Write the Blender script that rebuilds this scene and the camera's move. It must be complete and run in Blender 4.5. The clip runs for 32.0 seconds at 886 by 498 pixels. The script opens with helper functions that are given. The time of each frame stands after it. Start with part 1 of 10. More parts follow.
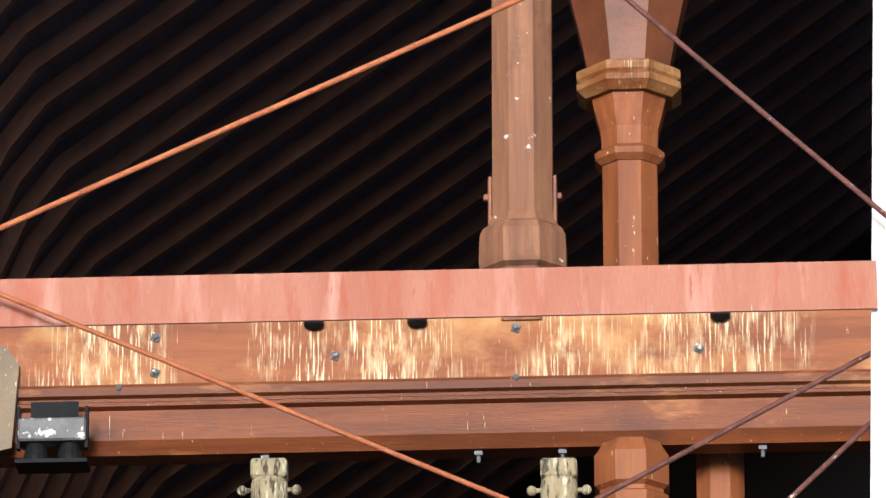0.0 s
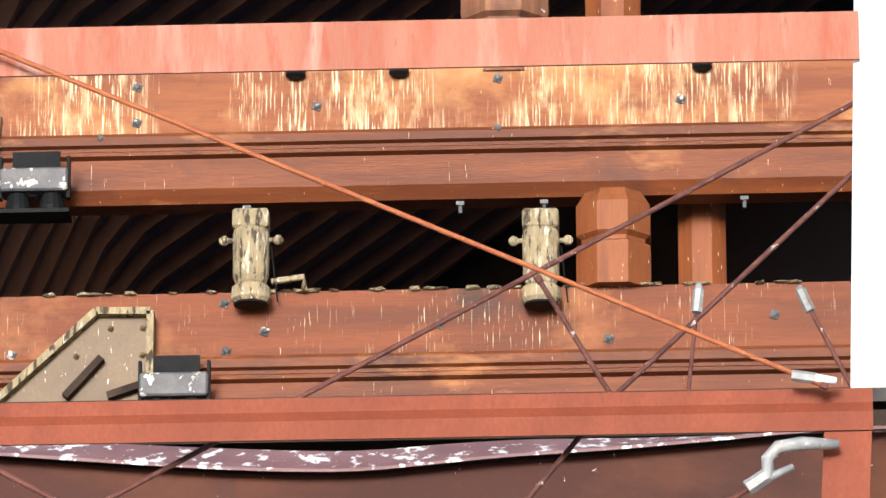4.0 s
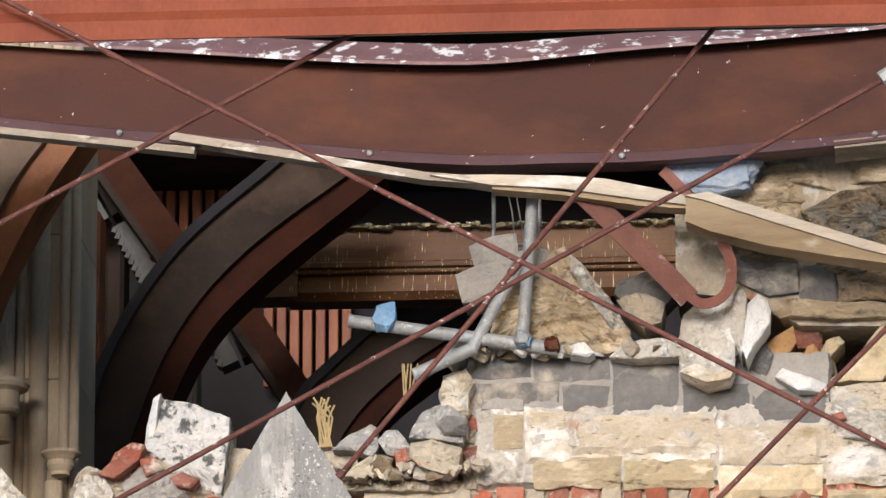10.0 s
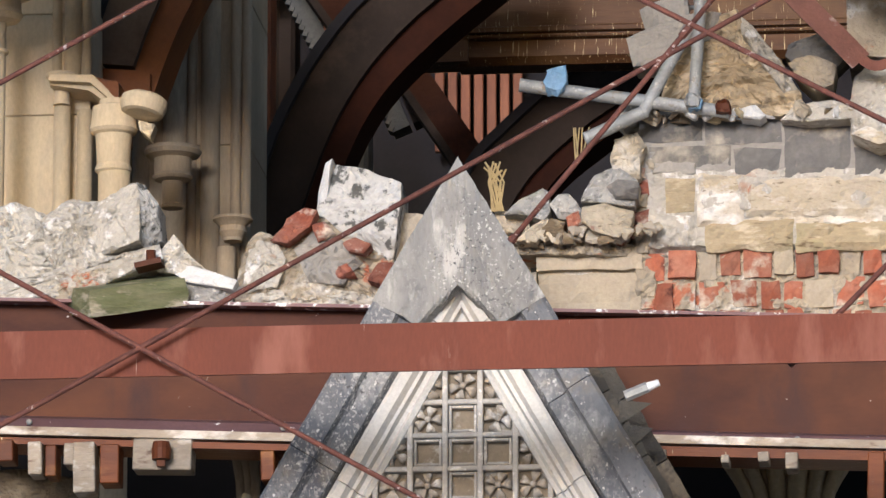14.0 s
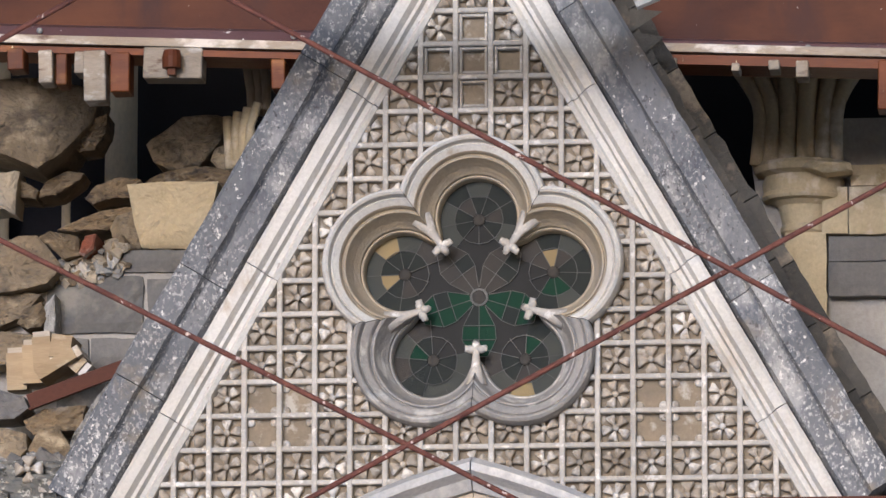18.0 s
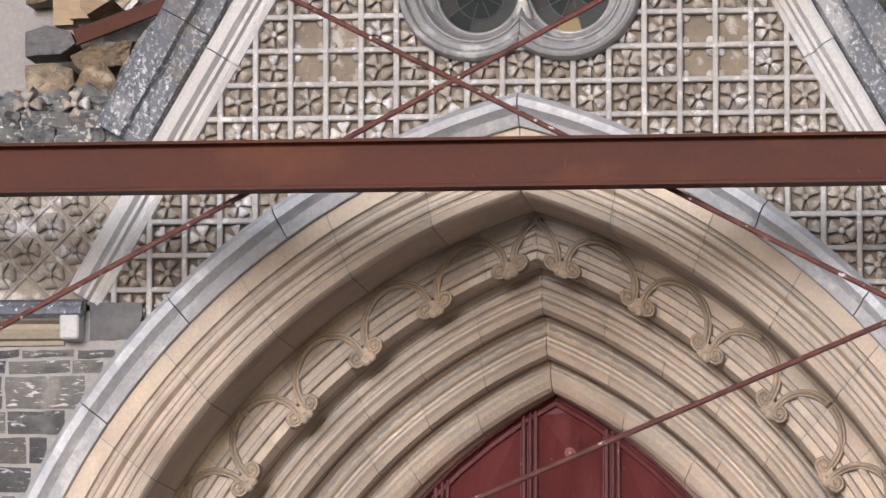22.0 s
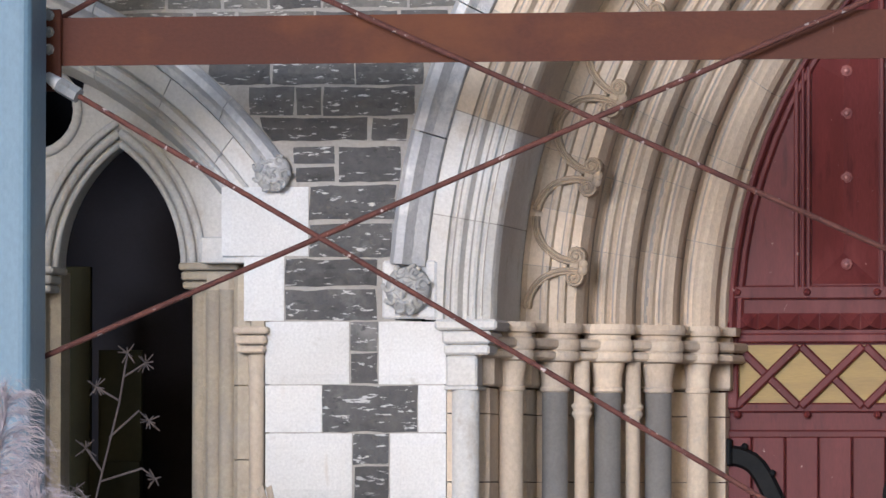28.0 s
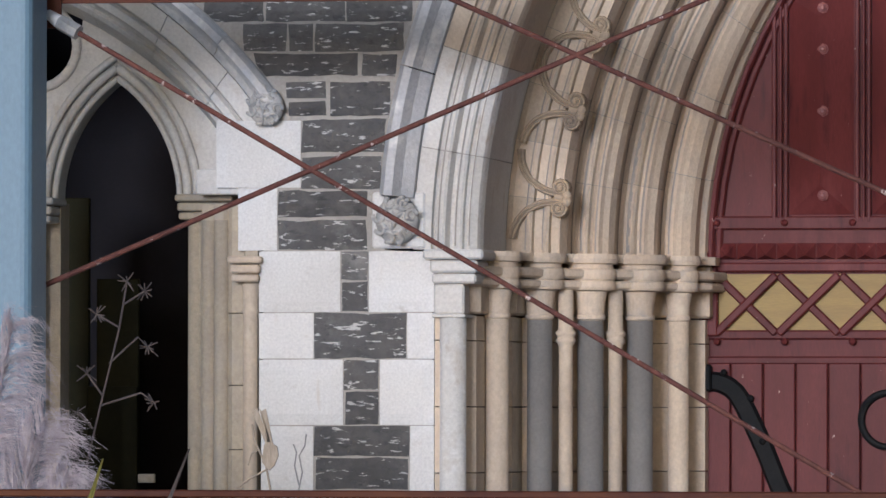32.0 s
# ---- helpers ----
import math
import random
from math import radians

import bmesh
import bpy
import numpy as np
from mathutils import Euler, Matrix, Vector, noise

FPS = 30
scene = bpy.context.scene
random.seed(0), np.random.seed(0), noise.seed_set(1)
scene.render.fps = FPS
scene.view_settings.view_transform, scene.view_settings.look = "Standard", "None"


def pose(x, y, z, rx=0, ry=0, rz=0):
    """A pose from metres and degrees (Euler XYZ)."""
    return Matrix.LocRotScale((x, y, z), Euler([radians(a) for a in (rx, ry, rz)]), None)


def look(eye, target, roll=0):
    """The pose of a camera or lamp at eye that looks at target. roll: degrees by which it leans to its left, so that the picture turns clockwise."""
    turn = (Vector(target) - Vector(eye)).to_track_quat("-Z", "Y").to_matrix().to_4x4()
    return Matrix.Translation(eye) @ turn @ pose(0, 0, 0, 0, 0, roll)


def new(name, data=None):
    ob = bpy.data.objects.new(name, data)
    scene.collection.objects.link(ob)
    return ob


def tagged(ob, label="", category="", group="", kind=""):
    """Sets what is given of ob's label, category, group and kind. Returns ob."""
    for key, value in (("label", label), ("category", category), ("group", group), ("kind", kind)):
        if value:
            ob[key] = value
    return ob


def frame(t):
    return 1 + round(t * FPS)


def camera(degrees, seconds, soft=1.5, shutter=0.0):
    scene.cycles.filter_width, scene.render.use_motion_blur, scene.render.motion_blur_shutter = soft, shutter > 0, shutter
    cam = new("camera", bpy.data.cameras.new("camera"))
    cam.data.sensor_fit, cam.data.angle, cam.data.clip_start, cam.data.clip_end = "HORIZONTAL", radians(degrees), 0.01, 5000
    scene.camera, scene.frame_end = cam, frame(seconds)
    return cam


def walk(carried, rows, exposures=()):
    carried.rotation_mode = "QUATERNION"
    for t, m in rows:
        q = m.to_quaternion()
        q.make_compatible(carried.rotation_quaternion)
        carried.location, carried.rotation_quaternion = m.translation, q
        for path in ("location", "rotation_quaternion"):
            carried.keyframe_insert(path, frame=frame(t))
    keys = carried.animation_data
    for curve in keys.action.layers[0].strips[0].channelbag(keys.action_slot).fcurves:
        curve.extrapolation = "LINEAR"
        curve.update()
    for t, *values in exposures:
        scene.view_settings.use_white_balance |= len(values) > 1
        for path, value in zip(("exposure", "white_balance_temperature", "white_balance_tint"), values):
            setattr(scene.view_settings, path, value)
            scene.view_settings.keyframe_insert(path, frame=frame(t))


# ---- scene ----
cam = camera(2 * math.degrees(math.atan(784 / 12000.0)), 32.0)
EYE = (2.274, -23.0, 1.6)
# seconds, turn to the left, look up, lean to the left (degrees), metres ahead
ROWS = [
    (0.0, 3.300, 20.356, -0.094, 0.00),
    (0.5, 3.346, 20.059, -0.095, 0.00),
    (1.0, 3.300, 19.789, -0.096, 0.00),
    (1.5, 3.143, 19.480, -0.099, 0.00),
    (2.0, 3.098, 19.170, -0.102, 0.00),
    (2.5, 3.053, 18.931, -0.104, 0.00),
    (4.5, 3.249, 17.848, -0.105, 0.00),
    (5.0, 3.382, 17.328, -0.101, 0.00),
    (5.5, 3.433, 16.874, -0.091, 0.00),
    (6.0, 3.469, 16.577, -0.076, 0.00),
    (6.5, 3.460, 16.277, -0.063, 0.00),
    (7.0, 3.438, 15.935, -0.055, 0.00),
    (7.5, 3.451, 15.567, -0.052, 0.00),
    (8.0, 3.480, 15.101, -0.055, 0.00),
    (8.5, 3.466, 14.827, -0.056, 0.00),
    (9.0, 3.476, 14.686, -0.054, 0.00),
    (9.5, 3.858, 14.651, -0.045, 0.00),
    (10.0, 4.322, 14.806, -0.024, 0.00),
    (10.5, 4.797, 14.776, -0.004, 0.00),
    (11.0, 5.109, 14.590, 0.008, 0.00),
    (11.5, 5.565, 14.428, 0.014, 0.00),
    (12.0, 5.730, 14.257, 0.014, 0.00),
    (12.5, 5.871, 14.054, 0.014, 0.00),
    (13.0, 5.875, 13.631, 0.010, 0.00),
    (13.5, 5.851, 13.236, 0.003, 0.00),
    (14.0, 5.813, 12.814, -0.003, 0.00),
    (14.5, 5.732, 12.153, -0.005, 0.00),
    (15.0, 5.818, 11.663, -0.007, 0.00),
    (15.5, 5.933, 11.194, -0.005, 0.00),
    (17.5, 5.898, 9.747, -0.002, 0.00),
    (18.0, 5.904, 9.506, 0.000, 0.00),
    (18.5, 5.869, 9.265, 0.003, 0.00),
    (19.0, 5.847, 9.023, 0.006, 0.00),
    (19.5, 5.969, 8.665, 0.010, 0.00),
    (20.0, 6.018, 8.258, 0.014, 0.00),
    (20.5, 6.149, 7.768, 0.013, 0.00),
    (21.0, 6.193, 7.343, 0.011, 0.00),
    (21.5, 6.316, 6.907, 0.014, 0.00),
    (22.0, 6.301, 6.422, 0.017, 0.00),
    (22.5, 6.346, 5.909, 0.021, 0.00),
    (23.0, 6.452, 5.333, 0.028, 0.00),
    (23.5, 6.531, 4.890, 0.044, 0.00),
    (24.0, 6.500, 4.624, 0.058, 0.00),
    (24.5, 6.448, 4.340, 0.068, 0.00),
    (26.5, 8.075, 3.070, 0.075, 0.12),
    (27.0, 8.745, 2.761, 0.082, 0.09),
    (27.5, 9.453, 2.385, 0.088, 0.06),
    (28.0, 10.055, 2.021, 0.097, 0.09),
    (28.5, 10.345, 1.742, 0.095, 0.09),
    (29.0, 10.497, 1.556, 0.093, 0.07),
    (29.5, 10.752, 1.324, 0.094, 0.06),
    (30.0, 10.745, 1.125, 0.097, 0.09),
    (30.5, 10.298, 1.584, 0.098, 0.09),
    (31.0, 10.222, 1.140, 0.099, 0.09),
    (31.5, 10.123, 1.361, 0.096, 0.11),
    (32.0, 9.951, 1.430, 0.096, -0.65),
]
walk(cam, [(t, pose(*EYE, 90 + up, 0, turn) @ pose(0, 0, 0, 0, 0, lean) @ pose(0, 0, -go)) for t, turn, up, lean, go in ROWS],
     exposures=[(0.0, 0.88, 5350, 7), (2.0, 0.72, 5400, 8), (4.5, 1.1, 5650, 10), (6.5, 1.05, 5700, 10), (9.0, 0.4, 5700, 10), (11.0, 0.7, 5700, 10), (13.0, 0.62, 5650, 11), (15.0, 0.3, 5600, 12), (18.0, 0.22, 5450, 14), (20.0, 0.12, 5450, 14), (22.0, 0.2, 5400, 14), (24.0, 0.5, 5350, 14), (27.0, 0.38, 5200, 13), (29.0, -0.06, 5150, 12), (32.0, -0.14, 5150, 12)])

# ---- world and sun: hazy daylight from the front left ----
SUN_UP, SUN_SIDE = 7.5, -5.0
world = bpy.data.worlds.new("world")
scene.world = world
world.use_nodes = True
wn = world.node_tree.nodes
sky = wn.new("ShaderNodeTexSky")
sky.sky_type, sky.sun_disc = "NISHITA", False
sky.sun_elevation, sky.sun_rotation = radians(SUN_UP), radians(180 + SUN_SIDE * -1)
sky.dust_density = 3.0
world.node_tree.links.new(sky.outputs[0], wn["Background"].inputs[0])
wn["Background"].inputs[1].default_value = 0.15
sun = new("sun", bpy.data.lights.new("sun", "SUN"))
sun.data.energy, sun.data.angle, sun.data.color = 2.35, radians(14), (1.0, 0.955, 0.92)
a, b = radians(SUN_UP), radians(SUN_SIDE)
sun.matrix_basis = look((20 * math.sin(b) * math.cos(a), -20 * math.cos(b) * math.cos(a), 20 * math.sin(a)), (0, 0, 0))


# ---- materials ----
def material(name, base, second=None, scale=6.0, rough=0.8, metal=0.0, bump=0.3, fine=60.0, stretch=(1, 1, 1), mix=(0.4, 0.62), extra=(), vary=0.12, spec=0.35):
    """Two-scale noise between two colours, with layers of marks: extra rows of (colour, scale, stretch, low, high), and a scale of the patches that hold the marks."""
    m = bpy.data.materials.new(name)
    m.use_nodes = True
    n, l = m.node_tree.nodes, m.node_tree.links
    p = n["Principled BSDF"]
    p.inputs["Roughness"].default_value, p.inputs["Metallic"].default_value = rough, metal
    p.inputs["Specular IOR Level"].default_value = spec
    co = n.new("ShaderNodeNewGeometry")

    def noisy(sc, st, detail=6.0):
        mp = n.new("ShaderNodeMapping")
        mp.inputs["Scale"].default_value = st
        l.new(co.outputs["Position"], mp.inputs["Vector"])
        t = n.new("ShaderNodeTexNoise")
        t.inputs["Scale"].default_value, t.inputs["Detail"].default_value, t.inputs["Roughness"].default_value = sc, detail, 0.62
        l.new(mp.outputs[0], t.inputs["Vector"])
        return t.outputs["Fac"]

    def ramp(src, lo, hi):
        r = n.new("ShaderNodeMapRange")
        r.inputs["From Min"].default_value, r.inputs["From Max"].default_value = lo, hi
        l.new(src, r.inputs["Value"])
        return r.outputs[0]

    def blend(fac, a_, b_):
        x = n.new("ShaderNodeMix")
        x.data_type = "RGBA"
        l.new(fac, x.inputs["Factor"])
        for sock, v in ((x.inputs[6], a_), (x.inputs[7], b_)):
            if isinstance(v, tuple):
                sock.default_value = (*v, 1)
            else:
                l.new(v, sock)
        return x.outputs[2]

    col = blend(ramp(noisy(scale, stretch), *mix), base, second or tuple(c * 0.7 for c in base))
    fin = noisy(fine, stretch, 4.0)
    col = blend(ramp(fin, 0.2, 1.3), col, tuple(c * 0.5 for c in base))
    for colour, sc, st, lo, hi, *patch in extra:
        fac = ramp(noisy(sc, st), lo, hi)
        for width in patch:
            both = n.new("ShaderNodeMath")
            both.operation = "MULTIPLY"
            l.new(fac, both.inputs[0])
            l.new(ramp(noisy(width, (1, 1, 0.6), 2.0), 0.40, 0.64), both.inputs[1])
            fac = both.outputs[0]
        col = blend(fac, col, colour)
    if vary:
        info = n.new("ShaderNodeObjectInfo")
        hsv = n.new("ShaderNodeHueSaturation")
        l.new(col, hsv.inputs["Color"])
        r = n.new("ShaderNodeMapRange")
        r.inputs["To Min"].default_value, r.inputs["To Max"].default_value = 1 - vary, 1 + vary
        l.new(info.outputs["Random"], r.inputs["Value"])
        l.new(r.outputs[0], hsv.inputs["Value"])
        col = hsv.outputs[0]
    l.new(col, p.inputs["Base Color"])
    if bump:
        add = n.new("ShaderNodeMath")
        add.operation = "ADD"
        l.new(fin, add.inputs[0])
        l.new(noisy(scale * 2.5, stretch), add.inputs[1])
        bp = n.new("ShaderNodeBump")
        bp.inputs["Strength"].default_value, bp.inputs["Distance"].default_value = bump, 0.012
        l.new(add.outputs[0], bp.inputs["Height"])
        l.new(bp.outputs[0], p.inputs["Normal"])
    return m


CREAM = (0.75, 0.66, 0.42)
M = {}
M["pink"] = material("oxide_primer_faded", (0.40, 0.152, 0.092), (0.34, 0.108, 0.058), 2.0, 0.6, 0, 0.1, 90, (2.5, 1, 0.3), extra=[((0.45, 0.22, 0.165), 3, (3.0, 1, 0.4), 0.52, 0.68), ((0.31, 0.06, 0.02), 3.0, (4.5, 1, 0.9), 0.49, 0.62, 1.3), ((0.28, 0.09, 0.05), 8, (3, 1, 0.5), 0.64, 0.70), ((0.78, 0.64, 0.54), 5, (9, 9, 0.5), 0.67, 0.71)])
M["orange"] = material("oxide_primer", (0.245, 0.064, 0.030), (0.19, 0.048, 0.023), 4, 0.65, 0, 0.12, 80, (1, 1, 0.5), extra=[((0.20, 0.05, 0.026), 2, (1, 1, 0.6), 0.56, 0.75)], spec=0.2)
M["rust"] = material("rusty_primer", (0.082, 0.022, 0.009), (0.066, 0.019, 0.010), 2, 0.6, 0, 0.12, 90, (0.7, 1, 1), extra=[((0.105, 0.033, 0.010), 2, (0.8, 1, 1.2), 0.5, 0.68), ((0.6, 0.50, 0.44), 5, (9, 9, 0.35), 0.70, 0.73)], spec=0.2)
M["maroon"] = material("maroon_steel", (0.066, 0.0185, 0.0105), (0.043, 0.0135, 0.009), 1.2, 0.65, 0, 0.06, 90, (0.6, 1, 1), extra=[((0.10, 0.034, 0.014), 1.1, (0.8, 1, 1.6), 0.46, 0.68), ((0.045, 0.017, 0.014), 2.5, (1.5, 1, 0.6), 0.56, 0.72), ((0.6, 0.57, 0.54), 30, (1, 1, 1), 0.715, 0.72)], spec=0.22)
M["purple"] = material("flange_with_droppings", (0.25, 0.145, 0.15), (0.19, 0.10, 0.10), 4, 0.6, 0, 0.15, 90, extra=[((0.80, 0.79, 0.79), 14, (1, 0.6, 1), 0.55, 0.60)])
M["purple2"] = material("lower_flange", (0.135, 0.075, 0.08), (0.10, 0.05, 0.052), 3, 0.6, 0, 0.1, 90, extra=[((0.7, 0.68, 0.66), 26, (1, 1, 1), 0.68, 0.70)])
M["rod"] = material("rusty_rod", (0.17, 0.065, 0.050), (0.10, 0.038, 0.030), 20, 0.7, 0, 0.5, 160, extra=[((0.62, 0.52, 0.48), 30, (1, 1, 1), 0.63, 0.68)])
M["rod_orange"] = material("primed_rod", (0.45, 0.15, 0.055), (0.36, 0.10, 0.04), 20, 0.6, 0, 0.5, 160)
M["galv"] = material("galvanised_steel", (0.40, 0.41, 0.41), (0.27, 0.28, 0.28), 14, 0.62, 0.3, 0.25, 120, extra=[((0.20, 0.16, 0.12), 18, (1, 1, 1), 0.60, 0.70), ((0.55, 0.55, 0.54), 30, (1, 1, 1), 0.6, 0.68)])
M["white"] = material("white_paint", (0.86, 0.86, 0.86), (0.8, 0.8, 0.82), 3, 0.5, 0, 0.03, 90)
M["timber"] = material("stained_timber", (0.185, 0.053, 0.014), (0.11, 0.030, 0.009), 2.2, 0.5, 0, 0.25, 30, (0.35, 1, 5), extra=[((0.07, 0.024, 0.012), 1.6, (1, 1, 1.5), 0.56, 0.72), ((0.34, 0.14, 0.042), 2.5, (0.6, 1, 2), 0.58, 0.72), (CREAM, 6, (20, 9, 1.0), 0.68, 0.71)], spec=0.25)
M["timber_dirty"] = material("fouled_timber", (0.245, 0.078, 0.021), (0.15, 0.041, 0.012), 2.2, 0.55, 0, 0.25, 30, (0.35, 1, 4), extra=[((0.36, 0.18, 0.062), 1.3, (1, 1, 1.6), 0.50, 0.66), ((0.08, 0.030, 0.016), 2.4, (1, 1, 1), 0.60, 0.74), ((0.58, 0.44, 0.25), 3, (5, 9, 1.2), 0.50, 0.68, 1.9), (CREAM, 4, (22, 9, 1.1), 0.55, 0.61, 1.9), (CREAM, 4, (24, 9, 0.8), 0.66, 0.69)], spec=0.25)
M["timber_up"] = material("stained_post", (0.27, 0.090, 0.028), (0.17, 0.050, 0.018), 2.2, 0.55, 0, 0.25, 30, (5, 5, 0.35), extra=[((0.08, 0.032, 0.018), 2.0, (1, 1, 1), 0.58, 0.74), (CREAM, 8, (8, 8, 1.6), 0.67, 0.71)], spec=0.25)
M["timber_grey"] = material("weathered_post", (0.26, 0.125, 0.065), (0.15, 0.065, 0.038), 2.2, 0.65, 0, 0.3, 30, (5, 5, 0.35), extra=[((0.09, 0.045, 0.03), 3, (1, 1, 1), 0.56, 0.72), ((0.6, 0.55, 0.50), 12, (1, 1, 1), 0.67, 0.70)], spec=0.25)
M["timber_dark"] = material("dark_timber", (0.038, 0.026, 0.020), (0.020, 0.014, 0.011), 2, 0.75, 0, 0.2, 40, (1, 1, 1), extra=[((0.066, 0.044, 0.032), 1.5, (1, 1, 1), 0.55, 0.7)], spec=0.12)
M["timber_red"] = material("red_brown_timber", (0.20, 0.064, 0.024), (0.10, 0.034, 0.016), 3, 0.5, 0, 0.2, 40, (1, 1, 1))
M["board"] = material("sarking_board", (0.19, 0.105, 0.105), (0.14, 0.080, 0.082), 3, 0.65, 0, 0.2, 40, (3, 3, 0.5))
# near-black of enclosing surfaces: puts the interior's shade into the colour
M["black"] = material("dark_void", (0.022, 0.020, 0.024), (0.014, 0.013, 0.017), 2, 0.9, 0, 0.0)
M["guano"] = material("fouled_lamp", (0.50, 0.42, 0.26), (0.36, 0.29, 0.16), 8, 0.8, 0, 0.9, 40, (4, 4, 1), extra=[((0.08, 0.06, 0.04), 7, (5, 5, 1.2), 0.53, 0.60), ((0.70, 0.64, 0.48), 9, (4, 4, 1), 0.58, 0.64)])
M["raw"] = material("raw_pine", (0.62, 0.545, 0.44), (0.50, 0.42, 0.32), 3, 0.75, 0, 0.3, 40, (0.6, 3, 5), extra=[((0.74, 0.70, 0.65), 3, (1, 1, 2), 0.50, 0.62), ((0.25, 0.17, 0.11), 5, (0.6, 1, 4), 0.63, 0.70)])
M["green"] = material("mossy_timber", (0.20, 0.20, 0.11), (0.12, 0.135, 0.06), 6, 0.8, 0, 0.3, 50, (0.6, 2, 4), extra=[((0.38, 0.34, 0.26), 6, (1, 1, 3), 0.550, 0.645)])
M["pale"] = material("pale_limestone", (0.50, 0.43, 0.32), (0.43, 0.37, 0.29), 5, 0.85, 0, 0.35, 70, extra=[((0.40, 0.36, 0.31), 3, (1, 1, 0.8), 0.560, 0.740)])
M["arch"] = material("arch_limestone", (0.68, 0.565, 0.43), (0.56, 0.475, 0.375), 2.6, 0.85, 0, 0.2, 80, (1, 1, 0.8), extra=[((0.42, 0.335, 0.25), 3.0, (1, 1, 0.8), 0.54, 0.72), ((0.38, 0.35, 0.32), 4, (1, 1, 1), 0.60, 0.76), ((0.62, 0.54, 0.42), 9, (1, 1, 1), 0.6, 0.7)], vary=0.10)
M["arch_tan"] = material("tan_limestone", (0.52, 0.415, 0.295), (0.44, 0.355, 0.26), 4, 0.85, 0, 0.3, 80, extra=[((0.28, 0.23, 0.175), 7, (1, 1, 1), 0.56, 0.70)], vary=0.08)
M["arch_white"] = material("bleached_limestone", (0.71, 0.695, 0.665), (0.62, 0.595, 0.55), 3, 0.85, 0, 0.2, 80, extra=[((0.50, 0.46, 0.41), 5, (1, 1, 1), 0.58, 0.72), ((0.42, 0.36, 0.29), 8, (1, 1, 0.5), 0.62, 0.72)], vary=0.06)
M["quoin"] = material("white_quoin", (0.77, 0.765, 0.755), (0.71, 0.695, 0.67), 1.6, 0.85, 0, 0.07, 110, extra=[((0.50, 0.43, 0.35), 6, (2.2, 1, 0.45), 0.60, 0.76, 2.5), ((0.52, 0.50, 0.47), 14, (1, 1, 1.5), 0.62, 0.75)], vary=0.04)
M["shaft"] = material("grey_shaft", (0.235, 0.225, 0.21), (0.20, 0.19, 0.18), 4, 0.6, 0, 0.05, 90)
M["lead"] = material("grey_hood", (0.53, 0.53, 0.54), (0.62, 0.615, 0.61), 5, 0.8, 0, 0.35, 60, extra=[((0.72, 0.70, 0.67), 6, (1, 1, 1), 0.52, 0.64), ((0.34, 0.345, 0.36), 4, (1, 1, 0.7), 0.58, 0.72)])
M["coping"] = material("lichened_coping", (0.215, 0.222, 0.24), (0.15, 0.158, 0.175), 3.5, 0.9, 0, 0.5, 45, (1, 1, 0.6), extra=[((0.095, 0.105, 0.13), 3, (1.4, 1, 0.8), 0.55, 0.68), ((0.36, 0.36, 0.36), 5, (1, 1, 0.6), 0.56, 0.68), ((0.50, 0.495, 0.485), 75, (1, 1, 0.8), 0.53, 0.60, 2.5), ((0.07, 0.07, 0.075), 60, (1, 1, 0.8), 0.58, 0.64, 3.0), ((0.66, 0.65, 0.63), 50, (1, 1, 0.8), 0.62, 0.66), ((0.25, 0.21, 0.155), 3, (1, 1, 1), 0.58, 0.72)])
M["foil_grey"] = material("weathered_foil", (0.40, 0.385, 0.37), (0.31, 0.30, 0.29), 5, 0.9, 0, 0.4, 60, extra=[((0.56, 0.545, 0.52), 9, (1, 1, 1), 0.56, 0.66), ((0.25, 0.23, 0.20), 6, (1, 1, 1), 0.60, 0.70)])
M["lichen"] = material("lichen_stone", (0.42, 0.41, 0.385), (0.29, 0.285, 0.275), 5, 0.9, 0, 0.8, 45, extra=[((0.17, 0.17, 0.16), 24, (1, 1, 1), 0.56, 0.66), ((0.57, 0.555, 0.53), 34, (1, 1, 1), 0.56, 0.64), ((0.34, 0.33, 0.22), 4, (1, 1, 1), 0.58, 0.7)])
M["diaper"] = material("carved_panel", (0.47, 0.42, 0.355), (0.35, 0.30, 0.24), 6, 0.9, 0, 0.4, 70, extra=[((0.66, 0.635, 0.60), 9, (1, 1, 1), 0.52, 0.62), ((0.25, 0.205, 0.155), 13, (1, 1, 1), 0.58, 0.68)])
M["diaper_back"] = material("panel_ground", (0.31, 0.255, 0.185), (0.24, 0.20, 0.15), 8, 0.9, 0, 0.3, 70, extra=[((0.46, 0.43, 0.38), 12, (1, 1, 1), 0.56, 0.66)])
M["rib"] = material("panel_rib", (0.54, 0.515, 0.48), (0.43, 0.40, 0.36), 9, 0.9, 0, 0.3, 70, spec=0.2, extra=[((0.33, 0.295, 0.25), 11, (1, 1, 1), 0.56, 0.67), ((0.66, 0.64, 0.61), 22, (1, 1, 1), 0.56, 0.64)])
M["basalt"] = material("basalt_block", (0.135, 0.13, 0.125), (0.095, 0.093, 0.092), 7, 0.8, 0, 0.9, 40, extra=[((0.20, 0.195, 0.185), 4, (1, 1, 1), 0.57, 0.72), ((0.07, 0.069, 0.068), 18, (1, 1, 2), 0.58, 0.68), ((0.50, 0.49, 0.475), 34, (0.5, 1, 2.0), 0.595, 0.635)], vary=0.22)
M["basalt_dusty"] = material("dusty_basalt", (0.20, 0.19, 0.18), (0.15, 0.145, 0.14), 5, 0.85, 0, 0.6, 40, extra=[((0.42, 0.38, 0.31), 3.5, (1, 1, 1), 0.550, 0.665)], vary=0.2)
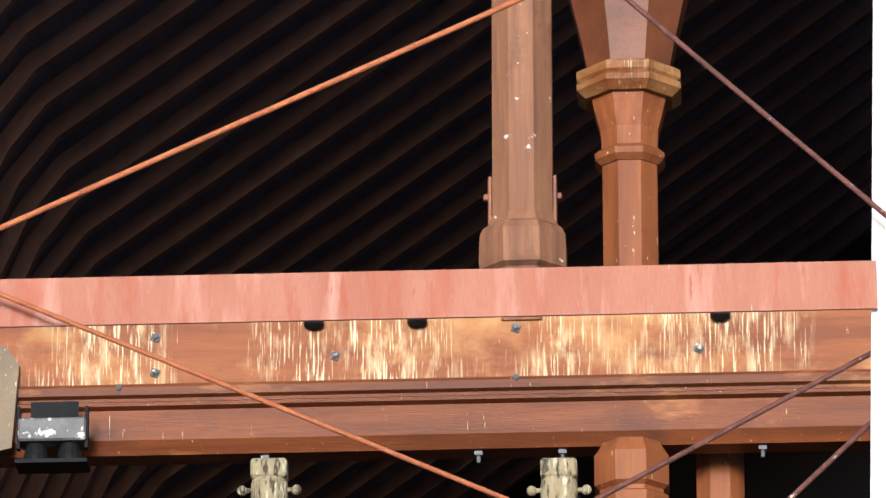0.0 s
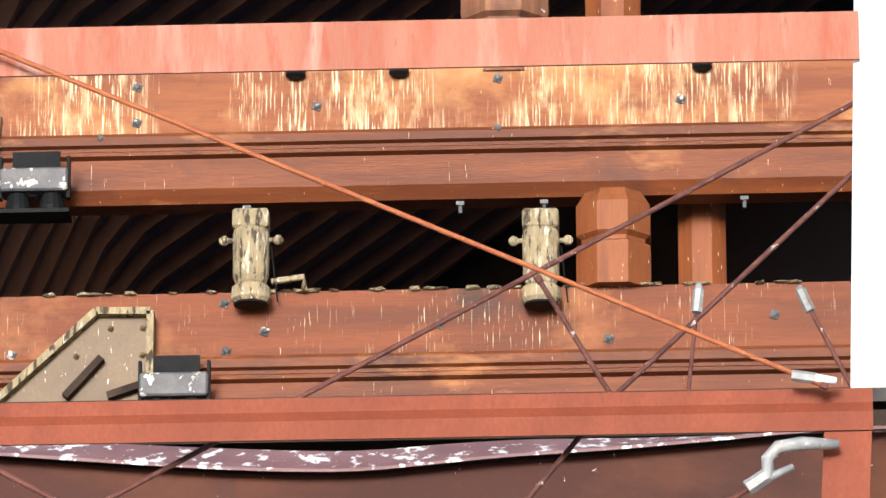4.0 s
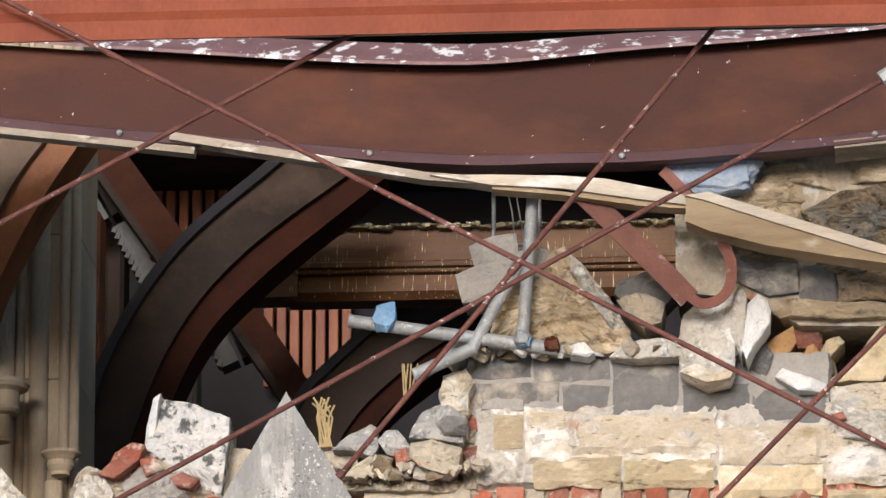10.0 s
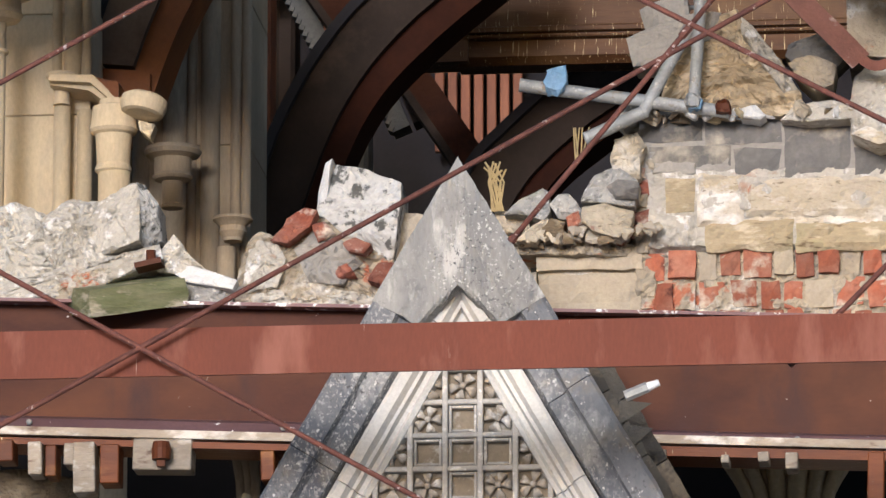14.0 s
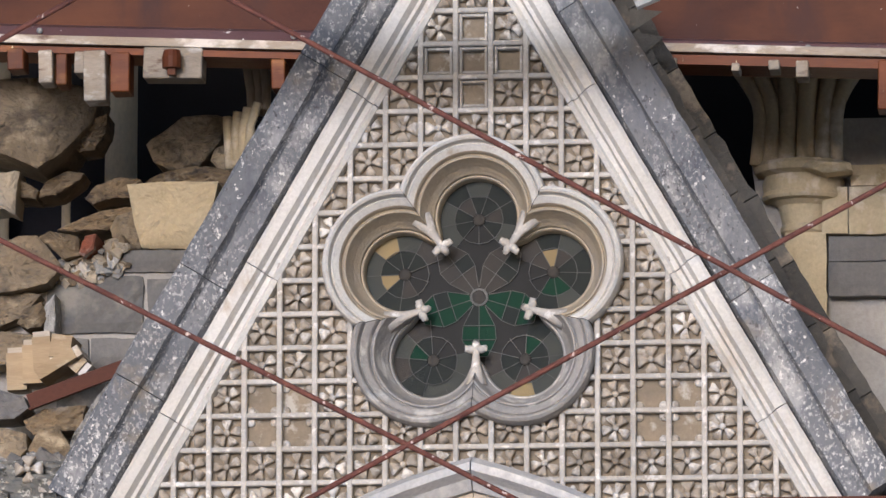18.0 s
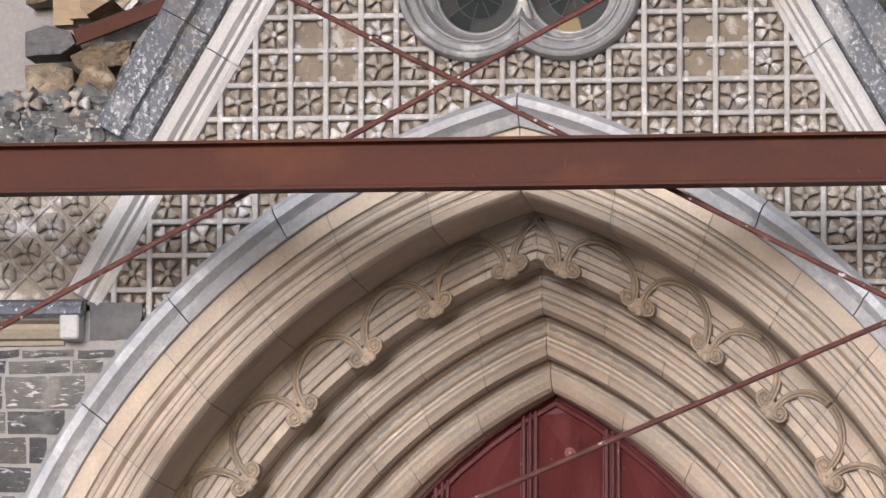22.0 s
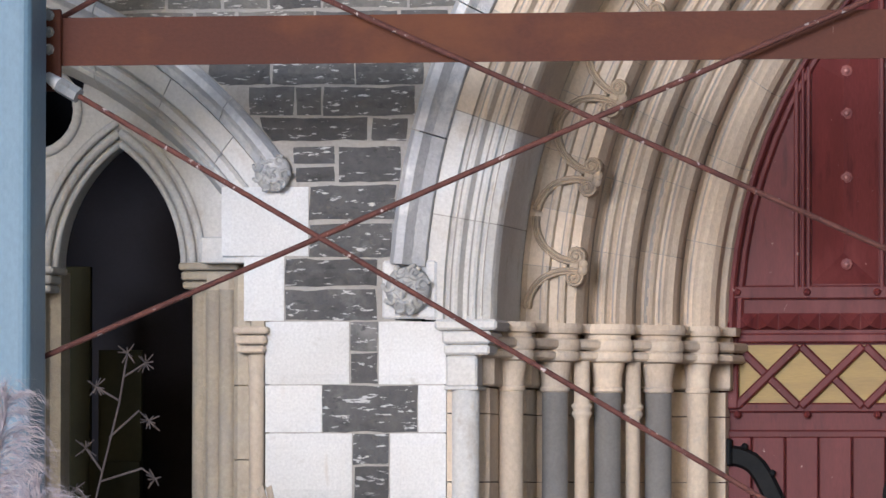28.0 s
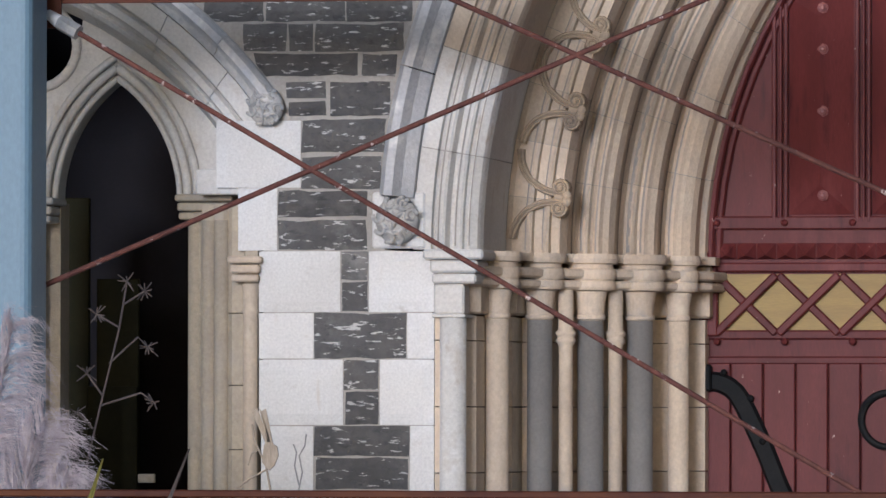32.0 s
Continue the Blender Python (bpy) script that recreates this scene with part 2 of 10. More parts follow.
M["basalt_pale"] = material("pale_worn_basalt", (0.20, 0.19, 0.17), (0.14, 0.135, 0.125), 5, 0.85, 0, 0.8, 40, extra=[((0.33, 0.305, 0.26), 3.5, (1, 1, 1), 0.55, 0.68), ((0.50, 0.48, 0.44), 24, (0.7, 1, 3.2), 0.58, 0.615)], vary=0.22)
M["mortar"] = material("mortar", (0.42, 0.395, 0.36), (0.35, 0.33, 0.30), 6, 0.95, 0, 0.4, 70)
M["brick"] = material("red_brick", (0.27, 0.085, 0.052), (0.33, 0.16, 0.12), 7, 0.9, 0, 0.6, 60, extra=[((0.52, 0.44, 0.37), 9, (1, 1, 1), 0.53, 0.64), ((0.13, 0.05, 0.04), 12, (1, 1, 1), 0.57, 0.67)], vary=0.3)
M["rubble"] = material("rubble_mortar", (0.52, 0.45, 0.34), (0.38, 0.32, 0.24), 8, 0.95, 0, 1.0, 40, extra=[((0.62, 0.585, 0.53), 7, (1, 1, 1), 0.55, 0.65), ((0.44, 0.16, 0.09), 5, (1, 1, 1), 0.60, 0.645), ((0.27, 0.24, 0.20), 14, (1, 1, 1), 0.60, 0.67)])
M["rock"] = material("broken_stone", (0.27, 0.20, 0.12), (0.165, 0.125, 0.082), 7, 0.95, 0, 1.0, 22, (1, 1, 2.2), extra=[((0.40, 0.325, 0.215), 6, (1, 1, 2), 0.56, 0.68), ((0.075, 0.06, 0.048), 10, (1, 1, 2), 0.56, 0.67), ((0.20, 0.19, 0.175), 3, (1, 1, 1), 0.55, 0.68)], vary=0.25)
M["yellowstone"] = material("yellow_limestone", (0.62, 0.52, 0.34), (0.54, 0.44, 0.28), 4, 0.9, 0, 0.4, 60, extra=[((0.74, 0.66, 0.53), 4, (1, 1, 1), 0.55, 0.645), ((0.34, 0.27, 0.16), 7, (1, 1, 1), 0.60, 0.70)])
M["interior"] = material("interior_limestone", (0.74, 0.61, 0.41), (0.62, 0.51, 0.345), 2.5, 0.9, 0, 0.2, 70, (1, 1, 0.5), extra=[((0.38, 0.33, 0.26), 2.0, (1.5, 1, 0.5), 0.58, 0.74)])
M["slate"] = material("roof_slate", (0.085, 0.078, 0.066), (0.055, 0.052, 0.047), 6, 0.9, 0, 0.9, 40, extra=[((0.16, 0.13, 0.095), 8, (1, 1, 1), 0.57, 0.68)], vary=0.35)
M["red"] = material("red_door_paint", (0.122, 0.027, 0.026), (0.094, 0.021, 0.0205), 3, 0.48, 0, 0.08, 60, (3, 3, 0.6), spec=0.15, extra=[((0.15, 0.042, 0.040), 2.5, (2, 2, 0.8), 0.57, 0.78), ((0.45, 0.32, 0.29), 40, (1, 1, 0.5), 0.70, 0.715), ((0.055, 0.012, 0.014), 7, (3, 3, 0.5), 0.58, 0.72)])
M["stud"] = material("worn_stud", (0.30, 0.13, 0.12), (0.20, 0.06, 0.06), 20, 0.4, 0, 0.1, 90)
M["yellow"] = material("yellow_panel", (0.30, 0.20, 0.045), (0.25, 0.16, 0.04), 4, 0.5, 0, 0.1, 60, (0.5, 1, 6))
M["iron"] = material("black_iron", (0.008, 0.009, 0.010), (0.014, 0.014, 0.015), 9, 0.6, 0, 0.2, 80, spec=0.1)
M["blue"] = material("pale_blue_paint", (0.17, 0.265, 0.35), (0.15, 0.24, 0.32), 1.5, 0.5, 0, 0.04, 90, (1, 1, 0.5))
M["navy"] = material("navy_hoarding", (0.012, 0.014, 0.034), (0.016, 0.019, 0.042), 3, 0.7, 0, 0.05, 90, spec=0.1)
M["plume"] = material("pampas_plume", (0.60, 0.545, 0.575), (0.36, 0.30, 0.34), 16, 0.9, 0, 0, 60, (2, 2, 1))
M["stalk"] = material("dry_stalk", (0.115, 0.095, 0.088), (0.075, 0.06, 0.056), 9, 0.9, 0, 0)
M["leaf"] = material("flax_leaf", (0.22, 0.19, 0.04), (0.12, 0.12, 0.03), 9, 0.6, 0, 0)
M["bluecloth"] = material("blue_rag", (0.22, 0.40, 0.62), (0.30, 0.46, 0.66), 12, 0.8, 0, 0.4)
M["bluetarp"] = material("blue_grey_membrane", (0.26, 0.32, 0.42), (0.38, 0.42, 0.47), 8, 0.7, 0, 0.5)
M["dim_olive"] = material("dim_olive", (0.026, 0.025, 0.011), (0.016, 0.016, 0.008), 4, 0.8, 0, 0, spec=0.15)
M["ground"] = material("paving", (0.54, 0.52, 0.49), (0.47, 0.455, 0.43), 1.5, 0.9, 0, 0.3, 20)
M["olive"] = material("olive_plate", (0.150, 0.100, 0.046), (0.11, 0.072, 0.035), 3, 0.5, 0, 0.1, 60, extra=[(CREAM, 12, (8, 8, 1.2), 0.66, 0.70)])
M["bleached"] = material("bleached_rubble", (0.60, 0.565, 0.50), (0.47, 0.43, 0.36), 8, 0.95, 0, 1.0, 40, extra=[((0.30, 0.28, 0.24), 10, (1, 1, 1), 0.57, 0.67), ((0.70, 0.68, 0.65), 16, (1, 1, 1), 0.55, 0.63), ((0.45, 0.30, 0.22), 5, (1, 1, 1), 0.62, 0.70)])
M["facing"] = material("eroded_facing", (0.60, 0.53, 0.415), (0.49, 0.415, 0.30), 4, 0.95, 0, 0.9, 45, (1, 1, 1.6), extra=[((0.72, 0.695, 0.655), 3, (1, 1, 1.6), 0.52, 0.62), ((0.40, 0.385, 0.36), 7, (1, 1, 1.3), 0.57, 0.68), ((0.34, 0.27, 0.16), 6, (1, 1, 2), 0.6, 0.7), ((0.36, 0.15, 0.10), 6, (1, 1, 1), 0.66, 0.71), ((0.20, 0.16, 0.11), 20, (1, 1, 3), 0.62, 0.69)])
M["spotted"] = material("black_spotted_stone", (0.60, 0.59, 0.57), (0.48, 0.47, 0.45), 8, 0.95, 0, 0.7, 50, extra=[((0.10, 0.10, 0.095), 16, (1, 1, 1), 0.53, 0.59)])
M["timber_brown"] = material("crusted_timber", (0.115, 0.050, 0.016), (0.07, 0.028, 0.010), 2.0, 0.6, 0, 0.3, 30, (0.35, 1, 4), extra=[((0.16, 0.085, 0.032), 1.8, (1, 1, 1), 0.52, 0.72), ((0.62, 0.50, 0.28), 5, (24, 9, 1.5), 0.615, 0.66)])
M["board_red"] = material("red_screen_board", (0.23, 0.086, 0.044), (0.15, 0.055, 0.03), 3, 0.65, 0, 0.2, 40, (3, 3, 0.5), vary=0.3)
M["lamp_grey"] = material("soiled_lamp_grey", (0.16, 0.16, 0.165), (0.10, 0.10, 0.105), 8, 0.6, 0.2, 0.2, 60, extra=[((0.62, 0.60, 0.56), 16, (1, 1, 1), 0.57, 0.62)])
M["rust_pale"] = material("faded_rust_primer", (0.165, 0.042, 0.021), (0.13, 0.033, 0.017), 3, 0.65, 0, 0.12, 90, (1, 1, 0.3), extra=[((0.22, 0.085, 0.058), 3, (1.5, 1, 0.4), 0.54, 0.70), ((0.7, 0.60, 0.54), 5, (9, 9, 0.35), 0.66, 0.71)], spec=0.25)
M["weathered"] = material("weathered_timber", (0.40, 0.345, 0.28), (0.29, 0.235, 0.175), 4, 0.8, 0, 0.4, 40, (1, 3, 3), extra=[((0.58, 0.54, 0.49), 5, (1, 1, 2), 0.54, 0.64), ((0.15, 0.10, 0.075), 6, (1, 1, 3), 0.60, 0.69)], vary=0.2)
M["timber_low"] = material("fouled_dark_timber", (0.19, 0.050, 0.012), (0.105, 0.029, 0.009), 2.0, 0.55, 0, 0.25, 30, (0.35, 1, 4), extra=[((0.27, 0.105, 0.032), 1.4, (1, 1, 1.4), 0.54, 0.70), ((0.045, 0.020, 0.013), 2.0, (1, 1, 1), 0.57, 0.70), (CREAM, 4, (24, 9, 1.3), 0.60, 0.66, 2.2)], spec=0.25)
M["grey_stone"] = material("dim_grey_stone", (0.15, 0.145, 0.135), (0.09, 0.088, 0.083), 5, 0.9, 0, 0.3, 60)
# bluish lift in this colour imitates haze over the dark roof
M["roof_board"] = material("hazed_roof_boarding", (0.25, 0.22, 0.31), (0.20, 0.175, 0.25), 2, 0.8, 0, 0.1, 30, (3, 0.5, 3))
M["tan_rock"] = material("tan_rough_stone", (0.46, 0.37, 0.245), (0.31, 0.245, 0.16), 6, 0.95, 0, 1.0, 22, (1, 1, 2), extra=[((0.56, 0.47, 0.34), 5, (1, 1, 1.6), 0.55, 0.66), ((0.12, 0.095, 0.07), 10, (1, 1, 2), 0.58, 0.68)])
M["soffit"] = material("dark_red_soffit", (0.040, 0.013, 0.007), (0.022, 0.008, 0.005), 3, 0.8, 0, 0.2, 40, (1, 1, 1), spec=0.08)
M["ledge"] = material("lichened_ledge", (0.24, 0.235, 0.215), (0.13, 0.13, 0.125), 14, 0.95, 0, 0.9, 40, extra=[((0.50, 0.49, 0.44), 26, (1, 1, 1), 0.56, 0.62), ((0.05, 0.05, 0.045), 20, (1, 1, 1), 0.57, 0.64)])
M["plank_side"] = material("sawn_pine_side", (0.46, 0.35, 0.215), (0.33, 0.235, 0.135), 3, 0.75, 0, 0.3, 40, (0.6, 3, 4), extra=[((0.62, 0.54, 0.42), 3, (1, 1, 2), 0.55, 0.66), ((0.20, 0.13, 0.08), 5, (0.6, 1, 4), 0.62, 0.70)])
M["hoarding_blue"] = material("blue_hoarding", (0.045, 0.075, 0.15), (0.035, 0.06, 0.12), 3, 0.7, 0, 0.05, 60, spec=0.15)
M["amber"] = material("amber_leaf_base", (0.42, 0.22, 0.03), (0.28, 0.13, 0.025), 9, 0.7, 0, 0.3, 60)
# darker copy of the interior stone: streak stains, with shade put into the colour
M["stained_shaded_stone"] = material("stained_shaded_limestone", (0.50, 0.40, 0.275), (0.40, 0.325, 0.23), 2.5, 0.9, 0, 0.2, 70, (1.5, 1, 0.4), extra=[((0.22, 0.18, 0.135), 2.2, (1.5, 1, 0.35), 0.56, 0.70), ((0.54, 0.46, 0.33), 2.0, (1, 1, 0.6), 0.58, 0.72)])
M["timber_mid"] = material("brown_roof_timber", (0.055, 0.020, 0.010), (0.034, 0.013, 0.008), 2.5, 0.8, 0, 0.2, 40, (1, 1, 1), spec=0.08, extra=[((0.020, 0.010, 0.007), 2.0, (1, 1, 1), 0.56, 0.72)])
# lighter copy of the dark brace timber: worn, with light put into the colour
M["timber_brace"] = material("worn_lit_brace_timber", (0.22, 0.155, 0.105), (0.15, 0.10, 0.07), 2, 0.6, 0, 0.2, 40, (1, 1, 1), extra=[((0.075, 0.05, 0.038), 2.5, (1, 1, 1), 0.58, 0.72)], spec=0.2)
M["brick_pink"] = material("salmon_brick", (0.36, 0.115, 0.065), (0.40, 0.185, 0.125), 9, 0.9, 0, 0.6, 60, extra=[((0.54, 0.47, 0.38), 7, (1, 1, 1), 0.56, 0.66), ((0.14, 0.05, 0.035), 12, (1, 1, 1), 0.58, 0.68)], vary=0.25)
M["orange_stone"] = material("orange_sandstone", (0.50, 0.30, 0.13), (0.42, 0.23, 0.10), 6, 0.9, 0, 0.4, 60, extra=[((0.60, 0.44, 0.27), 6, (1, 1, 1), 0.56, 0.68)])
M["olive_stone"] = material("buff_weathered_stone", (0.50, 0.41, 0.27), (0.43, 0.35, 0.22), 5, 0.95, 0, 0.7, 50, (1, 1, 2), extra=[((0.36, 0.32, 0.19), 4, (1, 1, 1.5), 0.58, 0.70), ((0.60, 0.52, 0.38), 7, (1, 1, 2.5), 0.56, 0.66), ((0.13, 0.09, 0.05), 9, (0.6, 1, 3), 0.62, 0.70)])
M["strap_rust"] = material("bare_rusted_strap", (0.22, 0.088, 0.062), (0.16, 0.058, 0.042), 8, 0.6, 0, 0.3, 90, extra=[((0.42, 0.34, 0.31), 7, (1, 1, 1), 0.58, 0.68)])
M["rock_grey"] = material("grey_tan_split_stone", (0.34, 0.27, 0.18), (0.25, 0.195, 0.13), 4, 0.95, 0, 0.9, 40, extra=[((0.42, 0.35, 0.24), 6, (1, 1, 1.4), 0.55, 0.67), ((0.10, 0.08, 0.06), 5, (1, 1, 1.4), 0.56, 0.68), ((0.16, 0.13, 0.10), 24, (1, 1, 2), 0.58, 0.68)], vary=0.15)
M["course_grey"] = material("grey_coursed_stone", (0.20, 0.195, 0.185), (0.16, 0.155, 0.15), 4, 0.9, 0, 0.5, 50, extra=[((0.29, 0.275, 0.24), 4, (1, 1, 1), 0.56, 0.70)], vary=0.12)
M["apex"] = material("weathered_apex_stone", (0.37, 0.365, 0.35), (0.25, 0.25, 0.25), 5, 0.9, 0, 0.6, 55, (1.6, 1, 0.5), extra=[((0.50, 0.49, 0.47), 8, (1.6, 1, 0.5), 0.54, 0.64), ((0.62, 0.61, 0.59), 75, (1, 1, 1), 0.58, 0.64, 3.0), ((0.10, 0.10, 0.105), 60, (1, 1, 1), 0.58, 0.64, 3.0), ((0.15, 0.15, 0.155), 7, (1.4, 1, 0.7), 0.58, 0.70), ((0.33, 0.30, 0.20), 3, (1.4, 1, 0.7), 0.58, 0.72)])
M["came"] = material("lead_came", (0.17, 0.17, 0.165), (0.10, 0.10, 0.10), 12, 0.6, 0.1, 0.1, 90)
M["dry_leaf"] = material("dry_leaf", (0.42, 0.35, 0.27), (0.30, 0.25, 0.19), 20, 0.8, 0, 0.3, 90, (5, 1, 1))
M["grey_twig"] = material("grey_twig", (0.36, 0.35, 0.34), (0.24, 0.23, 0.23), 14, 0.85, 0, 0.2)
M["timber_amber"] = material("amber_stained_timber", (0.36, 0.125, 0.034), (0.24, 0.075, 0.022), 3, 0.5, 0, 0.2, 40, (1, 1, 1), extra=[((0.12, 0.042, 0.018), 4, (1, 1, 0.4), 0.58, 0.70)], spec=0.25)
M["boss"] = material("weathered_carving", (0.55, 0.54, 0.52), (0.42, 0.41, 0.39), 14, 0.9, 0, 0.5, 60, extra=[((0.20, 0.19, 0.18), 26, (1, 1, 1), 0.58, 0.68)])
M["grass"] = material("dry_grass", (0.55, 0.43, 0.22), (0.42, 0.32, 0.16), 9, 0.9, 0, 0)


def glass(name, colour, rough=0.3):
    m = bpy.data.materials.new(name)
    m.use_nodes = True
    p = m.node_tree.nodes["Principled BSDF"]
    p.inputs["Base Color"].default_value = (*colour, 1)
    p.inputs["Roughness"].default_value = rough
    p.inputs["Specular IOR Level"].default_value = 0.4
    n, l = m.node_tree.nodes, m.node_tree.links
    t = n.new("ShaderNodeTexNoise")
    t.inputs["Scale"].default_value = 45
    bp = n.new("ShaderNodeBump")
    bp.inputs["Strength"].default_value, bp.inputs["Distance"].default_value = 0.5, 0.01
    l.new(t.outputs["Fac"], bp.inputs["Height"])
    l.new(bp.outputs[0], p.inputs["Normal"])
    return m


GLASS = [glass("dark_leaded_glass", (0.028, 0.033, 0.032), 0.2), glass("green_leaded_glass", (0.012, 0.046, 0.028), 0.2), glass("smoke_leaded_glass", (0.06, 0.056, 0.052), 0.2), glass("amber_leaded_glass", (0.30, 0.23, 0.12), 0.25), glass("grey_leaded_glass", (0.06, 0.065, 0.06), 0.3)]

SMOKE = material("smoked_glass", (0.012, 0.012, 0.012), (0.008, 0.009, 0.008), 14, 0.5, 0, 0.05, 90, spec=0.1)

# ---- building helpers ----
def bm_new():
    return bmesh.new()


def mesh_of(bm, name, mats):
    me = bpy.data.meshes.new(name)
    bmesh.ops.recalc_face_normals(bm, faces=bm.faces)
    bm.to_mesh(me)
    bm.free()
    for m in mats if isinstance(mats, (list, tuple)) else [mats]:
        me.materials.append(m)
    return me


def part(name, bm, mat, parent, label="", smooth=False):
    me = mesh_of(bm, name, mat)
    if smooth:
        for p in me.polygons:
            p.use_smooth = True
    ob = new(name, me)
    ob.parent = parent
    if label:
        ob["label"] = label
    return ob


def thing(name, label, category, group="", kind="", at=(0, 0, 0)):
    ob = new(name)
    ob.empty_display_size = 0.1
    ob.matrix_basis = Matrix.Translation(at)
    return tagged(ob, label, category, group, kind)


def solid(name, bm, mat, label, category, group="", kind="", smooth=False):
    ob = part(name, bm, mat, None, "", smooth)
    return tagged(ob, label, category, group, kind)


def box(bm, c, s, m=None, bevel=0.0):
    """A box of size s round c, turned by the 3x3 or 4x4 matrix m about its centre."""
    mat = Matrix.Translation(c) @ (m.to_4x4() if m else Matrix.Identity(4)) @ Matrix.Diagonal((*s, 1))
    geo = bmesh.ops.create_cube(bm, size=1, matrix=mat)
    if bevel:
        es = list({e for v in geo["verts"] for e in v.link_edges})
        bmesh.ops.bevel(bm, geom=es, offset=bevel, segments=1, affect="EDGES")
    return geo["verts"]


def slab(bm, poly, y0, y1):
    """A flat outline in (x, z), from depth y0 to depth y1."""
    f = [bm.verts.new((x, y0, z)) for x, z in poly]
    g = [bm.verts.new((x, y1, z)) for x, z in poly]
    bm.faces.new(f)
    bm.faces.new(g[::-1])
    for i in range(len(f)):
        j = (i + 1) % len(f)
        bm.faces.new((f[i], g[i], g[j], f[j]))


def tube(bm, pts, r, n=8, caps=True):
    """A round bar along points; r one radius or one for each point."""
    pts = [Vector(p) for p in pts]
    rs = r if isinstance(r, (list, tuple)) else [r] * len(pts)
    rings = []
    ref = Vector((0.13, 0.97, 0.21))
    for i, p in enumerate(pts):
        d = (pts[min(i + 1, len(pts) - 1)] - pts[max(i - 1, 0)]).normalized()
        u = d.cross(ref)
        if u.length < 1e-3:
            u = d.cross(Vector((1, 0, 0)))
        u.normalize()
        v = d.cross(u)
        rings.append([bm.verts.new(p + (u * math.cos(2 * math.pi * k / n) + v * math.sin(2 * math.pi * k / n)) * rs[i]) for k in range(n)])
    for a_, b_ in zip(rings, rings[1:]):
        for k in range(n):
            bm.faces.new((a_[k], a_[(k + 1) % n], b_[(k + 1) % n], b_[k]))
    if caps:
        bm.faces.new(rings[0][::-1])
        bm.faces.new(rings[-1])


def lathe(bm, rows, c, n=24, flat=0.0):
    """Turned about a vertical axis through c = (x, y): rows of (radius, height)."""
    rings = [[bm.verts.new((c[0] + r * math.cos(2 * math.pi * (k + flat) / n), c[1] + r * math.sin(2 * math.pi * (k + flat) / n), z)) for k in range(n)] for r, z in rows]
    for a_, b_ in zip(rings, rings[1:]):
        for k in range(n):
            bm.faces.new((a_[k], a_[(k + 1) % n], b_[(k + 1) % n], b_[k]))
    bm.faces.new(rings[0][::-1])
    bm.faces.new(rings[-1])


def strip(bm, rows, closed=False):
    """Skin between rows of points."""
    vs = [[bm.verts.new(p) for p in row] for row in rows]
    for a_, b_ in zip(vs, vs[1:]):
        for k in range(len(a_) - (0 if closed else 1)):
            j = (k + 1) % len(a_)
            bm.faces.new((a_[k], a_[j], b_[j], b_[k]))
    return vs


def rock(bm, c, s, seed, m=None, rough=0.18, cuts=2, blocky=0.6):
    """A broken stone: a subdivided block with chipped, uneven faces."""
    tmp = bmesh.new()
    bmesh.ops.create_cube(tmp, size=1)
    bmesh.ops.subdivide_edges(tmp, edges=tmp.edges[:], cuts=cuts, use_grid_fill=True)
    rot = (m or Matrix.Identity(3)).to_3x3()
    k = Vector((seed * 3.7, seed * 1.3, seed * 2.1))
    tmp.verts.index_update()
    made = []
    for v in tmp.verts:
        p = v.co.copy()
        q = p.normalized() * 0.62
        p = p * blocky + q * (1 - blocky)
        p += noise.noise_vector(p * 1.9 + k) * rough + noise.noise_vector(p * 4.3 + k) * rough * 0.5 + noise.noise_vector(p * 10.0 + k) * rough * 0.28 + noise.noise_vector(p * 22.0 + k) * rough * 0.14
        made.append(bm.verts.new(Vector(c) + rot @ Vector((p.x * s[0], p.y * s[1], p.z * s[2]))))
    for f in tmp.faces:
        bm.faces.new([made[v.index] for v in f.verts])
    tmp.free()


def shard(bm, c, s, seed, m=None, n=15, rough=0.03):
    """An angular split stone: the hull of scattered points, its faces slightly uneven."""
    rgs = random.Random(seed * 7 + 1)
    tmp = bmesh.new()
    for _ in range(n):
        q = [rgs.uniform(-0.5, 0.5) for _ in range(3)]
        q[rgs.randrange(3)] = rgs.choice((-0.5, 0.5))
        tmp.verts.new(q)
    hull = bmesh.ops.convex_hull(tmp, input=tmp.verts[:])
    bmesh.ops.delete(tmp, geom=[v for v in tmp.verts if not v.link_faces], context="VERTS")
    bmesh.ops.subdivide_edges(tmp, edges=tmp.edges[:], cuts=3, use_grid_fill=True)
    rot = (m or Matrix.Identity(3)).to_3x3()
    k = Vector((seed * 3.7, seed * 1.3, seed * 2.1))
    tmp.verts.index_update()
    made = []
    for v in tmp.verts:
        q = v.co + noise.noise_vector(v.co * 5.0 + k) * rough + noise.noise_vector(v.co * 14.0 + k) * rough * 0.6
        made.append(bm.verts.new(Vector(c) + rot @ Vector((q.x * s[0], q.y * s[1], q.z * s[2]))))
    for f in tmp.faces:
        bm.faces.new([made[v.index] for v in f.verts])
    tmp.free()


def turn(rx=0, ry=0, rz=0):
    return Euler([radians(v) for v in (rx, ry, rz)]).to_matrix()


def arc_half(w, c, n):
    """Half of a pointed arch from the spring (w, 0) to the crown (0, rise): two centres, c beyond the middle."""
    r = w + c
    end = math.acos(c / r)
    return [(r * math.cos(end * i / n) - c, r * math.sin(end * i / n)) for i in range(n + 1)]


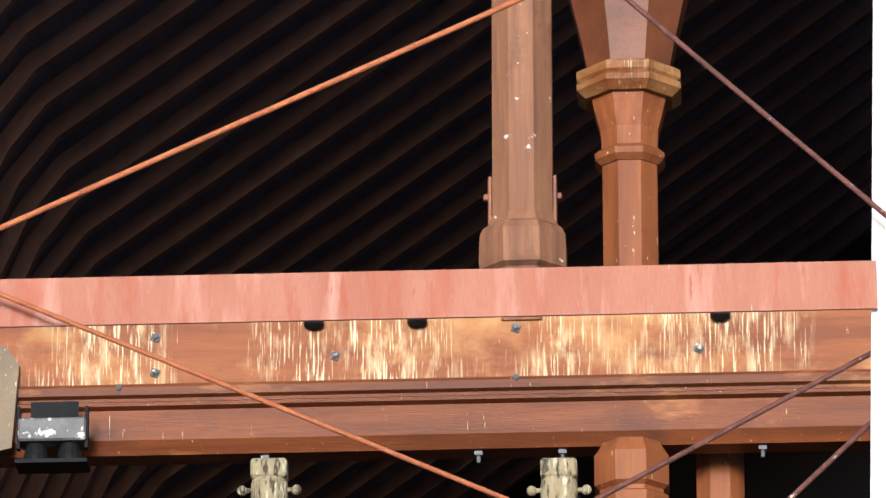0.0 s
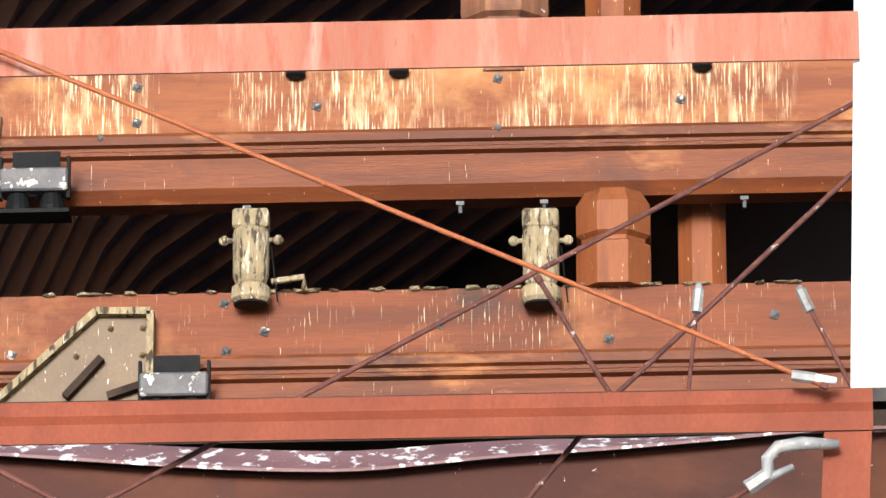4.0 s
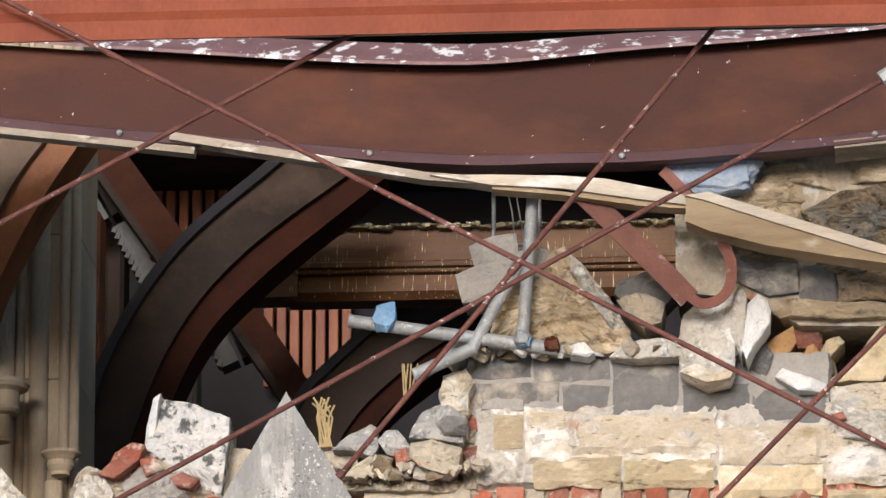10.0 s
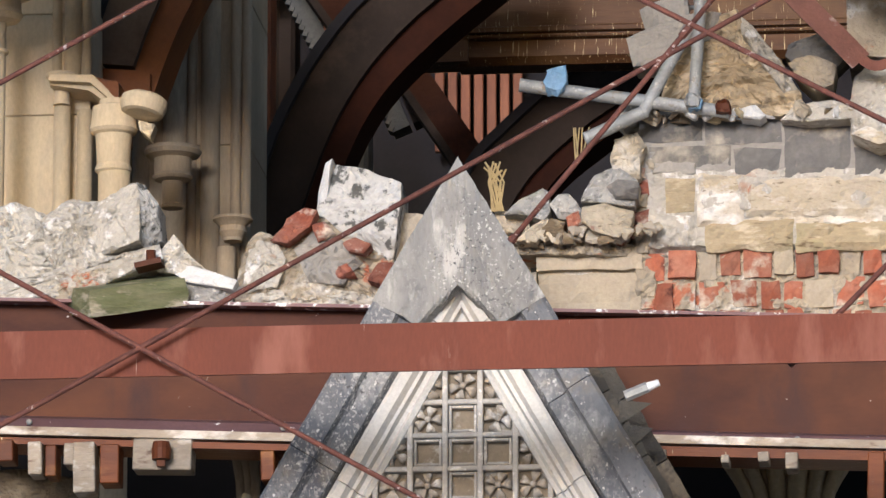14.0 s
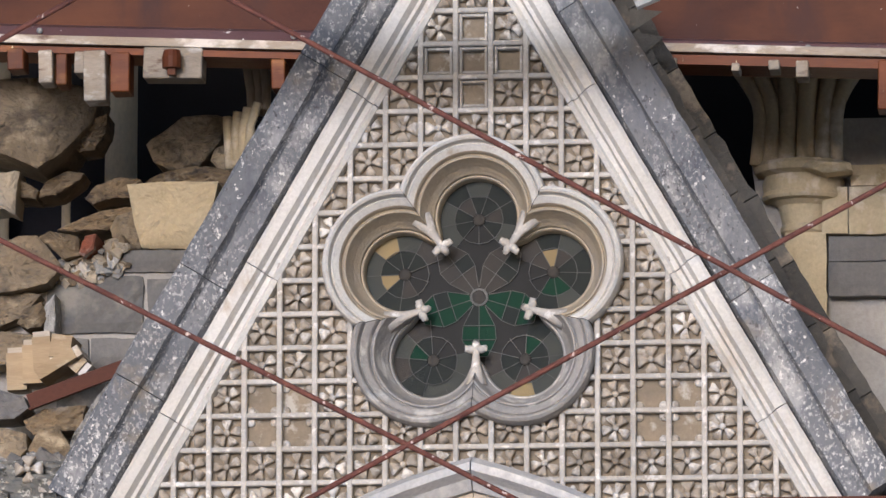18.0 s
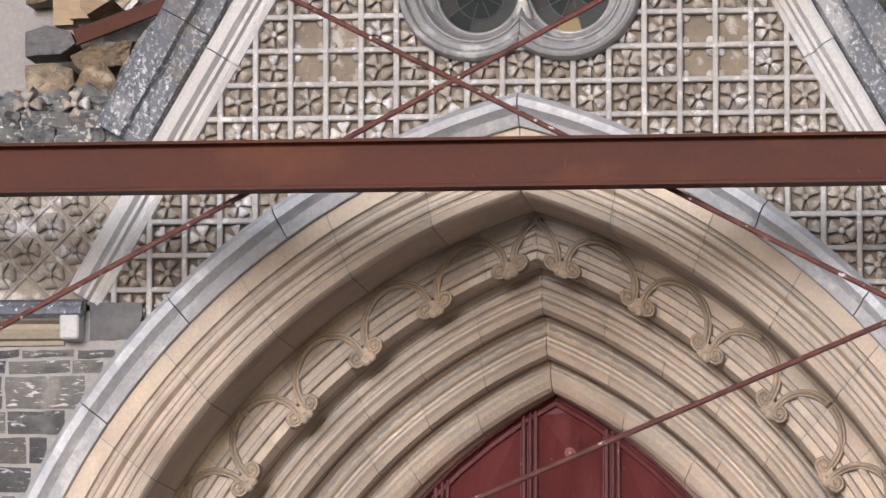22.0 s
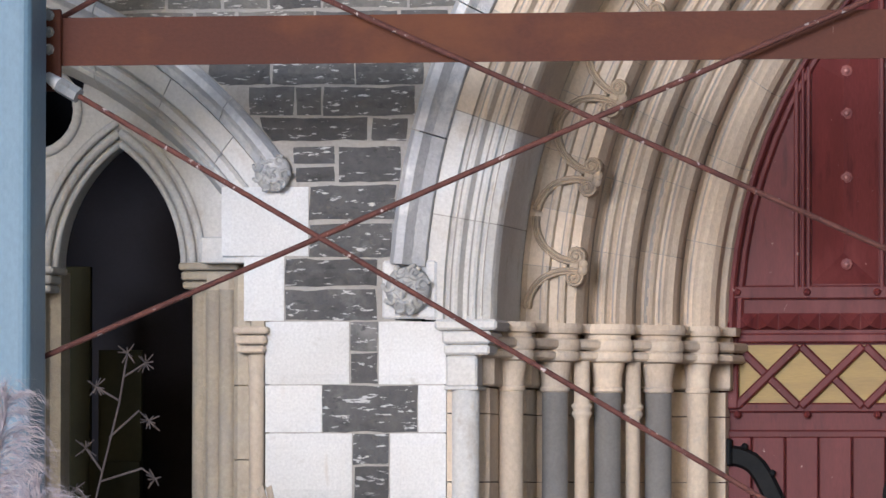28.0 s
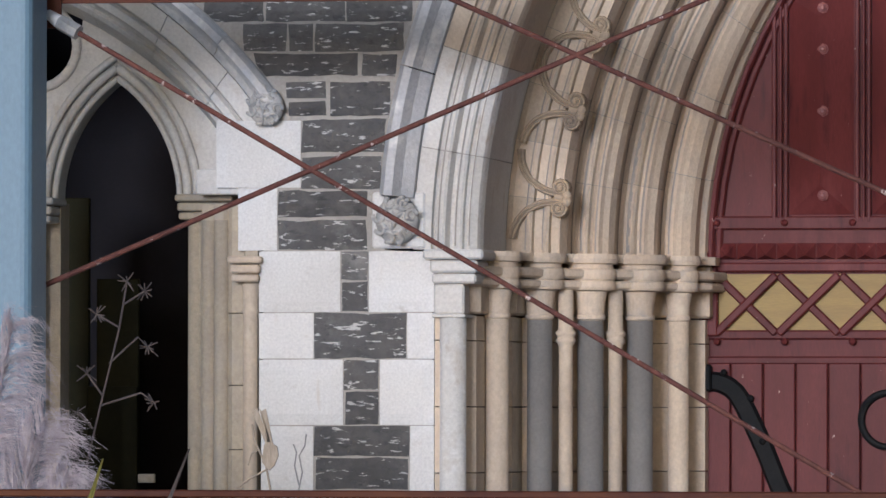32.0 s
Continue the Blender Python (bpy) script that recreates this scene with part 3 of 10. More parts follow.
def arch_c(w):
    """How far beyond the middle an order's centre lies."""
    pts = ((0.99, 0.86), (1.022, 0.80), (1.14, 0.76), (1.42, 0.755), (1.64, 0.69), (1.99, 0.651))
    for (a_, ca), (b_, cb) in zip(pts, pts[1:]):
        if w <= b_:
            return ca + (cb - ca) * max(0.0, (w - a_) / (b_ - a_))
    return pts[-1][1]


def spline(pts, n=16):
    """Smooth curve through points in (x, z)."""
    e = [(2 * pts[0][0] - pts[1][0], 2 * pts[0][1] - pts[1][1])] + pts + [(2 * pts[-1][0] - pts[-2][0], 2 * pts[-1][1] - pts[-2][1])]
    out = []
    for i in range(n + 1):
        u = i / n * (len(pts) - 1)
        k = min(int(u), len(pts) - 2)
        f = u - k
        a_, b_, c_, d_ = e[k:k + 4]
        out.append(tuple(0.5 * (2 * b_[q] + (c_[q] - a_[q]) * f + (2 * a_[q] - 5 * b_[q] + 4 * c_[q] - d_[q]) * f * f + (3 * b_[q] - a_[q] - 3 * c_[q] + d_[q]) * f ** 3) for q in (0, 1)))
    return out


# ---- ground and closing walls ----
bm = bm_new()
box(bm, (0, 0, -0.1), (600, 600, 0.2))
solid("ground", bm, M["ground"], "grey paved square in front of the church", "ground", kind="structure")

SPRING = 2.18


def moulded(a_, b_, kinds, amp=0.028, n=5):
    """Profile from a_ to b_ (half width, depth): r a roll, h a hollow, f a fillet."""
    ax, ay = a_
    dx, dy = b_[0] - ax, b_[1] - ay
    ln = math.hypot(dx, dy)
    nx, ny = -dy / ln, dx / ln
    if ny > 0:
        nx, ny = -nx, -ny
    out = []
    k = len(kinds)
    for i, c in enumerate(kinds):
        for j in range(n):
            s = j / n
            u = (i + s) / k
            h = {"r": math.sin(math.pi * s) ** 0.6, "h": -0.7 * math.sin(math.pi * s), "f": 0.25 if 0.08 < s < 0.92 else 0.0}[c] * amp
            out.append((ax + dx * u + nx * h, ay + dy * u + ny * h))
    out.append(b_)
    return out


def voussoirs(profile, side, pieces, mats, parent, name="voussoir", steps=4, spring=SPRING, xc=0.0, cfun=arch_c, back=0.12, first=0.0):
    """One half of an arch order, cut into stones with fine joints. profile: (half width, depth), outside to inside."""
    ws = [p[0] for p in profile]
    prof = profile + [(ws[-1] + 0.02, profile[-1][1] + back), (ws[0], max(p[1] for p in profile) + back)]
    for i in range(pieces):
        rows = []
        for j in range(steps + 1):
            u = first + (1 - first) * (i + 0.005 + (j / steps) * 0.990) / pieces
            row = []
            for w, y in prof:
                c = cfun(w)
                r = w + c
                end = math.acos(max(-1, min(1, c / r)))
                row.append((xc + side * (r * math.cos(end * u) - c), y, spring + r * math.sin(end * u)))
            rows.append(row)
        bm = bm_new()
        vs = strip(bm, rows, closed=True)
        bm.faces.new(vs[0][::-1])
        bm.faces.new(vs[-1])
        part(name, bm, mats[i % len(mats)] if isinstance(mats, list) else mats, parent)


portal = thing("portal", "deep pointed church portal of cream limestone with many moulded orders", "portal", kind="structure")
HOOD = [(1.99, 0.03), (1.99, -0.045), (1.965, -0.10), (1.935, -0.105), (1.91, -0.06), (1.87, -0.03), (1.868, 0.03)]
O1 = [(1.866, 0.0), (1.805, 0.0), (1.80, 0.02), (1.79, 0.028), (1.782, 0.02), (1.776, 0.0), (1.765, -0.006), (1.755, 0.0), (1.748, 0.018), (1.742, 0.034), (1.732, 0.038), (1.722, 0.03), (1.716, 0.012), (1.705, 0.006), (1.695, 0.012), (1.69, 0.028), (1.68, 0.036), (1.672, 0.03), (1.668, 0.02), (1.645, 0.035), (1.638, 0.05), (1.630, 0.08), (1.628, 0.55)]
O2 = [(1.626, 0.55), (1.61, 0.57), (1.56, 0.575), (1.555, 0.56), (1.545, 0.553), (1.535, 0.56), (1.53, 0.585), (1.50, 0.59), (1.495, 0.573), (1.485, 0.566), (1.475, 0.573), (1.47, 0.60), (1.445, 0.605), (1.438, 0.60), (1.42, 0.66), (1.415, 0.72)]
O3 = [(1.412, 0.72), (1.408, 0.78), (1.40, 0.80), (1.39, 0.79), (1.382, 0.765), (1.372, 0.758), (1.362, 0.765), (1.355, 0.785), (1.345, 0.797), (1.335, 0.787), (1.33, 0.770), (1.322, 0.766), (1.31, 0.785), (1.29, 0.80), (1.275, 0.84), (1.272, 0.90)]
O4 = [(1.268, 0.89), (1.258, 0.95), (1.248, 0.962), (1.238, 0.945), (1.228, 0.933), (1.218, 0.945), (1.21, 0.967), (1.20, 0.972), (1.19, 0.955), (1.182, 0.948), (1.17, 0.965), (1.15, 0.985), (1.142, 1.02), (1.14, 1.08)]
O5 = [(1.136, 1.07), (1.128, 1.12), (1.118, 1.13), (1.108, 1.115), (1.098, 1.108), (1.085, 1.12), (1.07, 1.13), (1.04, 1.16), (1.025, 1.19), (1.02, 1.26), (1.0, 1.28), (0.99, 1.33)]
for side in (-1, 1):
    voussoirs(HOOD, side, 7, M["lead"], portal, "hood_stone", first=0.055)
    voussoirs(O1, side, 9, [M["arch_white"], M["arch_white"]] + [M["arch"]] * 7 if side < 0 else M["arch"], portal)
    voussoirs(O2, side, 14, M["arch"], portal, steps=3)
    voussoirs(O3, side, 10, M["arch"], portal)
    voussoirs(O4, side, 9, M["arch"], portal)
    voussoirs(O5, side, 7, M["arch"], portal)
    for order in (O1, O2, O3, O4, O5):
        voussoirs([(w + 0.005, y + 0.006) for w, y in order], side, 1, M["mortar"], portal, "mortar_bed", steps=36)

# carved cusps on the second order
def on_order(side, u, w, y):
    c = arch_c(w)
    r = w + c
    return Vector((side * (r * math.cos(math.acos(c / r) * u) - c), y, SPRING + r * math.sin(math.acos(c / r) * u)))


def ribbon(bm, pts, h, deep=0.05):
    """A moulded band along points in the wall's plane, h half wide."""
    pts = [Vector(p) for p in pts]
    rows = []
    for i, p in enumerate(pts):
        d = pts[min(i + 1, len(pts) - 1)] - pts[max(i - 1, 0)]
        d.y = 0
        d.normalize()
        nr = Vector((-d.z, 0, d.x))
        hh = h * (0.55 if i == len(pts) - 1 else 1.0)
        rows.append([p + nr * (hh * a_) + Vector((0, b_, 0)) for a_, b_ in ((-1, deep), (-1, 0), (-0.75, -0.007), (-0.4, -0.004), (0, -0.012), (0.4, -0.004), (0.75, -0.007), (1, 0), (1, deep))])
    vs = strip(bm, rows)
    bm.faces.new(vs[0])
    bm.faces.new(vs[-1])


def cusp(side, node):
    """Two branches that spring from the outer edge and end in a pair of scrolls over a leaf."""
    bm = bm_new()
    ln = 2.62

    def at(a_, b_, y):
        return on_order(side, min(node + a_ / ln, 0.996), 1.440 + b_, y)
    for s in (-1, 1):
        pts = []
        for k in range(11):
            f = math.pi / 2 * (1 - k / 10)
            pts.append(at(s * (0.016 + 0.130 * (1 - math.cos(f))), 0.012 + 0.150 * math.sin(f), 0.544 + 0.018 * math.cos(f)))
        for k in range(1, 17):
            f = math.pi * (1 + 2.7 * k / 16)
            rr = 0.026 * (1 - 0.68 * k / 16)
            pts.append(at(s * (0.037 + rr * math.cos(f)), rr * math.sin(f) + 0.004, 0.564 - 0.006 * k / 16))
        ribbon(bm, pts, 0.0135, 0.06)
        bmesh.ops.create_uvsphere(bm, u_segments=8, v_segments=5, radius=0.008, matrix=Matrix.Translation(at(s * 0.037, 0.004, 0.560)))
    for a_, b_, r in ((-0.008, -0.024, 0.014), (0.008, -0.024, 0.014)):
        bmesh.ops.create_uvsphere(bm, u_segments=10, v_segments=6, radius=r * 1.35, matrix=Matrix.Translation(at(a_ * 1.4, b_, 0.562)) @ Matrix.Diagonal((1, 0.8, 1, 1)))
    tube(bm, [at(0, 0.02, 0.568), at(0, -0.01, 0.568)], [0.018, 0.020], 8)
    return bm


for side in (-1, 1):
    for node in (0.075, 0.194, 0.302, 0.415, 0.512, 0.629, 0.742, 0.852, 0.963):
        part("carved_cusp", cusp(side, node), M["arch_tan"], portal, "scrolled stone cusp")

# jambs, shafts and capitals
JAMB = [(1.79, 0.0), (1.72, 0.0), (1.70, 0.10), (1.665, 0.14), (1.655, 0.40), (1.585, 0.44), (1.575, 0.60), (1.475, 0.64), (1.465, 0.76), (1.345, 0.80), (1.335, 0.92), (1.205, 0.96), (1.195, 1.08), (1.085, 1.12), (1.065, 1.22), (0.995, 1.25), (0.99, 1.33)]
BAND = [(1.79, 0.03), (1.685, 0.03), (1.59, 0.28), (1.475, 0.545), (1.315, 0.705), (1.157, 0.865), (1.042, 1.05), (0.97, 1.17)]
for side in (-1, 1):
    z = 0.0
    k = 0
    while z < 1.93:
        h = 0.235 if k % 3 else 0.15
        h = min(h, 1.95 - z)
        bm = bm_new()
        poly = [(side * w, y) for w, y in JAMB] + [(side * 1.1, 1.42), (side * 1.79, 1.42)]
        lo = [bm.verts.new((x, y, z + 0.002)) for x, y in poly]
        hi = [bm.verts.new((x, y, z + h - 0.002)) for x, y in poly]
        bm.faces.new(lo)
        bm.faces.new(hi[::-1])
        for i in range(len(lo)):
            j = (i + 1) % len(lo)
            bm.faces.new((lo[i], lo[j], hi[j], hi[i]))
        part("jamb_stone", bm, M["arch"], portal)
        z += h
        k += 1
    for w, y, r, m_, lab in ((1.727, 0.015, 0.048, "arch_white", ""), (1.616, 0.3, 0.042, "arch", ""), (1.504, 0.56, 0.046, "shaft", "grey polished shaft"), (1.343, 0.72, 0.048, "shaft", "grey polished shaft"), (1.185, 0.88, 0.048, "shaft", "grey polished shaft"), (1.068, 1.06, 0.039, "arch", "")):
        bm = bm_new()
        lathe(bm, [(r * 1.5, 0.0), (r * 1.5, 0.12), (r * 1.2, 0.16), (r, 0.2), (r, 1.945)], (side * w, y), 20)
        part("shaft", bm, M[m_], portal, lab, smooth=True)
        bm = bm_new()
        if w > 1.7:
            for x0, x1, z0, z1, yf in ((1.605, 1.822, 2.145, 2.1805, -0.075), (1.63, 1.80, 2.098, 2.143, -0.05), (1.635, 1.795, 2.06, 2.095, -0.045), (1.68, 1.79, 1.95, 2.058, -0.03), (1.675, 1.795, 1.94, 1.952, -0.036)):
                box(bm, (side * (x0 + x1) / 2, (yf + 0.2) / 2, (z0 + z1) / 2), (x1 - x0, 0.2 - yf, z1 - z0), bevel=0.008 if z1 - z0 > 0.02 else 0.003)
            part("capital", bm, M["arch_white"] if side < 0 else M["arch"], portal, "square moulded capital")
            continue
        lathe(bm, [(r * q, z_) for q, z_ in ((1.0, 1.940), (1.14, 1.945), (1.16, 1.955), (1.04, 1.962), (1.10, 2.0), (1.30, 2.045), (1.86, 2.050), (1.95, 2.060), (1.90, 2.078), (1.80, 2.083), (1.92, 2.09), (1.98, 2.105), (1.92, 2.122), (1.72, 2.130), (1.74, 2.142), (2.06, 2.147), (2.16, 2.163), (2.04, 2.1805))], (side * w, y), 24)
        part("capital", bm, M["arch_white"] if w > 1.7 and side < 0 else M["arch"], portal, "moulded round capital", smooth=False)
    bm = bm_new()
    poly = [(side * w, y) for w, y in BAND] + [(side * 0.95, 1.2), (side * 0.95, 1.35), (side * 1.79, 1.42)]
    lo = [bm.verts.new((x, y, 2.15)) for x, y in poly]
    hi = [bm.verts.new((x, y, SPRING)) for x, y in poly]
    bm.faces.new(lo)
    bm.faces.new(hi[::-1])
    for i in range(len(lo)):
        j = (i + 1) % len(lo)
        bm.faces.new((lo[i], lo[j], hi[j], hi[i]))
    part("impost", bm, M["arch"], portal)
    for z0, z1, off in ((1.955, 2.15, 0.020), (2.052, 2.084, 0.064), (2.090, 2.126, 0.070)):
        bm = bm_new()
        line = JAMB[:-1] if off < 0.03 else BAND
        poly = [(side * (w - off + (0.05 if line is BAND else 0)), y - off + (0.05 if line is BAND else 0)) for w, y in line] + [(side * (0.99 - off), 1.35), (side * 1.79, 1.42)]
        rows = []
        for z, k in ((z0, 0.0), (z0 + 0.008, 1.0), (z1 - 0.008, 1.0), (z1, 0.0)):
            rows.append([(x + side * 0.008 * (1 - k), y + 0.008 * (1 - k), z) for x, y in poly])
        vs = strip(bm, rows, closed=True)
        bm.faces.new(vs[0])
        bm.faces.new(vs[-1][::-1])
        part("capital_band", bm, M["arch"], portal)
    for w, y in ((1.418, 0.62), (1.262, 0.79)):
        bm = bm_new()
        lathe(bm, [(0.026, 0.0), (0.026, 1.845), (0.034, 1.86), (0.037, 1.868), (0.030, 1.876), (0.036, 1.886), (0.039, 1.895), (0.028, 1.905), (0.028, 2.05)], (side * w, y), 18)
        part("corbel", bm, M["arch"], portal, "small moulded corbel over a slim shaft", smooth=True)

# ---- red door ----
door = thing("door_1", "dark red painted church door with ribs, studs and a lattice band", "door", kind="structure", at=(0, 1.3, 0))
DY = 1.34


def door_top(x):
    r = 0.99 + 0.88
    return SPRING + math.sqrt(max(0, r * r - (abs(x) + 0.88) ** 2))


def dpart(name, bm, mat, label=""):
    ob = part(name, bm, mat, door, label)
    ob.matrix_parent_inverse = Matrix.Translation((0, -1.3, 0))
    return ob


RIBS = [-0.727, -0.418, -0.098, 0.202, 0.498, 0.799]
edges_ = [-0.99] + RIBS + [0.99]
for x0, x1 in zip(edges_, edges_[1:]):
    xs = [x0 + (x1 - x0) * k / 6 for k in range(7)]
    bm = bm_new()
    slab(bm, [(x0, 2.3), (x1, 2.3)] + [(x, max(2.31, door_top(x) + 0.01)) for x in reversed(xs)], DY, DY + 0.03)
    dpart("board", bm, M["red"])
    xm = (x0 + x1) / 2
    # folded panel: a ridge down the middle, its head and foot cut back
    e0, e1 = x0 + 0.035, x1 - 0.035
    ta, tb, tm = door_top(e0) - 0.05, door_top(e1) - 0.05, door_top(xm) - 0.045
    if min(ta, tb) < 2.5:
        continue
    zr = min(ta, tb) - 0.07
    bm = bm_new()
    v = [bm.verts.new(q) for q in ((e0, DY - 0.002, 2.34), (e1, DY - 0.002, 2.34), (xm, DY - 0.055, 2.45), (xm, DY - 0.055, zr), (e0, DY - 0.002, ta), (e1, DY - 0.002, tb), (xm, DY - 0.002, tm))]
    for f in ((0, 1, 2), (0, 2, 3, 4), (1, 5, 3, 2), (4, 3, 6), (3, 5, 6)):
        bm.faces.new([v[i] for i in f])
    dpart("folded_panel", bm, M["red"])
for x in RIBS:
    for dx, w in ((-0.020, 0.018), (0.004, 0.013), (0.024, 0.016)):
        bm = bm_new()
        box(bm, (x + dx, DY - 0.012, (2.3 + door_top(x)) / 2), (w, 0.028, door_top(x) - 2.3 - 0.02), bevel=0.004)
        dpart("rib", bm, M["red"])
for side in (-1, 1):
    for off, y in ((0.0, -0.02), (0.03, -0.012)):
        bm = bm_new()
        pts = arc_half(0.985 - off, 0.88, 14)
        tube(bm, [(side * x, DY + y, SPRING + z) for x, z in pts], 0.013, 6)
        dpart("arch_trim", bm, M["red"])
for xm, zs in ((-0.562, (3.105, 2.952, 2.722, 2.41)), (-0.254, (3.421, 2.952, 2.722, 2.41)), (0.053, (3.605, 3.421, 2.952, 2.722, 2.41)), (0.352, (3.421, 2.952, 2.722, 2.41)), (0.653, (3.105, 2.952, 2.722, 2.41))):
    for z in zs:
        bm = bm_new()
        lathe(bm, [(0.021, -0.004), (0.021, 0.002), (0.013, 0.006), (0.011, 0.016), (0.004, 0.020)], (0, 0), 8)
        bmesh.ops.transform(bm, matrix=pose(xm, DY - 0.05, z, 90, 0, 0), verts=bm.verts)
        dpart("stud", bm, M["stud"], "worn pinkish stud")
for z, h, d in ((2.31, 0.05, 0.045), (2.145, 0.035, 0.05), (1.895, 0.035, 0.04), (1.80, 0.03, 0.05)):
    bm = bm_new()
    box(bm, (0, DY - d / 2 + 0.02, z), (2.06, d, h), bevel=0.006)
    dpart("rail", bm, M["red"])
bm = bm_new()
box(bm, (0, DY + 0.012, 1.15), (2.06, 0.03, 2.3))
dpart("door_back", bm, M["red"])
for k in range(28):
    bm = bm_new()
    x = -1.0 + k * 0.0742
    vs = [bm.verts.new(p) for p in ((x - 0.036, DY - 0.006, 2.165), (x + 0.036, DY - 0.006, 2.165), (x + 0.036, DY - 0.006, 2.282), (x - 0.036, DY - 0.006, 2.282), (x, DY - 0.042, 2.18))]
    vs[0].co.z = vs[1].co.z = 2.175
    vs[2].co.z = vs[3].co.z = 2.235
    vs[4].co.z = 2.19
    for f in ((0, 1, 4), (1, 2, 4), (2, 3, 4), (3, 0, 4)):
        bm.faces.new([vs[i] for i in f])
    dpart("nailhead", bm, M["red"])
bm = bm_new()
box(bm, (0, DY - 0.006, 2.01), (2.0, 0.008, 0.22))
dpart("yellow_panel", bm, M["yellow"], "mustard yellow back panel")
for k in range(9):
    for s in (-1, 1):
        bm = bm_new()
        box(bm, (-0.851 + k * 0.233, DY - 0.022 - 0.004 * s, 2.008), (0.031, 0.03, 0.315), turn(0, s * 46, 0), bevel=0.006)
        dpart("lattice_bar", bm, M["red"])
for x in (-0.99, 0.99):
    bm = bm_new()
    box(bm, (x, DY - 0.02, 2.02), (0.07, 0.05, 0.26), bevel=0.006)
    dpart("stile", bm, M["red"])
for k in range(17):
    bm = bm_new()
    box(bm, (-0.968 + k * 0.121, DY - 0.014, 0.9), (0.116, 0.03, 1.78), bevel=0.004)
    dpart("plank", bm, M["red"])
for z in (2.31, 1.87):
    for k in range(6):
        bm = bm_new()
        bmesh.ops.create_uvsphere(bm, u_segments=8, v_segments=5, radius=0.014, matrix=Matrix.Translation((-0.96 + k * 0.253, DY - 0.03, z)))
        dpart("bolt", bm, M["red"])
# strap hinges
for side in (-1, 1):
    bm = bm_new()
    box(bm, (side * 1.0, DY - 0.05, 1.735), (0.05, 0.05, 0.1), bevel=0.008)
    pts = spline([(1.019, 1.719), (0.954, 1.719), (0.886, 1.679), (0.825, 1.567), (0.770, 1.446), (0.721, 1.324), (0.652, 1.193)], 18)
    rows = []
    for i, (x, z) in enumerate(pts):
        a_, b_ = pts[max(0, i - 1)], pts[min(len(pts) - 1, i + 1)]
        d = Vector((b_[0] - a_[0], b_[1] - a_[1])).normalized()
        w = 0.037
        nx, nz = -d.y * w, d.x * w
        rows.append([(side * (x + nx), DY - 0.034, z + nz), (side * (x + nx * 0.7), DY - 0.052, z + nz * 0.7), (side * (x - nx * 0.7), DY - 0.052, z - nz * 0.7), (side * (x - nx), DY - 0.034, z - nz)])
    strip(bm, rows, closed=True)
    hinge = dpart("strap_hinge", bm, M["iron"], "black wrought iron strap hinge")
    for x, z in ((0.93, 1.755), (0.83, 1.66), (0.785, 1.5)):
        bm = bm_new()
        bmesh.ops.create_uvsphere(bm, u_segments=8, v_segments=5, radius=0.013, matrix=Matrix.Translation((side * x, DY - 0.054, z)))
        part("rivet", bm, M["iron"], hinge)
    bm = bm_new()
    tube(bm, [(side * 0.32 + 0.1 * math.cos(v / 18 * math.pi), DY - 0.04, 1.58 + 0.1 * math.sin(v / 18 * math.pi)) for v in range(37)], 0.014, 8)
    dpart("iron_ring", bm, M["iron"], "black iron scroll")

# ---- gable over the portal ----
gable = thing("gable", "steep carved limestone porch gable with lichened grey copings", "gable", kind="structure")
APEX, RAKE = 7.17, 1.735
CX, CZ, LOBE = 0.0, 5.335, 0.273


def foil(r, th):
    """Distance from the middle to the edge of five lobes of radius r, in the direction th."""
    d = (th - math.pi / 2) % (2 * math.pi / 5)
    d = min(d, 2 * math.pi / 5 - d)
    lim = math.asin(min(1, r / LOBE)) if r < LOBE else math.pi
    if d <= lim * 0.98:
        return LOBE * math.cos(d) + math.sqrt(max(0, r * r - (LOBE * math.sin(d)) ** 2))
    l2 = lim * 0.98
    e = LOBE * math.cos(l2) + math.sqrt(max(0, r * r - (LOBE * math.sin(l2)) ** 2))
    tip = 0.215 + (r - 0.133) * 1.0
    s = (d - l2) / (math.pi / 5 - l2)
    return e + (tip - e) * s ** 0.7


def hood_z(x):
    c = arch_c(1.99)
    r = 1.99 + c
    return SPRING + math.sqrt(max(0, r * r - (abs(x) + c) ** 2))


def rake_x(z):
    return (6.56 - z) / RAKE


# ground of the carved panel, open round the five-lobed light
outline = []
zs = [6.56 - (6.56 - 4.25) * k / 30 for k in range(31)]
for z in zs:
    outline.append((rake_x(z), z))
for k in range(41):
    x = 1.02 - 2.04 * k / 40
    outline.append((x, hood_z(x) - 0.03))
for z in reversed(zs[1:]):
    outline.append((-rake_x(z), z))
bm = bm_new()
inner, outer = [], []
for x, z in outline:
    th = math.atan2(z - CZ, x - CX)
    rr = foil(0.24, th)
    inner.append((CX + rr * math.cos(th), 0.05, CZ + rr * math.sin(th)))
    outer.append((x, 0.05, z))
strip(bm, [inner + inner[:1], outer + outer[:1]])
part("panel_ground", bm, M["diaper_back"], gable)
for side in (-1, 1):
    xs = [1.02 + 0.6 * k / 8 for k in range(9)]
    bm = bm_new()
    slab(bm, [(side * x, hood_z(x) - 0.02) for x in xs] + [(side * 1.66, 3.7), (side * rake_x(4.25), 4.25)], 0.05, 0.12)
    part("panel_ground", bm, M["diaper_back"], gable)

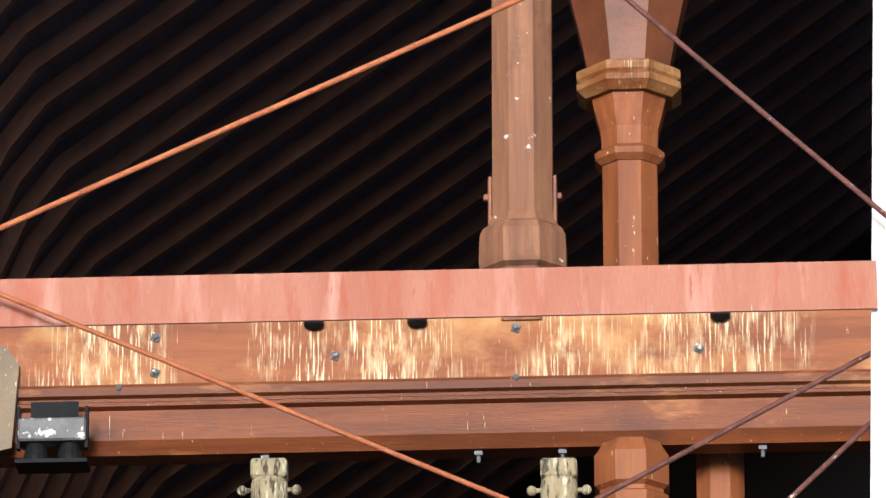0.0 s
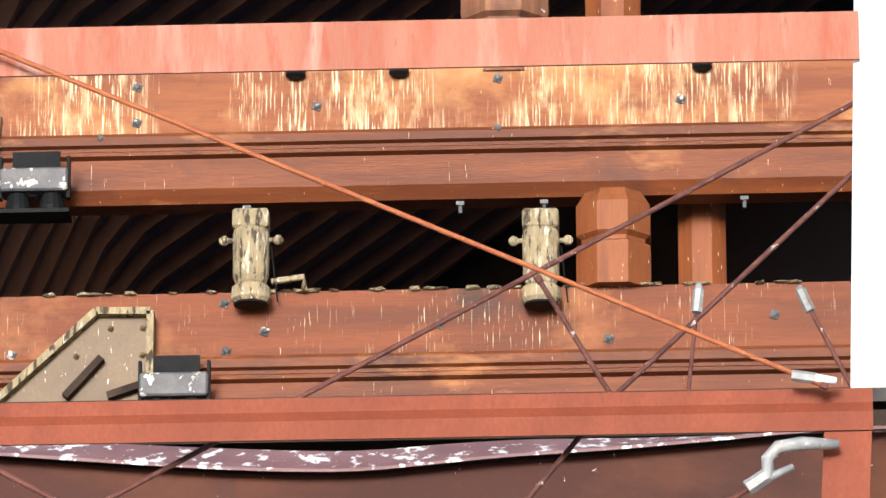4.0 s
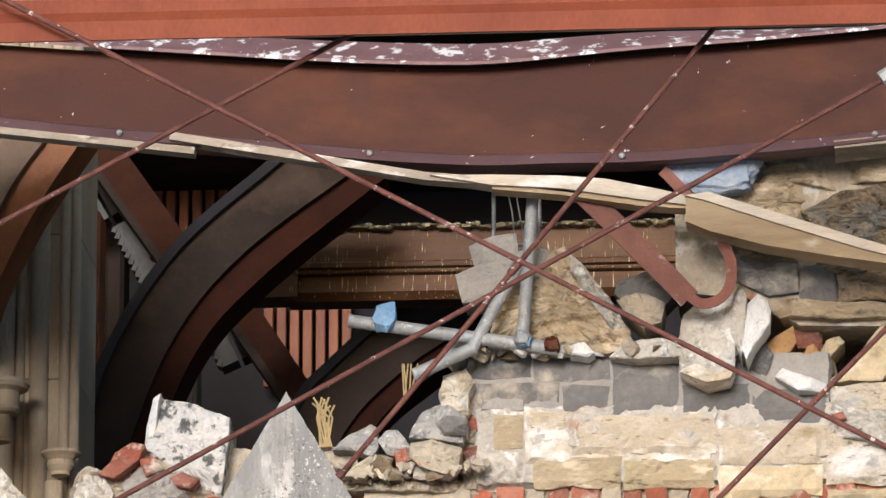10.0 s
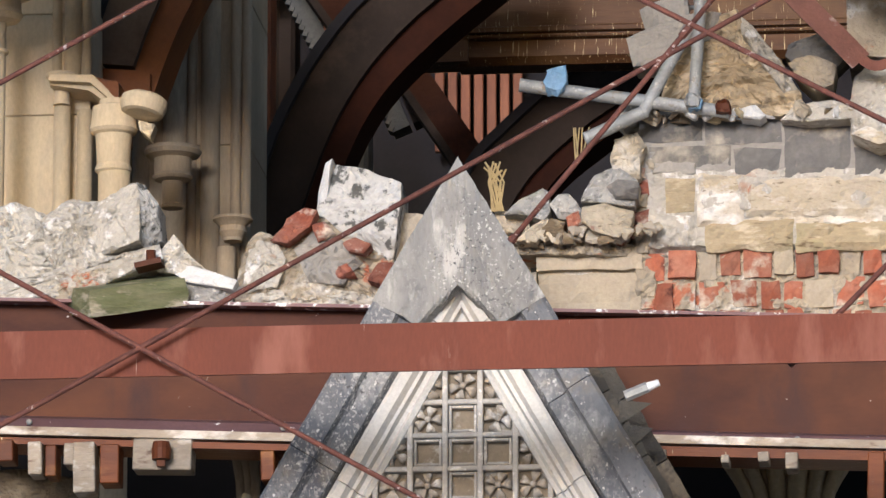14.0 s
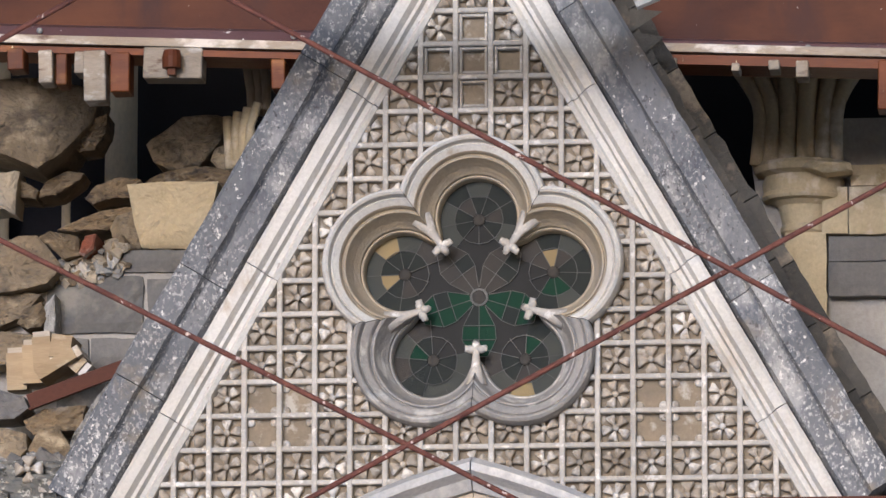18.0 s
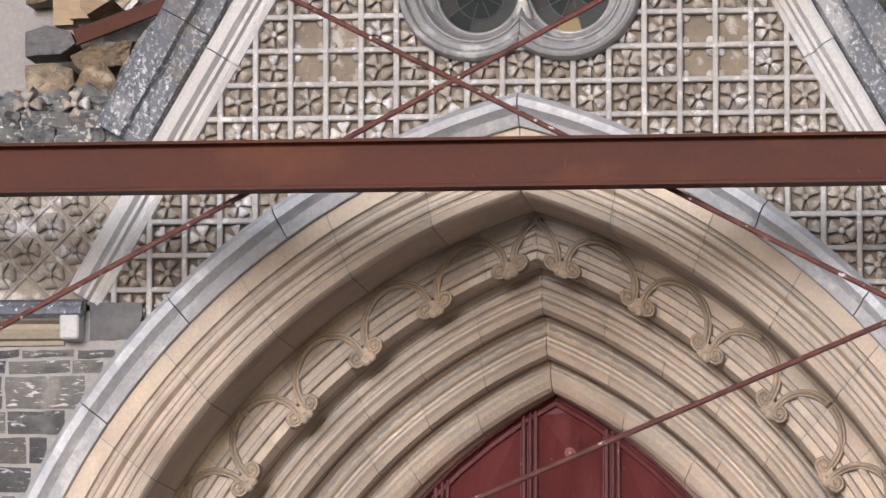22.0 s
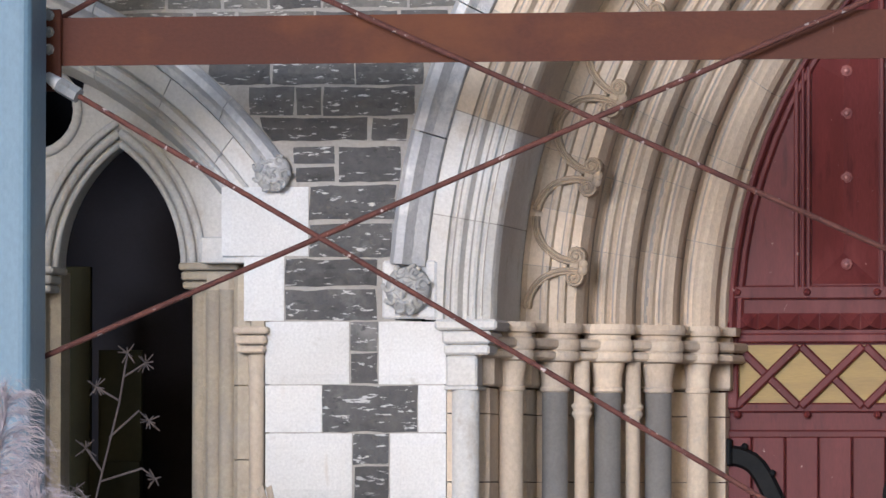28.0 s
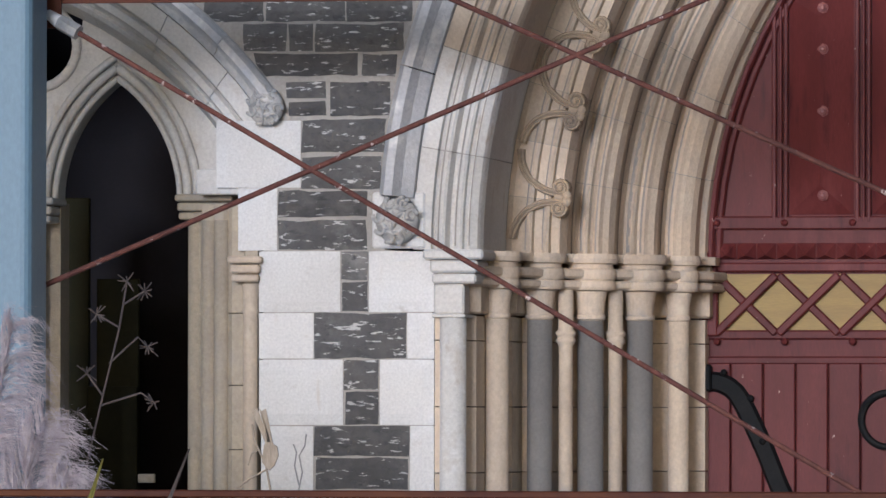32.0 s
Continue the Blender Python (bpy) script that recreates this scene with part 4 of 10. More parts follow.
# moulded ring of the light, one stone for each lobe
FOIL = [(0.262, 0.05), (0.262, -0.03), (0.256, -0.06), (0.246, -0.07), (0.238, -0.062), (0.234, -0.04), (0.231, -0.025), (0.226, -0.032), (0.206, -0.012), (0.201, 0.0), (0.199, 0.02), (0.196, 0.022), (0.192, 0.012), (0.186, 0.016), (0.180, 0.045), (0.168, 0.09), (0.155, 0.12), (0.149, 0.13), (0.147, 0.15), (0.142, 0.15), (0.138, 0.16), (0.136, 0.225)]
for k in range(5):
    t0 = math.pi / 2 + (k - 0.5) * 2 * math.pi / 5 + 0.004
    rows = []
    for j in range(57):
        th = t0 + (2 * math.pi / 5 - 0.006) * j / 56
        rows.append([(CX + foil(r, th) * math.cos(th), y, CZ + foil(r, th) * math.sin(th)) for r, y in FOIL])
    for a_, b_, mt in ((0, 9, "arch_white" if k in (0, 1, 4) else "foil_grey"), (8, len(FOIL), "pale" if k in (0, 1, 4) else "foil_grey")):
        bm = bm_new()
        strip(bm, [row[a_:b_] for row in rows])
        part("foil_moulding", bm, M[mt], gable, "curved moulding of the five-lobed window")
    # fleur at the cusp between two lobes
    th = math.pi / 2 + (k + 0.5) * 2 * math.pi / 5
    ux, uz = math.cos(th), math.sin(th)
    bm = bm_new()
    tipc = Vector((CX + 0.205 * ux, 0.10, CZ + 0.205 * uz))
    outv, sidev = Vector((ux, 0, uz)), Vector((-uz, 0, ux))
    for dirn, ln in ((-outv, 0.030), (-outv * 0.25 + sidev, 0.034), (-outv * 0.25 - sidev, 0.034)):
        d = dirn.normalized()
        turn_ = d.to_track_quat("Z", "Y").to_matrix().to_4x4()
        bmesh.ops.create_uvsphere(bm, u_segments=8, v_segments=6, radius=1.0, matrix=Matrix.Translation(tipc + d * ln * 0.55) @ turn_ @ Matrix.Diagonal((0.016, 0.015, ln * 0.55, 1)))
        curl = tipc + d * ln
        tube(bm, [tipc + d * ln * 0.6, curl, curl + outv * 0.010 - Vector((0, 0.008, 0))], [0.014, 0.012, 0.006], 7)
    tube(bm, [tipc + outv * 0.12, tipc + outv * 0.055, tipc + outv * 0.015, tipc - outv * 0.006], [0.040, 0.018, 0.012, 0.012], 10)
    part("fleur", bm, M["rib"], gable, "carved fleur at a cusp", smooth=True)

# leaded glass
window = thing("window_1", "five-lobed leaded window with dark and green glass", "window", kind="structure")
rg = random.Random(4)
def pane(poly, mi):
    bm = bm_new()
    slab(bm, poly, 0.215 + rg.random() * 0.004, 0.224)
    ob = part("pane", bm, GLASS[mi], window)
    ob.rotation_euler = (0, 0, 0)
leads = bm_new()


def lead(x0, z0, x1, z1, r=0.0014):
    tube(leads, [(x0, 0.212, z0), (x1, 0.212, z1)], r, 5)


def ring(xc, zc, r, w=0.004, y=0.211, n=16):
    tube(leads, [(xc + r * math.cos(v * 2 * math.pi / n), y, zc + r * math.sin(v * 2 * math.pi / n)) for v in range(n + 1)], w, 5)


# each lobe: a boss, a ring of narrow petals and an outer ring of panes
for k in range(5):
    th = math.pi / 2 + k * 2 * math.pi / 5
    lx, lz = CX + LOBE * math.cos(th), CZ + LOBE * math.sin(th)
    low = k in (2, 3)
    n = 9
    for j in range(n):
        a0, a1 = th + (j - 0.5) * 2 * math.pi / n, th + (j + 0.5) * 2 * math.pi / n
        am = (a0 + a1) / 2
        inward = math.cos(am - th) < -0.6
        if not inward:
            for r0, r1, kinds in ((0.024, 0.085, [1, 0, 0, 2] if low else [0, 0, 0, 2, 1]), (0.085, 0.142, [0, 2, 4, 4, 0])):
                mi = rg.choice(kinds)
                if rg.random() < 0.05:
                    mi = 3
                pane([(lx + r0 * math.cos(a0), lz + r0 * math.sin(a0)), (lx + r1 * math.cos(a0), lz + r1 * math.sin(a0)), (lx + r1 * math.cos(am), lz + r1 * math.sin(am)), (lx + r1 * math.cos(a1), lz + r1 * math.sin(a1)), (lx + r0 * math.cos(a1), lz + r0 * math.sin(a1))], mi)
        lead(lx + 0.022 * math.cos(a0), lz + 0.022 * math.sin(a0), lx + (0.09 if inward else 0.142) * math.cos(a0), lz + (0.09 if inward else 0.142) * math.sin(a0))
    ring(lx, lz, 0.085, 0.0015)
    bm = bm_new()
    bmesh.ops.create_uvsphere(bm, u_segments=12, v_segments=8, radius=0.022, matrix=Matrix.Translation((lx, 0.214, lz)) @ Matrix.Diagonal((1, 0.5, 1, 1)))
    part("glass_boss", bm, GLASS[2], window, "dark round glass boss", smooth=True)
# middle: a boss and five pairs of long panes between the lobes
for k in range(5):
    t2 = math.pi / 2 + (k + 0.5) * 2 * math.pi / 5
    ux, uz, vx, vz = math.cos(t2), math.sin(t2), -math.sin(t2), math.cos(t2)
    for r0, r1, h0, h1 in ((0.03, 0.10, 0.02, 0.055), (0.103, 0.15, 0.056, 0.06), (0.153, 0.21, 0.058, 0.03)):
        for s in (-1, 1):
            pane([(CX + ux * r0, CZ + uz * r0), (CX + ux * r1, CZ + uz * r1), (CX + ux * r1 + s * vx * h1, CZ + uz * r1 + s * vz * h1), (CX + ux * r0 + s * vx * h0, CZ + uz * r0 + s * vz * h0)], rg.choice([1, 1, 0] if uz < -0.2 else [2, 2, 0, 2]))
            lead(CX + ux * r0 + s * vx * h0, CZ + uz * r0 + s * vz * h0, CX + ux * r1 + s * vx * h1, CZ + uz * r1 + s * vz * h1)
        lead(CX + ux * r1 - vx * h1, CZ + uz * r1 - vz * h1, CX + ux * r1 + vx * h1, CZ + uz * r1 + vz * h1)
    lead(CX + ux * 0.03, CZ + uz * 0.03, CX + ux * 0.21, CZ + uz * 0.21)
ring(CX, CZ, 0.028, 0.005)
bm = bm_new()
bmesh.ops.create_uvsphere(bm, u_segments=12, v_segments=8, radius=0.026, matrix=Matrix.Translation((CX, 0.214, CZ)) @ Matrix.Diagonal((1, 0.5, 1, 1)))
part("glass_boss", bm, GLASS[2], window, "dark round glass boss", smooth=True)
part("leading", leads, M["came"], window)
bm = bm_new()
slab(bm, [(CX + 0.5 * math.cos(v * 0.314), CZ + 0.5 * math.sin(v * 0.314)) for v in range(20)], 0.222, 0.24)
part("backing_glass", bm, SMOKE, window)

# ribs and flowers of the diaper work
PX, PZ, Z0 = 0.1225, 0.1178, 4.783
def free(x, z, m_=0.0):
    """Inside the panel: under the rakes, over the hood, outside the light."""
    if abs(x) > rake_x(z) + 0.015 - m_ or (abs(x) < 1.95 and z < hood_z(x) - 0.02 + m_):
        return False
    return math.hypot(x - CX, z - CZ) > foil(0.245, math.atan2(z - CZ, x - CX)) + m_


def rib_run(fixed, lo, hi, upright):
    """Lengths of a rib that lie inside the panel."""
    n = int((hi - lo) / 0.01)
    run, runs = None, []
    for i in range(n + 1):
        u = lo + (hi - lo) * i / n
        ok = free(fixed, u) if upright else free(u, fixed)
        if ok and run is None:
            run = u
        if run is not None and (not ok or i == n):
            runs.append((run, u))
            run = None
    return runs


for k in range(-13, 13):
    x = (k + 0.5) * PX
    for a_, b_ in rib_run(x, 3.75, 6.6, True):
        bm = bm_new()
        box(bm, (x, 0.03, (a_ + b_) / 2), (0.019, 0.056, b_ - a_ + 0.02), bevel=0.004)
        part("rib", bm, M["rib"], gable)
for k in range(-9, 16):
    z = Z0 + k * PZ
    for a_, b_ in rib_run(z, -1.7, 1.7, False):
        bm = bm_new()
        box(bm, ((a_ + b_) / 2, 0.032, z), (b_ - a_ + 0.02, 0.053, 0.018), bevel=0.004)
        part("rib", bm, M["rib"], gable)


def flower(n, seed):
    rgf = random.Random(seed)
    bm = bm_new()
    for k in range(n):
        a_ = 2 * math.pi * (k + rgf.uniform(-0.08, 0.08)) / n + 0.3 * seed
        ux, uz = math.cos(a_), math.sin(a_)
        vx, vz = -uz, ux
        r1 = rgf.uniform(0.046, 0.053)
        wd = 0.046 if n == 4 else 0.034
        prof = [(0.008, 0.20, -0.014), (0.020, 0.45, -0.030), (0.036, 0.92, -0.034), (0.047, 0.98, -0.020), (r1, 0.60, -0.004)]
        rows = []
        for r, w, y in prof:
            rows.append([(ux * r + vx * wd * w / 2 * s, y + (0.012 if abs(s) > 0.6 else (0.010 if s == 0 else 0)), uz * r + vz * wd * w / 2 * s) for s in (-1, -0.5, 0, 0.5, 1)])
        strip(bm, rows)
        strip(bm, [[(p[0], p[1], p[2]) for p in (rows[i][0] for i in range(5))], [(rows[i][0][0], 0.012, rows[i][0][2]) for i in range(5)]])
        strip(bm, [[(p[0], p[1], p[2]) for p in (rows[i][4] for i in range(5))], [(rows[i][4][0], 0.012, rows[i][4][2]) for i in range(5)]])
    bmesh.ops.create_uvsphere(bm, u_segments=8, v_segments=5, radius=0.012, matrix=Matrix.Translation((0, -0.022, 0)))
    return mesh_of(bm, "flower", M["diaper"])


FLOWERS = [flower(n, s) for n, s in ((5, 1), (4, 2.6), (5, 3), (4, 0), (5, 5))]
for me in FLOWERS:
    for p in me.polygons:
        p.use_smooth = True
PLAIN = {(i, j) for i in (-6, -5, 5, 6) for j in (0, 1)} | {(-1, 11), (0, 11), (1, 11), (0, 10), (0, 12)}
bm = bm_new()
bmesh.ops.create_uvsphere(bm, u_segments=8, v_segments=5, radius=0.017, matrix=Matrix.Diagonal((1, 0.8, 1, 1)))
CUSP = mesh_of(bm, "corner_cusp", M["diaper"])
rgf = random.Random(11)
for i in range(-12, 13):
    for j in range(-8, 15):
        x, z = i * PX, Z0 + (j + 0.5) * PZ
        if not free(x, z, 0.0 if math.hypot(x - CX, z - CZ) < 0.62 else -0.035):
            continue
        if (i, j) in PLAIN and j > 5:
            for dx, dz, w, h in ((-0.044, 0, 0.010, 0.098), (0.044, 0, 0.010, 0.098), (0, 0.042, 0.078, 0.010), (0, -0.042, 0.078, 0.010)):
                bm = bm_new()
                box(bm, (x + dx, 0.034, z + dz), (w, 0.036, h), bevel=0.003)
                part("cell_frame", bm, M["rib"], gable)
            continue
        if (i, j) in PLAIN:
            for sx in (-1, 1):
                for sz in (-1, 1):
                    ob = new("corner_cusp", CUSP)
                    ob.parent = gable
                    ob.matrix_basis = pose(x + sx * 0.042, 0.045, z + sz * 0.04)
            continue
        ob = new("flower", rgf.choice(FLOWERS))
        ob.parent = gable
        ob.matrix_basis = pose(x, 0.04, z, 0, rgf.choice((0, 45, 90, 20)), 0)

# rakes: weathered coping outside, pale moulding inside
COPE = [(0.0, 0.55), (0.0, -0.12), (0.012, -0.135), (0.095, -0.125), (0.105, -0.09), (0.115, -0.08), (0.175, -0.07), (0.187, -0.03), (0.19, 0.10)]
MOULD = [(0.192, 0.10), (0.192, -0.055), (0.205, -0.065), (0.235, -0.06), (0.25, -0.03), (0.262, -0.03), (0.27, 0.0), (0.285, 0.005), (0.295, -0.01), (0.31, 0.0), (0.318, 0.06)]
cosr, sinr = 1 / math.hypot(1, RAKE), RAKE / math.hypot(1, RAKE)
# apex stone: two weathered faces meeting in a ridge, stepped back along its lower inner edge
CHEV = [(-0.004, 0.0), (0.03, 0.002), (0.07, 0.004), (0.10, 0.006), (0.112, 0.014), (0.120, 0.020), (0.150, 0.018), (0.178, 0.022), (0.186, 0.05), (0.192, 0.14)]
for side in (-1, 1):
    rows = []
    for k in range(37):
        q = k / 36
        s_ = 0.60 * q
        row = []
        for j, (u, dy) in enumerate(CHEV):
            x, z = cosr * s_ - u * sinr * q, APEX - 0.028 * (1 - q) - sinr * s_ - u * cosr - (u / cosr * 1.16 - u * cosr) * (1 - q)
            fade = max(0.0, min(1.0, (x - 0.02) / 0.06))
            wob = noise.noise(Vector((x * 16 + side * 5, z * 16, j * 0.2))) * 0.007 + noise.noise(Vector((x * 45 + side * 5, z * 45, 3))) * 0.004 + noise.noise(Vector((x * 110 + side * 5, z * 110, 3))) * 0.002
            row.append((side * x, -0.155 + 0.08 * x + dy * fade * (1.0 if side > 0 else 0.5) + wob, z + wob))
        rows.append(row)
    bm = bm_new()
    strip(bm, rows)
    strip(bm, [[r_[0] for r_ in rows], [(r_[0][0], 0.3, r_[0][2]) for r_ in rows]])
    strip(bm, [rows[-1], [(x, 0.3, z) for x, y, z in rows[-1]]])
    strip(bm, [[r_[-1] for r_ in rows], [(r_[-1][0], 0.3, r_[-1][2]) for r_ in rows]])
    part("apex_stone", bm, M["apex"], gable, "pale lichened apex stone")
for side in (-1, 1):
    for prof, mat, cuts_, nm in ((COPE, M["coping"], [0.598, 1.18, 2.02, 2.46, 2.92] if side < 0 else [0.598, 0.92, 2.1, 2.92], "coping_stone"), (MOULD, M["arch_white"], [0.0, 0.55, 1.2, 1.9, 2.5, 3.0, 3.46], "rake_moulding")):
        for s0, s1 in zip(cuts_, cuts_[1:]):
            rows = []
            worn = 1.0 if nm == "coping_stone" else 0.35
            for i in range(17):
                s = s0 + 0.0015 + (s1 - s0 - 0.003) * i / 16
                row = []
                for j, (u, y) in enumerate(prof):
                    xs_, zs_ = cosr * s - u * sinr, APEX - sinr * s - u * cosr
                    if xs_ < 0:
                        zs_ = APEX - u / cosr
                        xs_ = 0.0
                    q = Vector((s * 11 + side * 9, j * 1.7, u * 20))
                    wob = (noise.noise(q) * 0.006 + noise.noise(q * 3.1) * 0.004) * worn
                    row.append((side * (xs_ + (wob * 0.6 if xs_ else 0)), y + (wob if y < 0.08 else 0), zs_ + wob * 0.6))
                rows.append(row)
            bm = bm_new()
            vs = strip(bm, rows, closed=True)
            bm.faces.new(vs[0][::-1])
            bm.faces.new(vs[-1])
            part(nm, bm, mat, gable)

# ---- porch wall left of the portal ----
wall = thing("wall_porch", "porch wall of dark basalt blocks with white limestone quoins", "wall", kind="structure")


def hood_x(z):
    c = arch_c(1.99)
    r = 1.99 + c
    return math.sqrt(max(0.0, r * r - max(0, z - SPRING) ** 2)) - c


WX, WC, WSPR = -3.29, 0.22, 2.36
def bifora_x(z, w=1.19, c=0.51):
    """Right edge of the twin window's arch at a height."""
    if z < 2.5:
        return -2.41
    r = w + c
    return max(WX, WX - c + math.sqrt(max(0.0, r * r - (z - 1.68) ** 2)))


bm = bm_new()
zs = [0.0, 1.2, 2.1, 2.36] + [2.45 + 0.08 * k for k in range(13)]
poly = [(bifora_x(z) + 0.0, z) for z in zs] + [(WX, 3.45), (-4.6, 3.45), (-4.6, 4.0), (-1.45, 4.0)]
poly += [(-hood_x(z) + 0.02, z) for z in (3.9, 3.7, 3.5, 3.3, 3.1, 2.9, 2.7, 2.5, 2.3, 2.18)] + [(-1.8, 2.17), (-1.8, 0.0)]
slab(bm, poly, 0.0015, 0.5)
part("mortar_bed", bm, M["mortar"], wall)
BLOCKS = [(-2.627, -2.411, 2.995, 3.071), (-2.401, -2.114, 2.995, 3.069), (-2.106, -1.876, 2.992, 3.066), (-2.487, -2.328, 2.888, 2.986), (-2.318, -2.232, 2.887, 2.984), (-2.224, -1.906, 2.886, 2.983), (-2.447, -2.07, 2.8, 2.878),
          (-2.054, -1.931, 2.797, 2.875), (-2.327, -2.184, 2.721, 2.779), (-2.168, -1.951, 2.657, 2.778), (-2.317, -2.184, 2.658, 2.709), (-2.271, -1.97, 2.531, 2.643), (-2.271, -1.986, 2.399, 2.512), (-2.356, -2.033, 2.296, 2.39), (-2.356, -2.039, 2.181, 2.286)]
NARROW = [(-2.127, -2.032, 2.074, 2.175), (-2.123, -2.032, 1.961, 2.066), (-2.222, -1.894, 1.796, 1.955), (-2.117, -1.992, 1.685, 1.79), (-2.11, -1.992, 1.561, 1.677), (-2.223, -1.883, 1.45, 1.555), (-2.219, -1.887, 1.332, 1.442)]
QUOINS = [(-2.50, -2.361, 2.18, 2.4), (-2.424, -2.133, 1.961, 2.175), (-2.026, -1.794, 1.961, 2.174), (-2.424, -2.228, 1.796, 1.955), (-1.888, -1.793, 1.796, 1.955), (-2.423, -2.122, 1.56, 1.79), (-1.986, -1.793, 1.561, 1.79), (-2.415, -2.229, 1.319, 1.554), (-1.877, -1.793, 1.321, 1.556), (-2.58, -2.277, 2.404, 2.64)]
rgb = random.Random(3)


def block(x0, x1, z0, z1, y, mat, parent, name, rough=0.006, deep=0.05, clip=None):
    """A squared stone with uneven face and arrises."""
    bm = bm_new()
    cell = 0.022 if rough > 0.011 else 0.035
    nx, nz = max(2, int((x1 - x0) / cell)), max(2, int((z1 - z0) / cell))
    k = Vector((rgb.random() * 50, rgb.random() * 50, 0))
    rows = []
    for j in range(nz + 1):
        row = []
        for i in range(nx + 1):
            u, v = i / nx, j / nz
            x, z = x0 + (x1 - x0) * u, z0 + (z1 - z0) * v
            edge = i in (0, nx) or j in (0, nz)
            nn = noise.noise(Vector((x * 14, z * 22, 0)) + k) + 0.5 * noise.noise(Vector((x * 38, z * 60, 3)) + k)
            x += (noise.noise(Vector((x * 9, z * 9, 5)) + k) + 0.6 * noise.noise(Vector((x * 30, z * 30, 5)) + k)) * rough * (1 if edge else 0.3)
            z += (noise.noise(Vector((x * 9, z * 9, 9)) + k) + 0.6 * noise.noise(Vector((x * 30, z * 30, 9)) + k)) * rough * (1 if edge else 0.3)
            if clip:
                x = clip(x, z)
            row.append((x, y - (0.0 if edge else 0.006 + rough * 1.4 * (nn + 0.5)), z))
        rows.append(row)
    vs = strip(bm, rows)
    rim = [vs[0][i] for i in range(nx + 1)] + [vs[j][nx] for j in range(1, nz + 1)] + [vs[nz][i] for i in range(nx - 1, -1, -1)] + [vs[j][0] for j in range(nz - 1, 0, -1)]
    bk = [bm.verts.new((v.co.x, y + deep, v.co.z)) for v in rim]
    for i in range(len(rim)):
        j = (i + 1) % len(rim)
        bm.faces.new((rim[i], bk[i], bk[j], rim[j]))
    return part(name, bm, mat, parent)


def chunk(bm, outline, y, deep, seed, rough=0.012, tilt=(0.0, 0.0), strata=1.4, cell=0.014, chips=5, freq=16.0):
    """A broken stone with the given outline in (x, z): chipped facets round a rough face."""
    rgc = random.Random(seed)
    k = Vector((seed * 3.1, seed * 1.7, seed * 2.3))
    n = len(outline)
    cx, cz = sum(p[0] for p in outline) / n, sum(p[1] for p in outline) / n
    big = max(math.hypot(p[0] - cx, p[1] - cz) for p in outline)
    rim = []
    for i in range(n):
        (x0, z0), (x1, z1) = outline[i], outline[(i + 1) % n]
        m_ = max(1, int(math.hypot(x1 - x0, z1 - z0) / cell))
        for j in range(m_):
            x, z = x0 + (x1 - x0) * j / m_, z0 + (z1 - z0) * j / m_
            w = noise.noise_vector(Vector((x * 13, z * 13, 0)) + k) * 0.5 + noise.noise_vector(Vector((x * 45, z * 45, 2)) + k) * 0.35
            rim.append((x + w.x * rough * 0.55, z + w.y * rough * 0.55))
    planes = []
    for _ in range(chips):
        a_ = rgc.uniform(0, 2 * math.pi)
        planes.append((math.cos(a_), math.sin(a_), rgc.uniform(0.25, 0.75) * big, rgc.uniform(0.35, 1.1)))
    nr = max(4, min(18, int(big / cell * 0.75)))
    rows = []
    for j in range(nr):
        u = 1 - j / nr
        row = []
        for x, z in rim:
            dx, dz = (x - cx) * u, (z - cz) * u
            q = Vector(((cx + dx) * freq, seed * 1.0, (cz + dz) * freq * strata))
            h = (noise.fractal(q, 0.6, 2.1, 6) * 0.8 + abs(noise.noise(q * 1.7)) * 0.9 + 0.8 * noise.noise(Vector((math.floor(q.x * 0.9 + q.z * 0.4), 3.3, math.floor(q.z * 0.8 - q.x * 0.3))) * 1.37)) * rough
            cutb = max(0.0, max(((dx * a_ + dz * b_) - d) * sl for a_, b_, d, sl in planes))
            row.append((cx + dx, y + tilt[0] * dx + tilt[1] * dz + cutb - h + (0.005 if j == 0 else 0), cz + dz))
        rows.append(row)
    vs = strip(bm, rows, closed=True)
    bm.faces.new(vs[-1])
    bk = [bm.verts.new((cx + (x - cx) * 0.96, y + deep, cz + (z - cz) * 0.96)) for x, z in rim]
    for i in range(len(rim)):
        j = (i + 1) % len(rim)
        bm.faces.new((vs[0][j], vs[0][i], bk[i], bk[j]))
    bm.faces.new(bk)


keep_out = lambda x, z: min(max(x, bifora_x(z, 1.277) + 0.005 if z > 2.74 else x), -hood_x(z) - 0.008 if z > SPRING else x)
for x0, x1, z0, z1 in BLOCKS:
    block(x0, x1, z0, z1, -0.003, M["basalt"], wall, "basalt_block", 0.007, clip=keep_out)
for x0, x1, z0, z1 in NARROW:
    block(x0, x1, z0, z1, -0.003, M["basalt"], wall, "basalt_block", 0.005)
for x0, x1, z0, z1 in QUOINS:
    block(x0 - 0.001, x1 + 0.001, z0 - 0.001, z1 + 0.001, -0.001 if z0 > 2.3 else -0.003, M["quoin"], wall, "quoin", 0.0012)
z = 3.078
while z < 3.86:
    h = rgb.choice((0.055, 0.10, 0.12, 0.09))
    if z + h > 3.87:
        h = 3.875 - z
    x = -3.6 + rgb.random() * 0.2
    edge = -hood_x(z + h / 2) - 0.01
    while x < edge - 0.03:
        w = rgb.uniform(0.14, 0.36)
        x1 = min(x + w, edge)
        if edge - x1 < 0.06:
            x1 = edge
        block(x + 0.006, x1 - 0.006, z + 0.006, z + h - 0.006, -0.003, M["basalt_pale"] if rgb.random() < 0.7 else M["basalt"], wall, "basalt_block", 0.006, clip=keep_out)
        x = x1
    z += h
